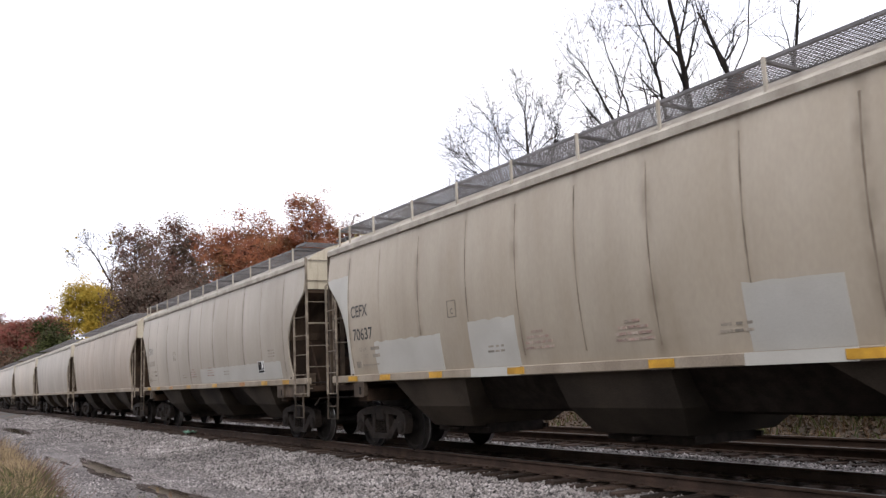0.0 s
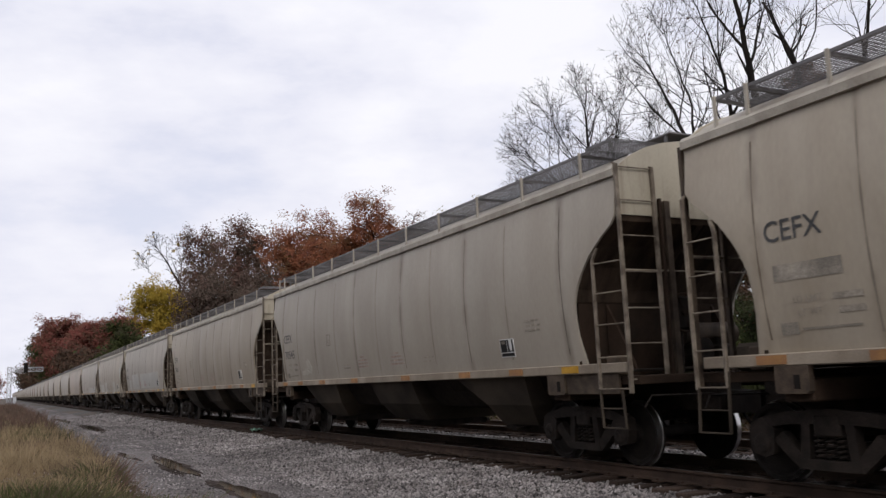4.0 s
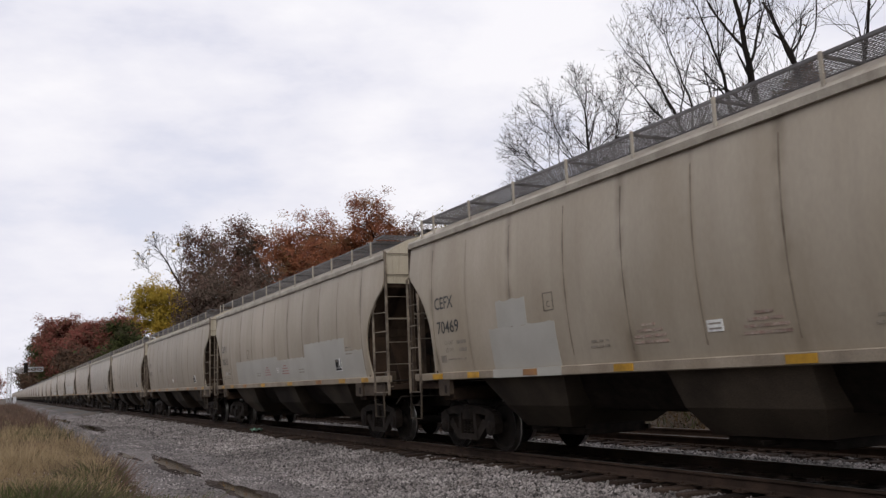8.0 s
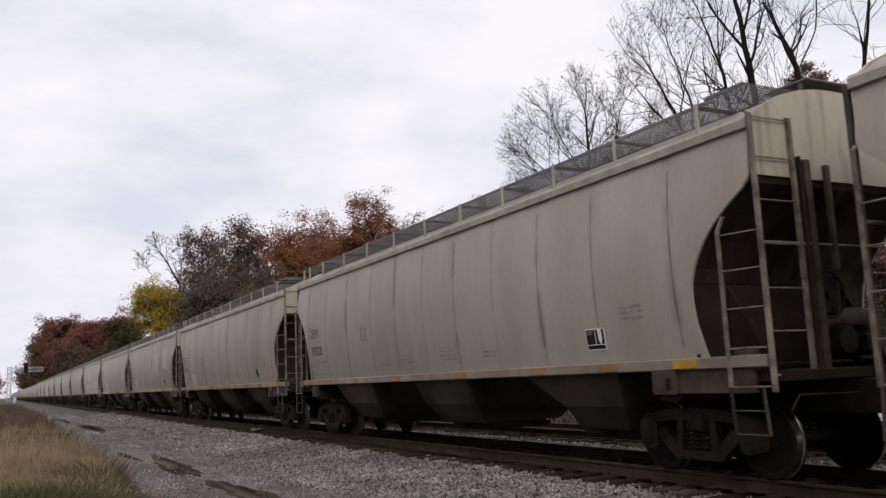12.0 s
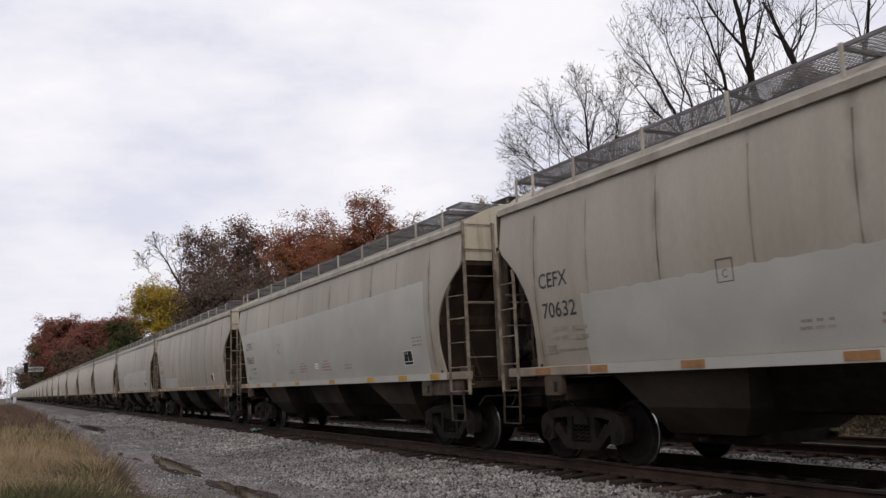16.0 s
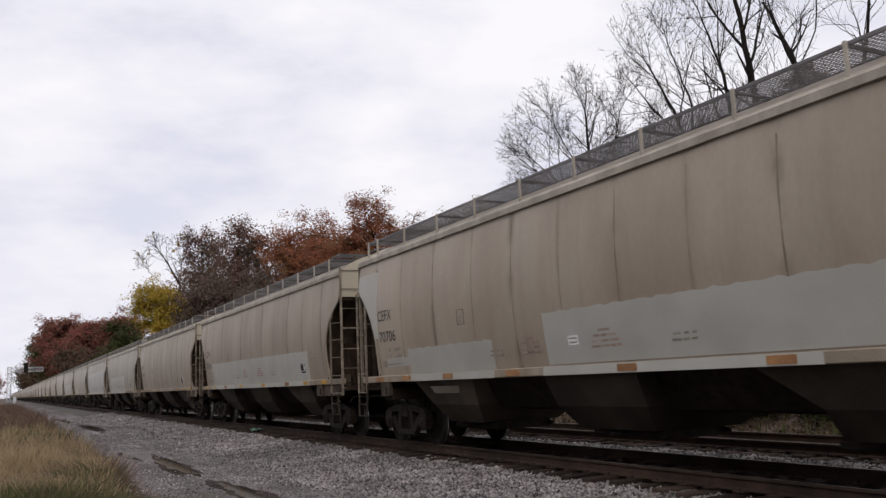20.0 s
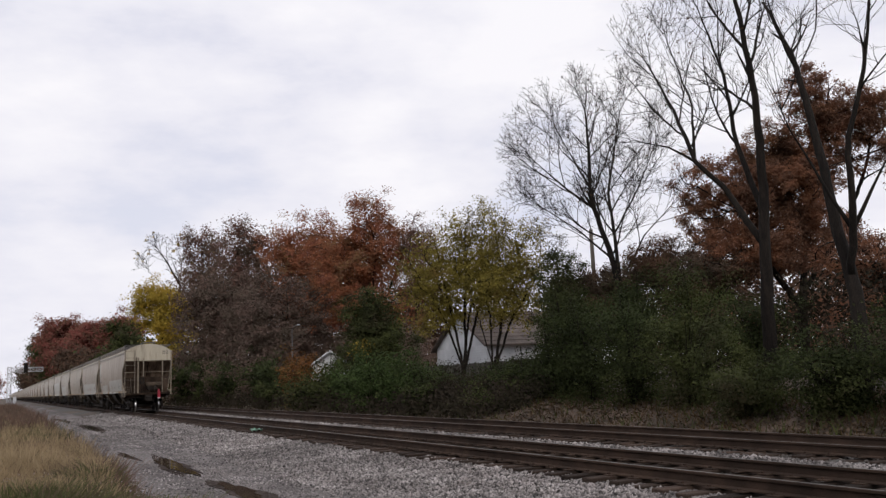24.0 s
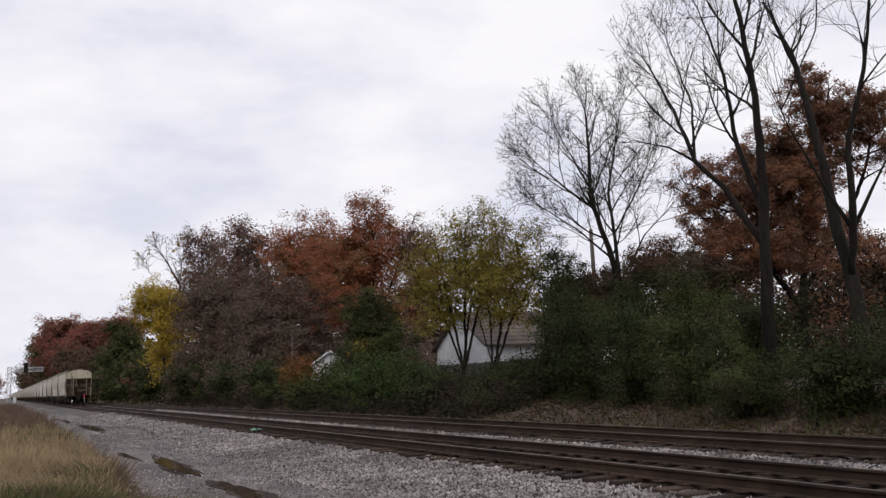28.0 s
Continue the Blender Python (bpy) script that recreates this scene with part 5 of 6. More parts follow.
def side_sheet(sign):
    s = Shape()
    k = [0.0] + SEAMS + [B]
    cols = sorted(set([round(a + (b - a) * q, 3) for a, b in zip(k, k[1:]) for q in (0, 0.12, 0.35, 0.65, 0.88)] + [B]))
    zs = [1.40 + (4.10 - 1.40) * j / 22 for j in range(23)]
    w, v = 1.05, 1.32
    grid = []
    for z in zs:
        e, row = edge_x(z), []
        for c in cols:
            x = e + (w - e) * c / w if c < w else B - (e * REAR + (v - e * REAR) * (B - c) / v) if c > B - v else c
            row.append((x, c, z))
        grid.append(row)
    n = len(cols)
    outer = [(x, side_y(c, z) * sign, z) for row in grid for x, c, z in row]
    inner = [(x, (side_y(c, z) + 0.035) * sign, z) for row in grid for x, c, z in row]
    f, m = [], len(outer)
    for j in range(len(zs) - 1):
        for i in range(n - 1):
            a = j * n + i
            f.append((a, a + 1, a + 1 + n, a + n))
            f.append((m + a, m + a + n, m + a + 1 + n, m + a + 1))
    for j in range(len(zs) - 1):
        for i in (0, n - 1):
            a = j * n + i
            f.append((a, a + n, m + a + n, m + a))
    for i in range(n - 1):
        for j in (0, len(zs) - 1):
            a = j * n + i
            f.append((a, a + 1, m + a + 1, m + a))
    return s.add(outer + inner, f)


def on_side(x0, x1, z0, z1, proud, step=0.3, slant=0.0, ragged=0.0):
    """A thin patch that lies on the near side; where x0 is None it begins at the end opening's edge."""
    s = Shape()
    edge, x0 = x0 is None, x0 or 0.0
    nx, nz = max(2, int((x1 - x0) / step)), max(2, int((z1 - z0) / 0.15))
    pts, back = [], []
    for j in range(nz + 1):
        for i in range(nx + 1):
            z = z0 + (z1 - z0) * j / nz
            a = edge_x(z) + 0.015 if edge else x0
            x = a + (x1 - a) * i / nx
            if j == nz:
                z += slant * (x - x0) + ragged * math.sin(9.1 * x) * math.sin(23.0 * x + 1.0)
            elif slant:
                z += slant * (x - x0) * j / nz
            c = x if x > 1.05 else max(0.0, (x - edge_x(z)) * 1.05 / (1.05 - edge_x(z)))
            pts.append((x, side_y(c, z) - proud, z))
            back.append((x, side_y(c, z) + 0.01, z))
    n, m, f = nx + 1, len(pts), []
    for j in range(nz):
        for i in range(nx):
            a = j * n + i
            f.append((a, a + 1, a + 1 + n, a + n))
            f.append((m + a, m + a + n, m + a + n + 1, m + a + 1))
    for i in range(nx):
        for j in (0, nz):
            a = j * n + i
            f.append((a, a + 1, m + a + 1, m + a))
    for j in range(nz):
        for i in (0, nx):
            a = j * n + i
            f.append((a, a + n, m + a + n, m + a))
    return s.add(pts + back, f)


def seam_strip(x):
    z0 = 1.62
    s = Shape()
    rows = []
    for j in range(13):
        z = z0 + (3.86 - z0) * j / 12
        y = -float(np.interp(z, HALF_Z, HALF_Y))
        w = 0.017 + 0.009 * math.sin(j * 1.7 + x)
        rows.append([(x - w, y + 0.004, z), (x - w * 0.4, y - 0.003, z), (x + w * 0.4, y - 0.003, z), (x + w, y + 0.004, z)])
    return s.loft(rows)


ARCH = [(1.50, 4.10), (1.42, 4.20), (1.22, 4.345), (0.95, 4.475), (0.62, 4.575), (0.3, 4.625), (0.0, 4.635)]
ARCH = ARCH + [(-y, z) for y, z in ARCH[-2::-1]]


def roof_shape():
    ring = lambda x: [(x, y, z) for y, z in ARCH] + [(x, -1.46, 3.98), (x, 1.46, 3.98)]
    return Shape().loft([ring(0.03), ring(B * 0.33), ring(B * 0.66), ring(B - 0.03)])


def end_sheet(x0, x1):
    ring = lambda x: [(x, y * 1.005, z + 0.02) for y, z in ARCH] + [(x, -1.515, 3.50), (x, 1.515, 3.50)]
    return Shape().loft([ring(x0), ring(x1)])


def slope_sheet(flip):
    s = Shape()
    pts = [(0.0, 3.51)] + [(edge_x(z) + 0.03, z) for z in (3.42, 3.13, 2.86, 2.55, 2.38)]
    a = [[(B - x * REAR if flip else x, y, z) for x, z in pts] for y in (-1.55, 1.55)]
    b = [[(B - x * REAR - 0.05 if flip else x + 0.05, y, z) for x, z in pts] for y in (-1.55, 1.55)]
    return s.loft([a[0], a[1], b[1], b[0], a[0]], closed=False)


def grating(x0, x1, y0, y1, z):
    s = Shape()
    n = max(2, int((y1 - y0) / 0.05))
    for i in range(n + 1):
        y = y0 + (y1 - y0) * i / n
        w, h = (0.010, 0.04) if i in (0, n) else (0.004, 0.012)
        s.box(x0, x1, y - w, y + w, z - h, z)
    m = int((x1 - x0) / 0.064)
    for i in range(m + 1):
        x = x0 + (x1 - x0) * i / m
        s.box(x - 0.008, x + 0.008, y0, y1, z - 0.010, z - 0.004)
    return s


def truck_frame(sign):
    """The cast side frame of a truck: journal boxes, top member, sloping lower members and columns."""
    s = Shape()
    a, b = sign * 0.94, sign * 1.08
    y0, y1 = min(a, b), max(a, b)
    for e in (-1, 1):
        s.prism([(e * 0.70, 0.62), (e * 0.74, 0.34), (e * 0.86, 0.30), (e * 1.02, 0.34), (e * 1.07, 0.52), (e * 1.04, 0.68), (e * 0.86, 0.76)][::e], y0 - 0.01, y1 + 0.01)
        s.prism([(e * 0.60, 0.60), (e * 0.76, 0.50), (e * 0.40, 0.20), (e * 0.26, 0.26)][::e], y0 + 0.01, y1 - 0.01)
        s.prism([(e * 0.22, 0.72), (e * 0.33, 0.72), (e * 0.38, 0.28), (e * 0.26, 0.26)][::e], y0 + 0.005, y1 - 0.005)
        s.prism([(0, 0.86), (e * 0.55, 0.82), (e * 0.95, 0.74), (e * 0.95, 0.62), (e * 0.55, 0.68), (0, 0.70)][::-e], y0, y1)
    s.prism([(-0.40, 0.20), (0.40, 0.20), (0.36, 0.31), (-0.36, 0.31)], y0, y1)
    return s


def spring_shape():
    """One coil spring."""
    n = 40
    return Shape().tube([(0.055 * math.cos(k * 0.78), 0.055 * math.sin(k * 0.78), 0.31 + 0.27 * k / n) for k in range(n + 1)], 0.016, 5)


WHEEL_R = 0.457


def wheel_shape(sign):
    """A wheel about its own axle: flange, tread, rim, dished plate and hub."""
    prof = [(0.68, 0.0), (0.68, 0.10), (0.70, 0.12), (0.735, 0.33), (0.70, 0.40), (0.682, 0.482), (0.712, 0.478), (0.722, 0.462), (0.815, 0.452), (0.82, 0.40), (0.775, 0.37), (0.79, 0.14), (0.86, 0.12), (0.86, 0.0)]
    n, s = 36, Shape()
    rings = [[(r * math.cos(2 * math.pi * k / n), sign * y, r * math.sin(2 * math.pi * k / n)) for k in range(n)] for y, r in prof[1:-1]]
    for j in range(len(rings) - 1):
        s.loft([rings[j], rings[j + 1]], slot=1 if j in (5, 6) else 0, caps=False)
    s.add(rings[0], [tuple(range(n))])
    s.add(rings[-1], [tuple(range(n))])
    return s.weld()


def rung_mesh(name, a, b, r=0.011):
    return Shape().tube([a, b], r, 6)


def text_shape(words, cap, wide):
    """Letters of the built-in font as flat triangles in x and z, wide metres across and cap metres high, starting at x = 0."""
    cu = bpy.data.curves.new("lettering", "FONT")
    cu.body, cu.size, cu.resolution_u, cu.offset = words, 1.0, 3, 0.008
    ob = bpy.data.objects.new("lettering", cu)
    scene.collection.objects.link(ob)
    me = bpy.data.meshes.new_from_object(ob)
    v = [tuple(p.co) for p in me.vertices]
    f = [tuple(p.vertices) for p in me.polygons]
    bpy.data.objects.remove(ob)
    bpy.data.curves.remove(cu)
    bpy.data.meshes.remove(me)
    x0, x1 = min(p[0] for p in v), max(p[0] for p in v)
    y0, y1 = min(p[1] for p in v), max(p[1] for p in v)
    s = Shape()
    s.add([((p[0] - x0) / (x1 - x0) * wide, 0.0, (p[1] - y0) / (y1 - y0) * cap) for p in v], f)
    return s


def lay_on_side(shape, x, z, proud=0.012):
    shape.v = [(px + x, side_y(px + x, pz + z) - proud, pz + z) for px, py, pz in shape.v]
    return shape


def sill_shape(sign):
    s = Shape()
    return s.box(0.02, B - 0.02, min(sign * 1.42, sign * 1.545), max(sign * 1.42, sign * 1.545), 1.335, 1.475, bevel=0.012)


def hopper_shape(a, b, c, d, e, f):
    """One bay from a to b at the sill, c to d halfway down and e to f at its outlet."""
    rings = []
    for x0, x1, y, z in ((e, f, 0.84, 0.50), (c, d, 1.20, 0.86), (a + 0.22, b - 0.08, 1.42, 1.30), (a, b, 1.47, 1.45)):
        rings.append([(x0, -y, z), (x1, -y, z), (x1, y, z), (x0, y, z)])
    return Shape().loft(rings)


def trough_shape():
    """The slope sheets between the bays, set back under the car."""
    return Shape().loft([[(3.2 - q, -y, z), (B - 3.0 + q, -y, z), (B - 3.0 + q, y, z), (3.2 - q, y, z)] for y, z, q in ((0.7, 0.80, 0.0), (0.98, 1.1, 0.7), (1.2, 1.44, 1.3))])


HOPPERS = ((2.4, 5.1, 2.98, 4.8, 3.02, 4.35), (7.1, 9.6, 7.35, 9.45, 7.45, 9.15), (11.4, 13.95, 12.25, 13.7, 12.2, 13.35))
TRUCKS = (1.28, 14.92)
POSTS = (0.58, 1.07, 2.16, 3.71, 5.22, 6.76, 8.28, 9.78, 11.3, 12.82, 14.3, 15.89)
COMMON = {}


def shared(name, make, mats, smooth=False):
    if name not in COMMON:
        COMMON[name] = mesh_of(name.split("/")[0], make(), mats, smooth)
    return COMMON[name]


def bar(pts, w):
    """A flat-sided stile through the given points."""
    s = Shape()
    return s.loft([[(x + a * w, y + b * w, z) for a, b in ((-1, -1), (1, -1), (1, 1), (-1, 1))] for x, y, z in pts])


def ladder(car, name, stiles, rungs, label, thick=0.02, paint=None):
    """stiles: tubes as point lists with a radius; rungs: pairs of points. Every rung is a piece of its own."""
    made = [part("ladder_stile", shared("ladder_stile/%s%d" % (name, i), lambda: bar(pts, thick), paint or LADDER), None, car, label) for i, pts in enumerate(stiles)]
    for i, (a, b) in enumerate(rungs):
        part("rung", shared("rung/%s%d" % (name, i), lambda: rung_mesh("rung", a, b), paint or LADDER), None, made[0])


def body_parts(car, paint, v, lit_end=False):
    """What every car has, near and far; all ends but the last car's are painted darker for the shade in the gaps."""
    part("side_sheet", shared("side_sheet/near%d" % v, lambda: side_sheet(1), paint, True), None, car)
    part("side_sheet", shared("side_sheet/far%d" % v, lambda: side_sheet(-1), paint, True), None, car)
    part("roof", shared("roof/%d" % v, roof_shape, paint, True), None, car)
    for i, (a, b) in enumerate(((-0.02, 0.03), (B - 0.03, B + 0.02))):
        part("end_sheet", shared("end_sheet/%d" % i, lambda: end_sheet(a, b), ENDSHEET), None, car)
        part("slope_sheet", shared("slope_sheet/%d%s" % (i, lit_end), lambda: slope_sheet(i == 1), SLOPE if lit_end else SHADESLOPE), None, car, "rust-streaked sloping end sheet")
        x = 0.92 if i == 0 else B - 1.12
        part("bulkhead", shared("bulkhead/%d%s" % (i, lit_end), lambda: Shape().box(x, x + 0.06, -1.5, 1.5, 1.3, 2.42), TANEND if lit_end else BROWN), None, car)
        x = -0.12 if i == 0 else B - 1.16
        part("end_platform", shared("end_platform/%d" % i, lambda: Shape().box(x, x + 1.28 - 0.16 * (i == 0), -1.44, 1.44, 1.17, 1.29, bevel=0.01), BROWN), None, car)
        x0, x1 = (-0.3, 3.0) if i == 0 else (B - 3.0, B + 0.3)
        part("stub_sill", shared("stub_sill/%d" % i, lambda: Shape().box(x0, x1, -0.22, 0.22, 0.76, 1.16, bevel=0.02), GRIME), None, car)
        e = -1 if i == 0 else 1
        x = 0.0 if i == 0 else B
        part("coupler", shared("coupler/%d" % i, lambda: Shape().box(min(x, x + e * 0.55), max(x, x + e * 0.55), -0.075, 0.075, 0.80, 0.95).prism([(x + e * 0.42, 0.72), (x + e * 0.69, 0.74), (x + e * 0.69, 1.02), (x + e * 0.42, 1.04)], -0.16, 0.13), BLACK), None, car, "black iron coupler")
    for sign in (-1, 1):
        part("side_sill", shared("side_sill/%d" % sign, lambda: sill_shape(sign), SILLPAINT), None, car)
        part("side_plate", shared("side_plate/%d" % sign, lambda: Shape().loft([[(x, sign * 1.500, 4.04), (x, sign * 1.572, 4.045), (x, sign * 1.578, 4.14), (x, sign * 1.545, 4.185), (x, sign * 1.46, 4.20)] for x in (-0.02, B * 0.5, B + 0.02)]), TRIM), None, car)
        part("running_board", shared("running_board/%d" % sign, lambda: grating(0.55, B - 0.5, min(sign * 1.50, sign * 0.82), max(sign * 1.50, sign * 0.82), 4.55), GRATE), None, car, "dark grating walkway along the roof edge")
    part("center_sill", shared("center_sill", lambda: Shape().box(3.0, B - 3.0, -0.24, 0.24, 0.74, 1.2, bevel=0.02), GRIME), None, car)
    # a dark recessed body fills the gaps between the bays
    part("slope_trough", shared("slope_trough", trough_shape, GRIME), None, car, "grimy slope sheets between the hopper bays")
    for i, bay in enumerate(HOPPERS):
        x = (bay[4] + bay[5]) / 2
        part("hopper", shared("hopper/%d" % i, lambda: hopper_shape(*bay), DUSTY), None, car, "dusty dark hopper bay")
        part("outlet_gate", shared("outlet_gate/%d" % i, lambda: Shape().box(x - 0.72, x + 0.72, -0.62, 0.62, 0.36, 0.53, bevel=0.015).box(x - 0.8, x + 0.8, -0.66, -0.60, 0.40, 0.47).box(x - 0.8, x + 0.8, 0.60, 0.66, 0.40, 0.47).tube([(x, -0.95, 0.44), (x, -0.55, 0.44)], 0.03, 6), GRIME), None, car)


def hopper_car(v, lit_end):
    """A covered hopper with curved sides: origin at its leading end on the rails."""
    paint = PAINTS[v]
    car = thing("hopper_car", "curved-side covered hopper car in weathered beige paint", "freight car", group="hopper cars of the train")
    body_parts(car, paint, v, lit_end)
    # end posts get a darker paint to imitate shade from the next car
    trim = ENDTRIM if lit_end else BRACKET
    for x in SEAMS:
        faint = SEAMS.index(x) % 2 == 1 and v > 0 or x in (2.4, 13.7)
        part("seam", shared("seam/%d%s" % (int(x * 100), faint), lambda: seam_strip(x), SEAMFAINT if faint else SEAM, True), None, car, "grimy vertical weld seam")
    for i, x in enumerate((-0.05, B - 0.6)):
        deck = part("end_walkway", shared("end_walkway/%d" % i, lambda: Shape().box(x, x + 0.65, -0.48, 0.48, 4.745, 4.772, bevel=0.006), GRATE), None, car)
        for j, (dx, y) in enumerate(((0.1, -0.44), (0.1, 0.44), (0.52, -0.44), (0.52, 0.44))):
            part("walkway_leg", shared("walkway_leg/%d%d" % (i, j), lambda: Shape().box(x + dx - 0.02, x + dx + 0.02, y - 0.02, y + 0.02, 4.55, 4.746), GRATE), None, deck)
    for e in (-1, 1):
        part("cross_walk", shared("cross_walk/%d" % e, lambda: grating(B - 0.62, B - 0.02, min(e * 1.50, e * 0.50), max(e * 1.50, e * 0.50), 4.60), GRATE), None, car, "dark grating walkway across the roof's end")
    for i in range(4):
        x0 = 1.4 + i * (B - 2.8) / 4
        part("hatch_cover", shared("hatch_cover/%d" % i, lambda: Shape().box(x0 + 0.04, x0 + (B - 2.8) / 4 - 0.04, -0.36, 0.36, 4.62, 4.74, bevel=0.03), GRIME), None, car)
    # jacking pads, steps and ladders at the two ends of the near side
    for i, x in enumerate(TRUCKS):
        for sign in (-1, 1):
            a, b = (-1.538, -1.45) if sign < 0 else (1.45, 1.538)
            pad = part("jacking_pad", shared("jacking_pad/%d%d" % (i, sign), lambda: Shape().prism([(x - 0.22, 1.335), (x + 0.22, 1.335), (x + 0.22, 1.07), (x + 0.19, 1.04), (x - 0.19, 1.04), (x - 0.22, 1.07)], a, b), BRACKET), None, car, "grimy tan plate with a slotted eye below the sill")
            part("slot", shared("slot/%d%d" % (i, sign), lambda: Shape().prism([(x + 0.03, 1.24), (x + 0.11, 1.24), (x + 0.11, 1.09), (x + 0.03, 1.09)], sign * 1.541 - 0.004, sign * 1.541 + 0.004), BLACK), None, pad)
        part("bolster", shared("bolster/%d" % i, lambda: Shape().box(x - 0.2, x + 0.2, -1.45, 1.45, 0.95, 1.2, bevel=0.02), BROWN), None, car)
        e, x0 = (1, 0.0) if i == 0 else (-1, B)
        y = -1.64
        ladder(car, "side%d" % i, ([[(x0, y, 1.10), (x0, y, 3.40), (x0, y + 0.06, 3.46)]] if i == 0 else []) + [[(x0 + e * 0.48, y, 1.12), (x0 + e * 0.48, y, 2.92), (x0 + e * 0.40, y + 0.03, 3.08)]],
               [((x0, y if i == 0 else -1.545, z), (x0 + e * 0.48, y, z)) for z in (1.12, 1.55, 2.0, 2.44, 2.86)], "side ladder of pale painted bars", 0.019)
        ladder(car, "stirrup%d" % i, [[(x0 + e * 0.02, y, 1.12), (x0 - e * 0.02, y, 0.60)], [(x0 + e * 0.50, y, 1.30), (x0 + e * 0.46, y, 0.60)]], [((x0 - e * 0.02, y, 0.60), (x0 + e * 0.46, y, 0.60)), ((x0, y, 0.86), (x0 + e * 0.48, y, 0.86))], "hanging stirrup step", 0.014, DUSTY)
        xe = x0 - e * (0.08 if i == 0 else 0.055)
        # the end ladder stands at the left as one faces the end
        ladder(car, "end%d" % i, [[(xe, e * 1.54, 1.06), (xe, e * 1.54, 4.20), (xe + e * 0.06, e * 1.54, 4.24)], [(xe, e * 0.90, 1.25), (xe, e * 0.90, 4.20), (xe + e * 0.06, e * 0.90, 4.22)]],
               [((xe, e * 1.54, z), (xe, e * 0.90, z)) for z in (1.24, 1.72, 2.20, 2.70, 3.20, 3.70, 4.17)], "end ladder of pale painted bars", 0.024)
        for j, (yy, z0, z1, w, mat, lab) in enumerate(((0.80, 1.25, 3.75, 0.022, BROWN, "dark end post"), (0.68, 1.25, 3.72, 0.05, trim, ""), (0.33, 2.42, 3.68, 0.035, trim, ""), (-0.93, 1.25, 3.56, 0.032, trim, ""), (-1.51, 1.1, 4.1, 0.034, trim, ""))):
            part("end_post", shared("end_post/%d%d%s" % (i, j, lit_end), lambda: Shape().box(xe - 0.03, xe + 0.03, e * yy - w, e * yy + w, z0, z1, bevel=0.006), mat), None, car, lab)
        for z in (2.2, 2.7):
            part("grab_iron", shared("grab_iron/%d%d" % (i, z > 2.5), lambda: Shape().tube([(xe, -e * 0.93, z), (xe, -e * 1.51, z)], 0.012, 6), LADDER), None, car)
        part("grab_rail", shared("grab_rail/%d" % i, lambda: Shape().tube([(xe, -1.54, 2.72), (xe, 1.52, 2.72)], 0.013, 6), ENDTRIM), None, car)
        part("air_hose", shared("air_hose/%d" % i, lambda: Shape().tube([(xe, 0.3, 0.9), (xe - e * 0.25, 0.32, 0.55), (xe - e * 0.55, 0.28, 0.42)], 0.025, 6), BLACK), None, car)
    for i, e in enumerate((1, -1)):
        x0 = 0.0 if i == 0 else B
        lo, hi = (lambda a, b: (min(x0 + e * a, x0 + e * b), max(x0 + e * a, x0 + e * b)))(0.30, 0.95)
        part("cross_pipe", shared("cross_pipe/%d" % i, lambda: Shape().tube([(x0 + e * 0.22, -1.35, 1.36), (x0 + e * 0.22, 0.1, 1.36), (x0 + e * 0.3, 0.3, 1.2), (x0 + e * 0.3, 0.34, 0.95)], 0.021, 6), GRIME), None, car)
        part("riser_pipe", shared("riser_pipe/%d" % i, lambda: Shape().tube([(x0 + e * 0.5, 0.55, 1.3), (x0 + e * 0.5, 0.55, 1.75), (x0 + e * 0.62, 0.5, 1.9), (x0 + e * 0.9, 0.5, 1.92)], 0.022, 6), DUSTY), None, car)
        for q in (-1.06, 1.02):
            # gussets are browner in the gaps, again with the shade in the colour
            part("gusset", shared("gusset/%d%d%s" % (i, q > 0, lit_end), lambda: Shape().prism([(x0 + e * 0.97, 2.35), (x0 + e * 0.97, 1.3), (x0 + e * 0.35, 1.3), (x0 + e * 0.45, 1.5)][::e], q, q + 0.04), BRACKET if lit_end else BROWN), None, car, "rust-stained triangular gusset")
        part("slope_rib", shared("slope_rib/%d" % i, lambda: Shape().prism([(x0 + e * (edge_x(z) + 0.0), z) for z in (3.4, 3.0, 2.6, 2.42)] + [(x0 + e * (edge_x(z) - 0.12), z) for z in (2.42, 2.7, 3.05, 3.4)], -0.03, 0.03), BROWN), None, car)
        part("uncoupling_lever", shared("uncoupling_lever/%d" % i, lambda: Shape().tube([(x0 - e * 0.14, -1.42, 0.86), (x0 - e * 0.16, -1.3, 1.02), (x0 - e * 0.2, -0.3, 1.0), (x0 - e * 0.4, 0.0, 0.98)], 0.014, 6), GRIME), None, car)
        part("retainer_box", shared("retainer_box/%d" % i, lambda: Shape().box(lo + 0.2, hi - 0.2, -1.3, -1.1, 1.29, 1.58, bevel=0.02), BRACKET), None, car)
        part("pipe_bracket", shared("pipe_bracket/%d" % i, lambda: Shape().box(lo, hi, 0.62, 0.74, 1.29, 1.52, bevel=0.01), BROWN), None, car)
    part("air_reservoir", shared("air_reservoir", lambda: Shape().tube([(B - 0.52, -0.15, 1.86), (B - 0.52, -0.1, 1.86), (B - 0.52, 0.95, 1.86), (B - 0.52, 1.0, 1.86)], [0.11, 0.17, 0.17, 0.11], 14), BRACKET, True), None, car, "rust-stained tan air tank")
    part("control_valve", shared("control_valve", lambda: Shape().box(B - 0.42, B - 0.18, 0.36, 0.62, 1.46, 1.70, bevel=0.04).tube([(B - 0.3, 0.5, 1.7), (B - 0.3, 0.5, 1.8)], 0.08, 8), GRIME), None, car)
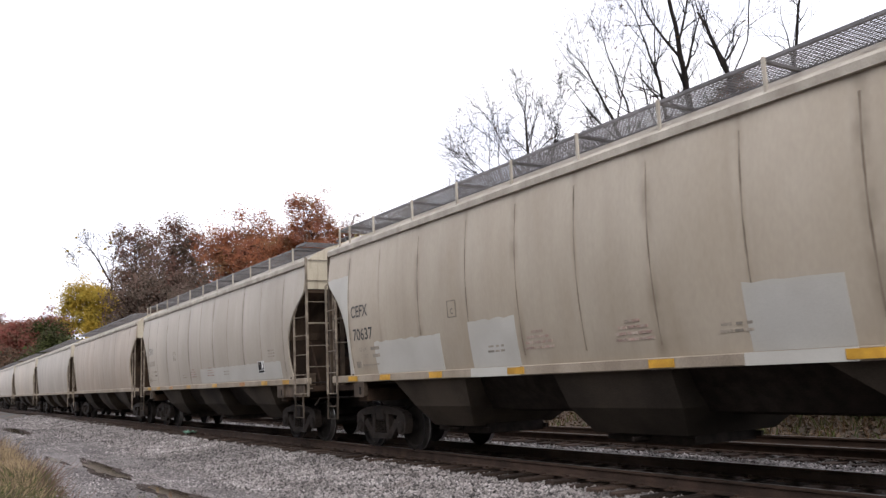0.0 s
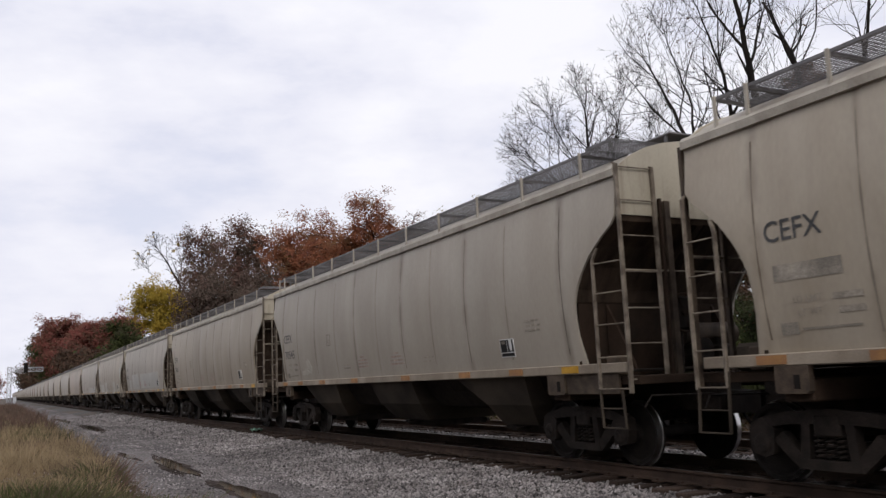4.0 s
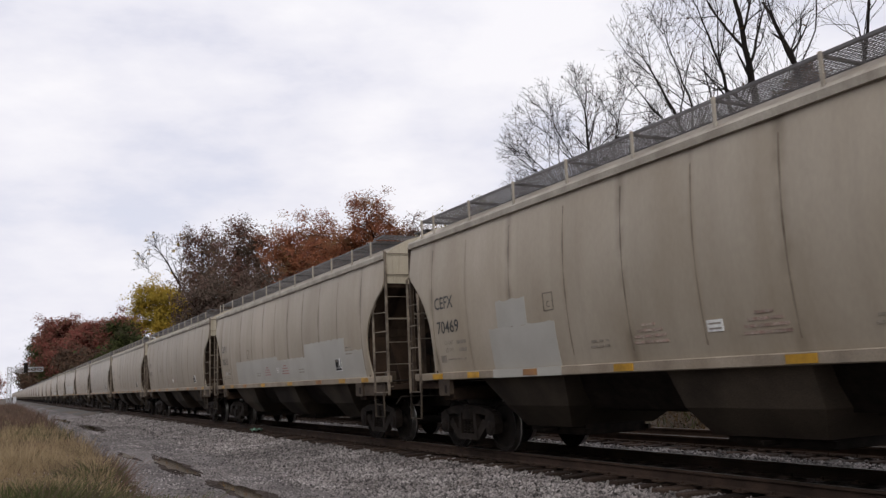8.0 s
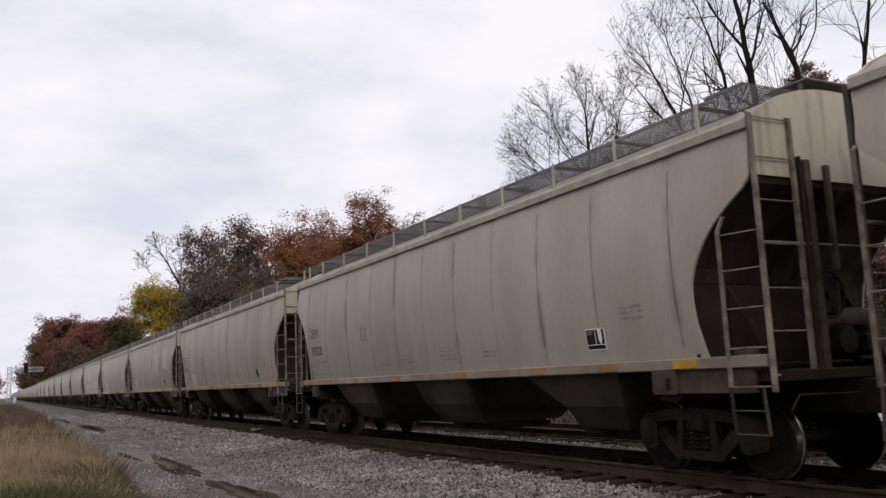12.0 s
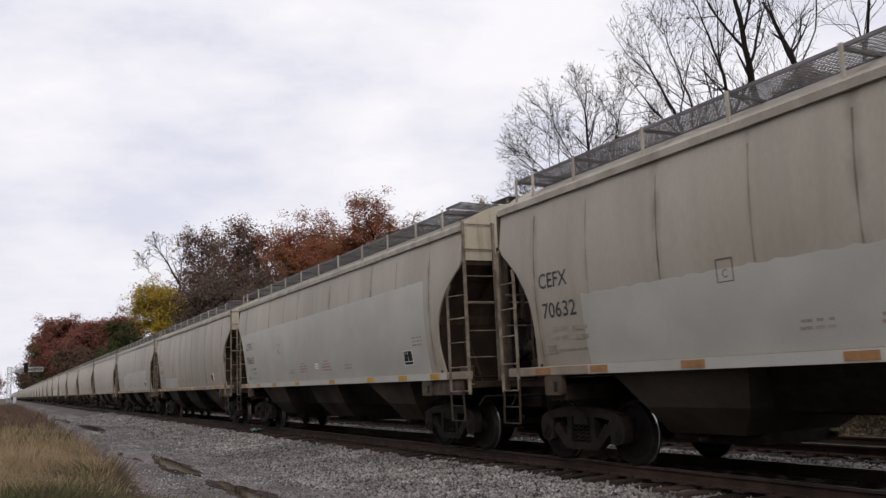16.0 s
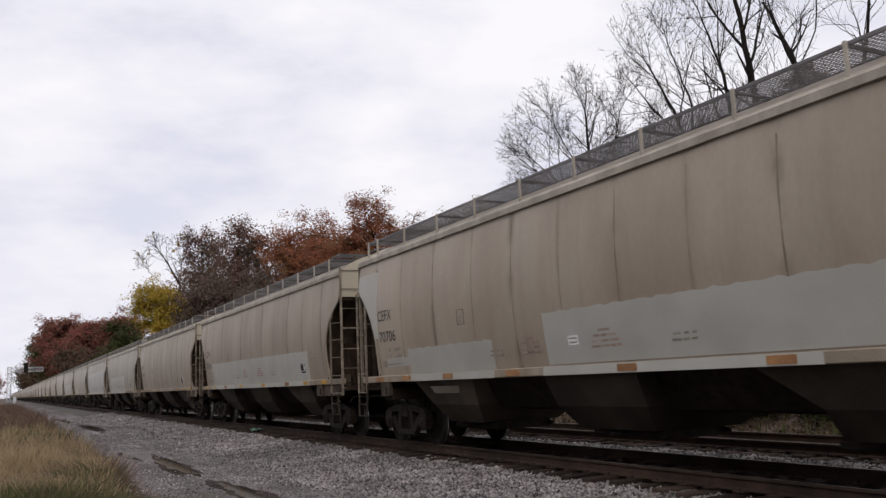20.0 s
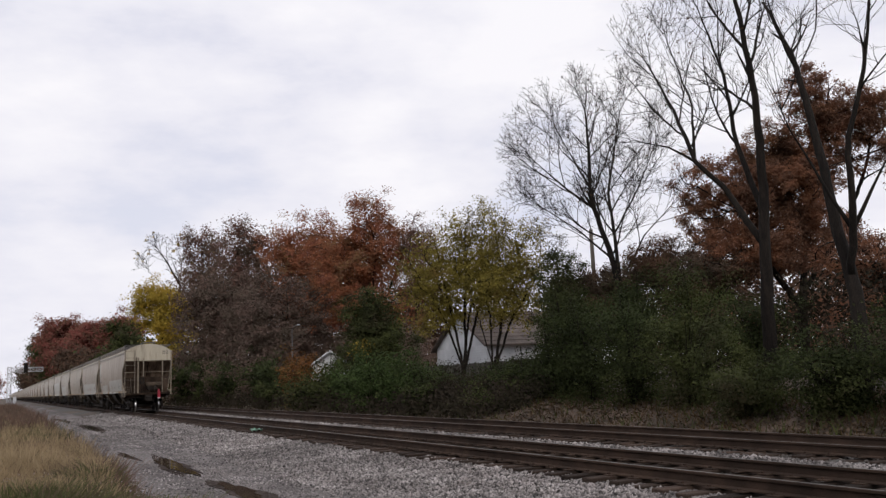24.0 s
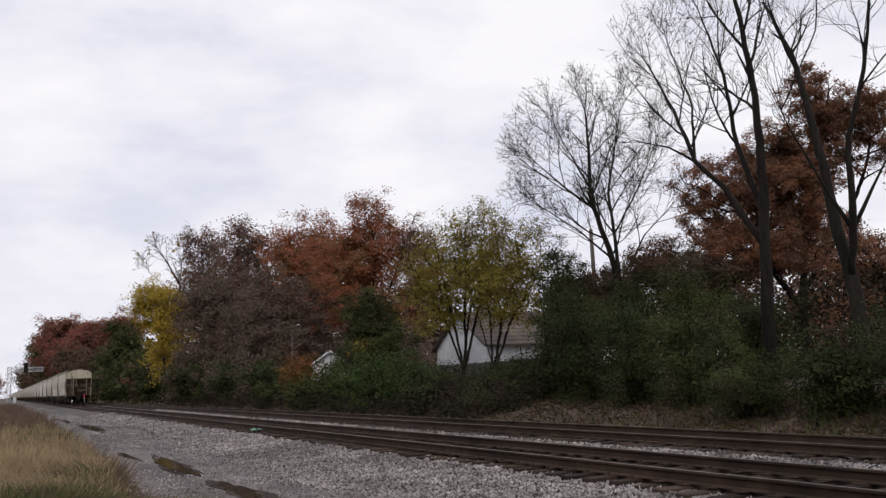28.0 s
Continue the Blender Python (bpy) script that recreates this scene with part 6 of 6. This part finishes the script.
    part("brake_chain", shared("brake_chain", lambda: Shape().tube([(B - 0.12, -0.42, 1.95), (B - 0.14, -0.42, 1.3), (B - 0.3, -0.4, 0.95)], 0.018, 5), GRIME), None, car)
    for sign in (-1, 1):
        part("end_plate", shared("end_plate/%d" % sign, lambda: Shape().box(15.15, B - 0.25, min(sign * 1.50, sign * 1.46), max(sign * 1.50, sign * 1.46), 1.05, 1.334), BRACKET), None, car, "rust-brown plate below the sill's end")
    part("brake_step", shared("brake_step", lambda: grating(B - 0.05, B + 0.14, 0.05, 0.95, 1.42), BRACKET), None, car)
    part("brake_wheel", shared("brake_wheel", lambda: wheel_ring(B - 0.02, -0.42, 2.14, 0.27), BROWN), None, car, "rusty hand brake wheel")
    part("brake_box", shared("brake_box", lambda: Shape().box(B - 0.3, B - 0.04, -0.62, -0.22, 1.9, 2.38, bevel=0.03), GRIME), None, car)
    part("brake_cylinder", shared("brake_cylinder", lambda: Shape().tube([(B - 0.75, 0.15, 1.62), (B - 0.25, 0.15, 1.62)], 0.17, 12), GRIME), None, car)
    part("valve_box", shared("valve_box", lambda: Shape().box(0.25, 0.8, -1.25, -0.75, 1.29, 1.62, bevel=0.04).tube([(0.2, -1.3, 1.4), (0.5, -0.4, 1.45)], 0.03, 6), DUSTY), None, car)
    for i, x in enumerate(TRUCKS):
        truck = part("truck", shared("truck_bolster", lambda: Shape().box(-0.17, 0.17, -1.1, 1.1, 0.55, 0.80, bevel=0.03).box(-0.25, 0.25, -0.25, 0.25, 0.80, 0.95), GRIME), None, car, "grimy two-axle truck", at=(x, 0, 0))
        for sign in (-1, 1):
            part("side_frame", shared("side_frame/%d" % sign, lambda: truck_frame(sign), GRIME), None, truck)
            for q in (-0.14, 0.0, 0.14):
                part("spring", shared("spring", spring_shape, GRIME, True), None, truck, at=(q, sign * 1.01, 0))
        part("brake_beam", shared("brake_beam", lambda: Shape().box(-0.42, -0.34, -0.75, 0.75, 0.33, 0.41).box(0.34, 0.42, -0.75, 0.75, 0.33, 0.41), GRIME), None, truck)
        for q in (-0.89, 0.89):
            ws = part("wheelset", shared("axle", lambda: Shape().tube([(0, -0.98, 0), (0, 0.98, 0)], 0.078, 12), BLACK, True), None, car, "axle with two steel wheels", at=(x + q, 0, WHEEL_R))
            for sign in (-1, 1):
                part("wheel", shared("wheel/%d" % sign, lambda: wheel_shape(sign), [BLACK, TREAD], True), None, ws)
                part("bearing_cap", shared("bearing_cap/%d" % sign, lambda: Shape().tube([(0, sign * 0.9, 0), (0, sign * 1.1, 0), (0, sign * 1.115, 0)], [0.125, 0.12, 0.09], 14).box(-0.07, 0.07, sign * 1.118 - 0.012, sign * 1.118 + 0.012, -0.015, 0.015), GRIME), None, ws)
    return car


def wheel_ring(x, y, z, r):
    s = Shape()
    n = 20
    s.tube([(x, y + r * math.cos(2 * math.pi * k / n), z + r * math.sin(2 * math.pi * k / n)) for k in range(n + 1)], 0.018, 6)
    for k in range(4):
        a = math.pi * k / 2 + 0.4
        s.tube([(x - 0.05, y, z), (x, y + r * math.cos(a), z + r * math.sin(a))], 0.014, 5)
    return s.tube([(x - 0.1, y, z), (x + 0.02, y, z)], 0.05, 8)


def far_car(v):
    """The same car where it is only seen from afar."""
    car = thing("hopper_car", "curved-side covered hopper car in weathered beige paint", "freight car", group="hopper cars of the train")
    body_parts(car, PAINTS[v], v)
    for x in TRUCKS:
        truck = part("truck", shared("far_truck", lambda: truck_frame(-1).box(-0.17, 0.17, -1.0, 1.0, 0.5, 0.8), GRIME), None, car, "grimy two-axle truck", at=(x, 0, 0))
        for q in (-0.89, 0.89):
            part("wheelset", shared("far_wheelset", lambda: Shape().disc(0, 0, -0.83, -0.68, WHEEL_R, 20).disc(0, 0, 0.68, 0.83, WHEEL_R, 20).tube([(0, -0.9, 0), (0, 0.9, 0)], 0.08, 8), BLACK), None, truck, at=(q, 0, WHEEL_R))
    for i, x0 in enumerate((0.0, B)):
        e = 1 if i == 0 else -1
        ladder(car, "far%d" % i, [[(x0, -1.60, 1.10), (x0, -1.60, 3.40)], [(x0 + e * 0.48, -1.60, 0.60), (x0 + e * 0.48, -1.60, 2.92)]], [((x0, -1.60, z), (x0 + e * 0.48, -1.60, z)) for z in (1.12, 2.0, 2.86)], "side ladder of pale painted bars")
    return car


def mark_car(car, number, patches, tape, plain_sill, label_plate, fresh, dx=0.0, dz=0.0, px=0.0):
    """Lettering, stencils, repainted patches and tape of one car's near side."""
    for x0, x1, z0, z1, slant, *pale in patches:
        part("paint_patch", on_side(x0, x1, z0, z1, 0.0045, step=0.12, slant=slant, ragged=0.02), PALEPATCH if pale else PATCH, car, "faded pale repainted patch" if pale else "pale grey repainted patch", smooth=True)
    for x0, x1 in plain_sill:
        part("sill_patch", Shape().box(x0, x1, -1.552, -1.50, 1.337, 1.473), PATCH, car, "freshly repainted stretch of sill")
    part("reporting_mark", lay_on_side(text_shape("CEFX", 0.235, 0.75), 1.18 + dx, 2.66 + dz, 0.0066), INK, car, "black stencilled letters")
    if number:
        part("car_number", lay_on_side(text_shape(number, 0.235, 0.86), 1.22 + dx, 2.20 + dz, 0.0066), INK, car, "black stencilled number")
    else:
        part("car_number", on_side(1.24, 2.10, 2.23, 2.41, 0.0062), FADED, car, "worn stencilled number")
    for word, wide, x, z in (("LD", 0.11, 1.45, 1.985), ("LMT", 0.20, 1.61, 1.985), ("LT", 0.10, 1.48, 1.845), ("WT", 0.15, 1.63, 1.845)):
        part("stencil", lay_on_side(text_shape(word, 0.075, wide), x, z + dz, 0.0062), FADED, car)
    for x0, x1, z0, z1 in ((1.93, 2.28, 1.985, 2.05), (1.98, 2.28, 1.845, 1.91), (1.22, 1.45, 1.66, 1.79), (1.5, 2.2, 1.70, 1.725)):
        part("stencil_bar", on_side(x0, x1, z0 + dz, z1 + dz, 0.0062), FADED, car)
    for x0, z, rows in ((5.9, 1.70, 2), (10.4, 1.70, 2), (14.2 + 0.4 * px, 2.04, 3)):
        for q in range(rows):
            for s, e in ((0.0, 0.17), (0.2, 0.31), (0.34, 0.44)):
                part("stencil_bar", on_side(x0 + s + 0.03 * (q % 2), x0 + e, z + 0.075 * q, z + 0.075 * q + 0.032, 0.0062, step=0.2), FADED, car)
    for x0, rows in ((6.85, 4), (8.75, 4)):
        for q in range(rows):
            half = (0.33, 0.31, 0.25, 0.13)[q]
            for s, e in ((-1.0, -0.42), (-0.34, 0.2), (0.28, 1.0)) if q < 3 else ((-1.0, 1.0),):
                part("stencil_bar", on_side(x0 + 0.33 + s * half, x0 + 0.33 + e * half, 1.70 + 0.075 * q, 1.735 + 0.075 * q, 0.0062, step=0.2), REDFRESH if fresh else REDINK, car)
    part("plate_mark", frame_on_side(4.87, 5.13, 2.32, 2.60, 0.013), PLATEINK, car, "small stencilled square")
    part("plate_letter", lay_on_side(text_shape("C", 0.10, 0.08), 4.96, 2.37, 0.0062), PLATEINK, car)
    if label_plate:
        plate = part("label_plate", on_side(8.2, 8.46, 1.77, 1.91, 0.0066), WHITE, car, "small white label")
        for z in (1.795, 1.855):
            part("label_line", on_side(8.23, 8.43, z, z + 0.02, 0.0085), FADED, plate)
    lab = part("inspection_panel", on_side(13.36 + px, 13.78 + px, 1.665, 1.965, 0.008), WHITE, car, "black stencilled panel in a thin white frame")
    for x0, x1, z0, z1 in ((13.374, 13.565, 1.745, 1.952), (13.58, 13.768, 1.745, 1.952), (13.374, 13.768, 1.678, 1.732)):
        part("panel_field", on_side(x0 + px, x1 + px, z0, z1, 0.010), PANELINK, lab)
    for z in (1.885, 1.915):
        part("panel_line", on_side(13.405 + px, 13.52 + px, z, z + 0.016, 0.012), FADED, lab)
    for q, x in enumerate((0.85, 2.25, 4.1, 6.4, 9.3, 11.87, 13.62, 15.12)):
        m = AMBER if q == (6 if tape == 1 else 7) or tape == 0 or ((q + tape) % 3 and tape != 2) else RUSTTAPE
        part("reflector", shared("reflector/%s" % m.name, lambda: Shape().box(0, 0.40, -1.560, -1.54, 1.355, 1.455), m), None, car, "amber reflective tape" if m is AMBER else "weathered orange reflective tape", at=(x, 0, 0))


def frame_on_side(x0, x1, z0, z1, w=0.018):
    s = Shape()
    for a, b, c, d in ((x0, x1, z0, z0 + w), (x0, x1, z1 - w, z1), (x0, x0 + w, z0 + w, z1 - w), (x1 - w, x1, z0 + w, z1 - w)):
        q = on_side(a, b, c, d, 0.0062)
        s.add(q.v, q.f)
    return s


# number, paint, tape, repainted patches (from, to, bottom, top, slant), repainted stretches of sill
ROSTER = {
    -1: ("", 1, 1, [(8.0, 15.0, 1.5, 1.92, 0.0)], []),
    0: ("70637", 0, 0, [(None, 1.02, 1.5, 3.5, 0.0), (2.1, 4.55, 1.48, 2.08, 0.0), (5.42, 6.68, 1.48, 2.21, 0.0), (10.78, 11.97, 1.48, 2.21, -0.03), (15.0, 15.55, 2.35, 3.1, 0.12)], [(5.4, 6.7), (10.7, 12.0)]),
    1: ("70661", 1, 1, [(2.15, 3.18, 1.56, 2.12, 0.0), (3.8, 6.59, 1.57, 2.45, 0.0), (7.38, 13.9, 1.57, 2.41, 0.0)], []),
    2: ("70667", 0, 2, [], []),
    3: ("70545", 1, 2, [], []),
    4: ("", 0, 2, [], []),
    5: ("70471", 0, 2, [], []),
    6: ("70515", 0, 1, [(3.3, 8.35, 1.48, 2.24, 0.0), (8.35, 11.05, 1.48, 2.12, 0.0), (11.05, 14.15, 1.48, 2.45, 0.0), (14.15, 15.28, 1.48, 2.12, 0.0), (1.5, 2.2, 1.83, 1.93, 0.0)], []),
    7: ("70469", 0, 1, [(3.15, 5.1, 1.48, 2.16, 0.0), (3.45, 4.35, 2.16, 2.6, 0.0)], [(3.15, 5.15)]),
    8: ("70669", 0, 0, [(2.69, 3.65, 1.56, 2.18, 0.0), (10.54, 11.68, 2.26, 3.32, 0.0, 1), (13.2, 14.5, 2.49, 3.5, 0.0, 1)], []),
    9: ("70410", 0, 2, [(2.7, 3.57, 1.58, 2.01, 0.0)], []),
    10: ("70528", 1, 2, [], []),
    11: ("70696", 1, 1, [(4.03, 5.52, 1.58, 2.47, 0.0), (5.52, 14.0, 1.5, 2.6, 0.0)], []),
    12: ("", 1, 1, [(2.6, 6.0, 1.5, 1.95, 0.0)], []),
    13: ("70663", 1, 0, [(None, 15.06, 1.48, 3.12, 0.012)], [(0.9, 15.8)]),
    14: ("70632", 1, 2, [(2.22, 10.6, 1.48, 2.48, 0.0)], [(2.2, 10.6)]),
    15: ("70439", 0, 2, [(0.62, 1.5, 2.9, 3.74, 0.0, 1)], []),
    16: ("70716", 2, 1, [(2.1, 14.1, 1.48, 2.32, -0.004)], [(1.9, 14.1)]),
    17: ("70706", 2, 2, [(None, 1.12, 2.3, 3.8, 0.0), (1.48, 2.6, 1.66, 1.84, 0.0), (2.6, 6.0, 1.48, 1.99, 0.0), (7.62, 15.2, 1.5, 2.29, 0.0)], [(2.4, 6.0), (7.5, 12.6)]),
}
# how far the lettering of a car stands off its usual place
NUDGE = {0: (0.0, -0.05), 3: (0.02, -0.09), 8: (0.0, -0.08), 9: (0.0, -0.08), 10: (0.0, -0.09), 11: (0.0, -0.095), 13: (0.0, -0.08), 16: (0.0, -0.05)}
PANEL_X = {8: -0.1, 13: 0.57}
WIDE_POSTS = (0.6, 1.13, 2.57, 4.09, 5.6, 7.12, 8.62, 10.13, 11.75, 13.25, 14.7, 15.89)
templates, cars = {}, {}
for k, (number, v, tape, patches, sills) in ROSTER.items():
    kind = (v, k == 17)
    if kind not in templates:
        templates[kind] = cars[k] = hopper_car(*kind)
    else:
        cars[k] = copy_thing(templates[kind], Matrix.Identity(4))
for k, (number, v, tape, patches, sills) in ROSTER.items():
    mark_car(cars[k], number, patches, tape, sills, k in (5, 6, 7, 13, 17), k in (1, 6, 11, 13, 16), *NUDGE.get(k, (0.0, 0.0)), PANEL_X.get(k, 0.03))
    for x in WIDE_POSTS if k in (6, 7, 13, 16, 17) else POSTS:
        post = part("walkway_post", shared("walkway_post", lambda: Shape().box(-0.02, 0.02, -1.56, -1.53, 4.16, 4.55), TRIM), None, cars[k], at=(x, 0, 0))
        part("bracket_arm", shared("bracket_arm", lambda: Shape().box(-0.015, 0.015, -1.529, -0.8, 4.485, 4.525), GRATE), None, post)
far_template = {}
for k in range(-2, -39, -1):
    v = (0, 1, 2, 1)[k % 4]
    if v not in far_template:
        far_template[v] = cars[k] = far_car(v)
    else:
        cars[k] = copy_thing(far_template[v], Matrix.Identity(4))
def blotch(x, z, rx, rz, seed):
    """A round smear of paint on the near side."""
    r = random.Random(seed)
    ring = []
    for k in range(22):
        a, q = 2 * math.pi * k / 22, r.uniform(0.75, 1.15)
        ring.append((x + rx * q * math.cos(a), z + rz * q * math.sin(a)))
    v = [(x, side_y(x, z) - 0.007, z)] + [(a, side_y(a, b) - 0.007, b) for a, b in ring] + [(a, side_y(a, b) + 0.01, b) for a, b in ring]
    f = [(0, 1 + k, 1 + (k + 1) % 22) for k in range(22)] + [(1 + k, 23 + k, 23 + (k + 1) % 22, 1 + (k + 1) % 22) for k in range(22)]
    return Shape().add(v, f)


for x, z, rx, rz in ((3.22, 1.92, 0.15, 0.13), (3.36, 1.78, 0.13, 0.12), (3.0, 1.72, 0.22, 0.09), (2.75, 1.68, 0.16, 0.06)):
    part("paint_smear", blotch(x, z, rx, rz, int(x * 100)), PALEPATCH, cars[3], "faded pale smear of paint")
part("hopper_patch", Shape().loft([[(3.3, -1.321 - q, 1.08), (4.3, -1.321 - q, 1.08), (4.4, -1.392 - q, 1.22), (3.2, -1.392 - q, 1.22)] for q in (0.0, -0.04)]), SEAMFAINT, cars[17], "pale repainted hopper sheet")
last = cars[17]
tagged(last, "last hopper car, weathered beige, with a red end marker")
for words, wide, z in (("CEFX", 0.36, 4.06), ("70706", 0.42, 3.93)):
    shape = text_shape(words, 0.10, wide)
    shape.v = [(B + 0.026, 0.92 + px, pz + z) for px, py, pz in shape.v]
    part("end_lettering", shape, INK, last)
marker = part("end_marker", Shape().box(B + 0.10, B + 0.25, 0.60, 0.77, 0.92, 1.44, bevel=0.03), REDMARK, last, "red end-of-train marker")
part("marker_lens", Shape().tube([(B + 0.17, 0.685, 1.44), (B + 0.17, 0.685, 1.52)], 0.05, 10), REDMARK, marker)
part("marker_base", Shape().box(B + 0.09, B + 0.26, 0.595, 0.775, 0.88, 0.92, bevel=0.01), WHITE, marker)
part("marker_bracket", Shape().box(B - 0.02, B + 0.1, 0.64, 0.74, 1.18, 1.24), GRIME, last)


# ---- tracks ----
def rail_shape(x0, x1):
    prof = [(-0.070, -0.172), (0.070, -0.172), (0.070, -0.158), (0.012, -0.140), (0.009, -0.045), (0.036, -0.034), (0.037, -0.008), (0.026, 0.0), (-0.026, 0.0), (-0.037, -0.008), (-0.036, -0.034), (-0.009, -0.045), (-0.012, -0.140), (-0.070, -0.158)]
    s = Shape()
    n = len(prof)
    s.v = [(x, y, z) for x in (x0, x1) for y, z in prof]
    for i in range(n):
        s.f.append((i, (i + 1) % n, (i + 1) % n + n, i + n))
        s.s.append(1 if i == 7 else 0)
    s.f += [tuple(range(n)), tuple(range(n, 2 * n))]
    s.s += [0, 0]
    return s


TIE_STEP = 0.515
rail_mesh = mesh_of("rail", rail_shape(-1800, 420), [RAILSIDE, RAILTOP])
tie_mesh = [mesh_of("tie", Shape().box(-0.113 + d, 0.113 + d * 0.5, -1.29 + 0.04 * d, 1.30, -0.355, -0.176, bevel=0.012), TIEWOOD) for d in (0.0, 0.012, -0.01, 0.006)]
rt = random.Random(9)
for name, ty, near, far in (("near", TRACK_1, 5.0, 82.0), ("far", TRACK_2, 2.0, 78.0)):
    track = thing("railway_track", "railway track of rusty rails on dark wooden ties in ballast", "railway track", (0, ty, 0), "railway tracks", "structure")
    for e in (-1, 1):
        part("rail", rail_mesh, None, track, "rusty steel rail with a worn bright top", at=(0, e * 0.755, 0))
    n = int((far + near) / TIE_STEP)
    gear = Shape()
    for i in range(n):
        x = near - i * TIE_STEP + rt.uniform(-0.03, 0.03)
        part("tie", tie_mesh[rt.randrange(4)], None, track, at=pose(x, rt.uniform(-0.09, 0.13), rt.uniform(-0.03, 0.002), 0, 0, rt.uniform(-2.0, 2.0)))
        for e in (-1, 1):
            gear.box(x - 0.09, x + 0.09, e * 0.755 - 0.17, e * 0.755 + 0.17, -0.178, -0.163)
            for q in (-0.11, 0.11):
                gear.box(x - 0.05, x - 0.02, e * 0.755 + q - 0.02, e * 0.755 + q + 0.02, -0.165, -0.135)
    part("tie_plates", gear, RAILSIDE, track)["kind"] = "stuff"
    rest = Shape()
    for x in list(np.arange(-near - far, -420, -TIE_STEP * 1.0)) + list(np.arange(near + 1, 40, TIE_STEP)):
        if x < -far or x > near + 0.6:
            rest.box(x - 0.113, x + 0.113, -1.3, 1.3, -0.355, -0.178)
    part("far_ties", rest, TIEWOOD, track)["kind"] = "stuff"


# ---- what moves ----
TRAVEL_T = [0, 1, 2, 3, 5.5, 8, 9, 11, 12, 13, 15, 17, 19, 20.2, 21, 21.5, 23.5, 25, 28]
TRAVEL_D = [-16.75, -17.45, -18.13, -18.78, -20.02, -20.93, -21.26, -21.85, -22.09, -22.23, -22.46, -22.57, -22.58, -22.55, -22.46, -22.38, -22.38, -22.36, -22.6]


def travel(t):
    """Where the leading end of the car that is passing at the start stands at t seconds."""
    return float(np.interp(t, TRAVEL_T, TRAVEL_D)) - 15.1 * t


def motions():
    times = [0.5 * i for i in range(57)]
    for k, car in cars.items():
        walk(car, [(t, pose(travel(t) + CAR_PITCH * k, TRACK_1, 0)) for t in times])
    ticks = [i / FPS for i in range(28 * FPS + 1)]
    turns = [math.degrees((travel(t) - travel(0)) / WHEEL_R) % 360 for t in ticks]
    for k in ROSTER:
        for ws in [c for c in cars[k].children if c.name.startswith("wheelset")]:
            x = ws.location.x
            walk(ws, [(t, pose(x, 0, WHEEL_R, 0, a, 0)) for t, a in zip(ticks, turns)])


motions()
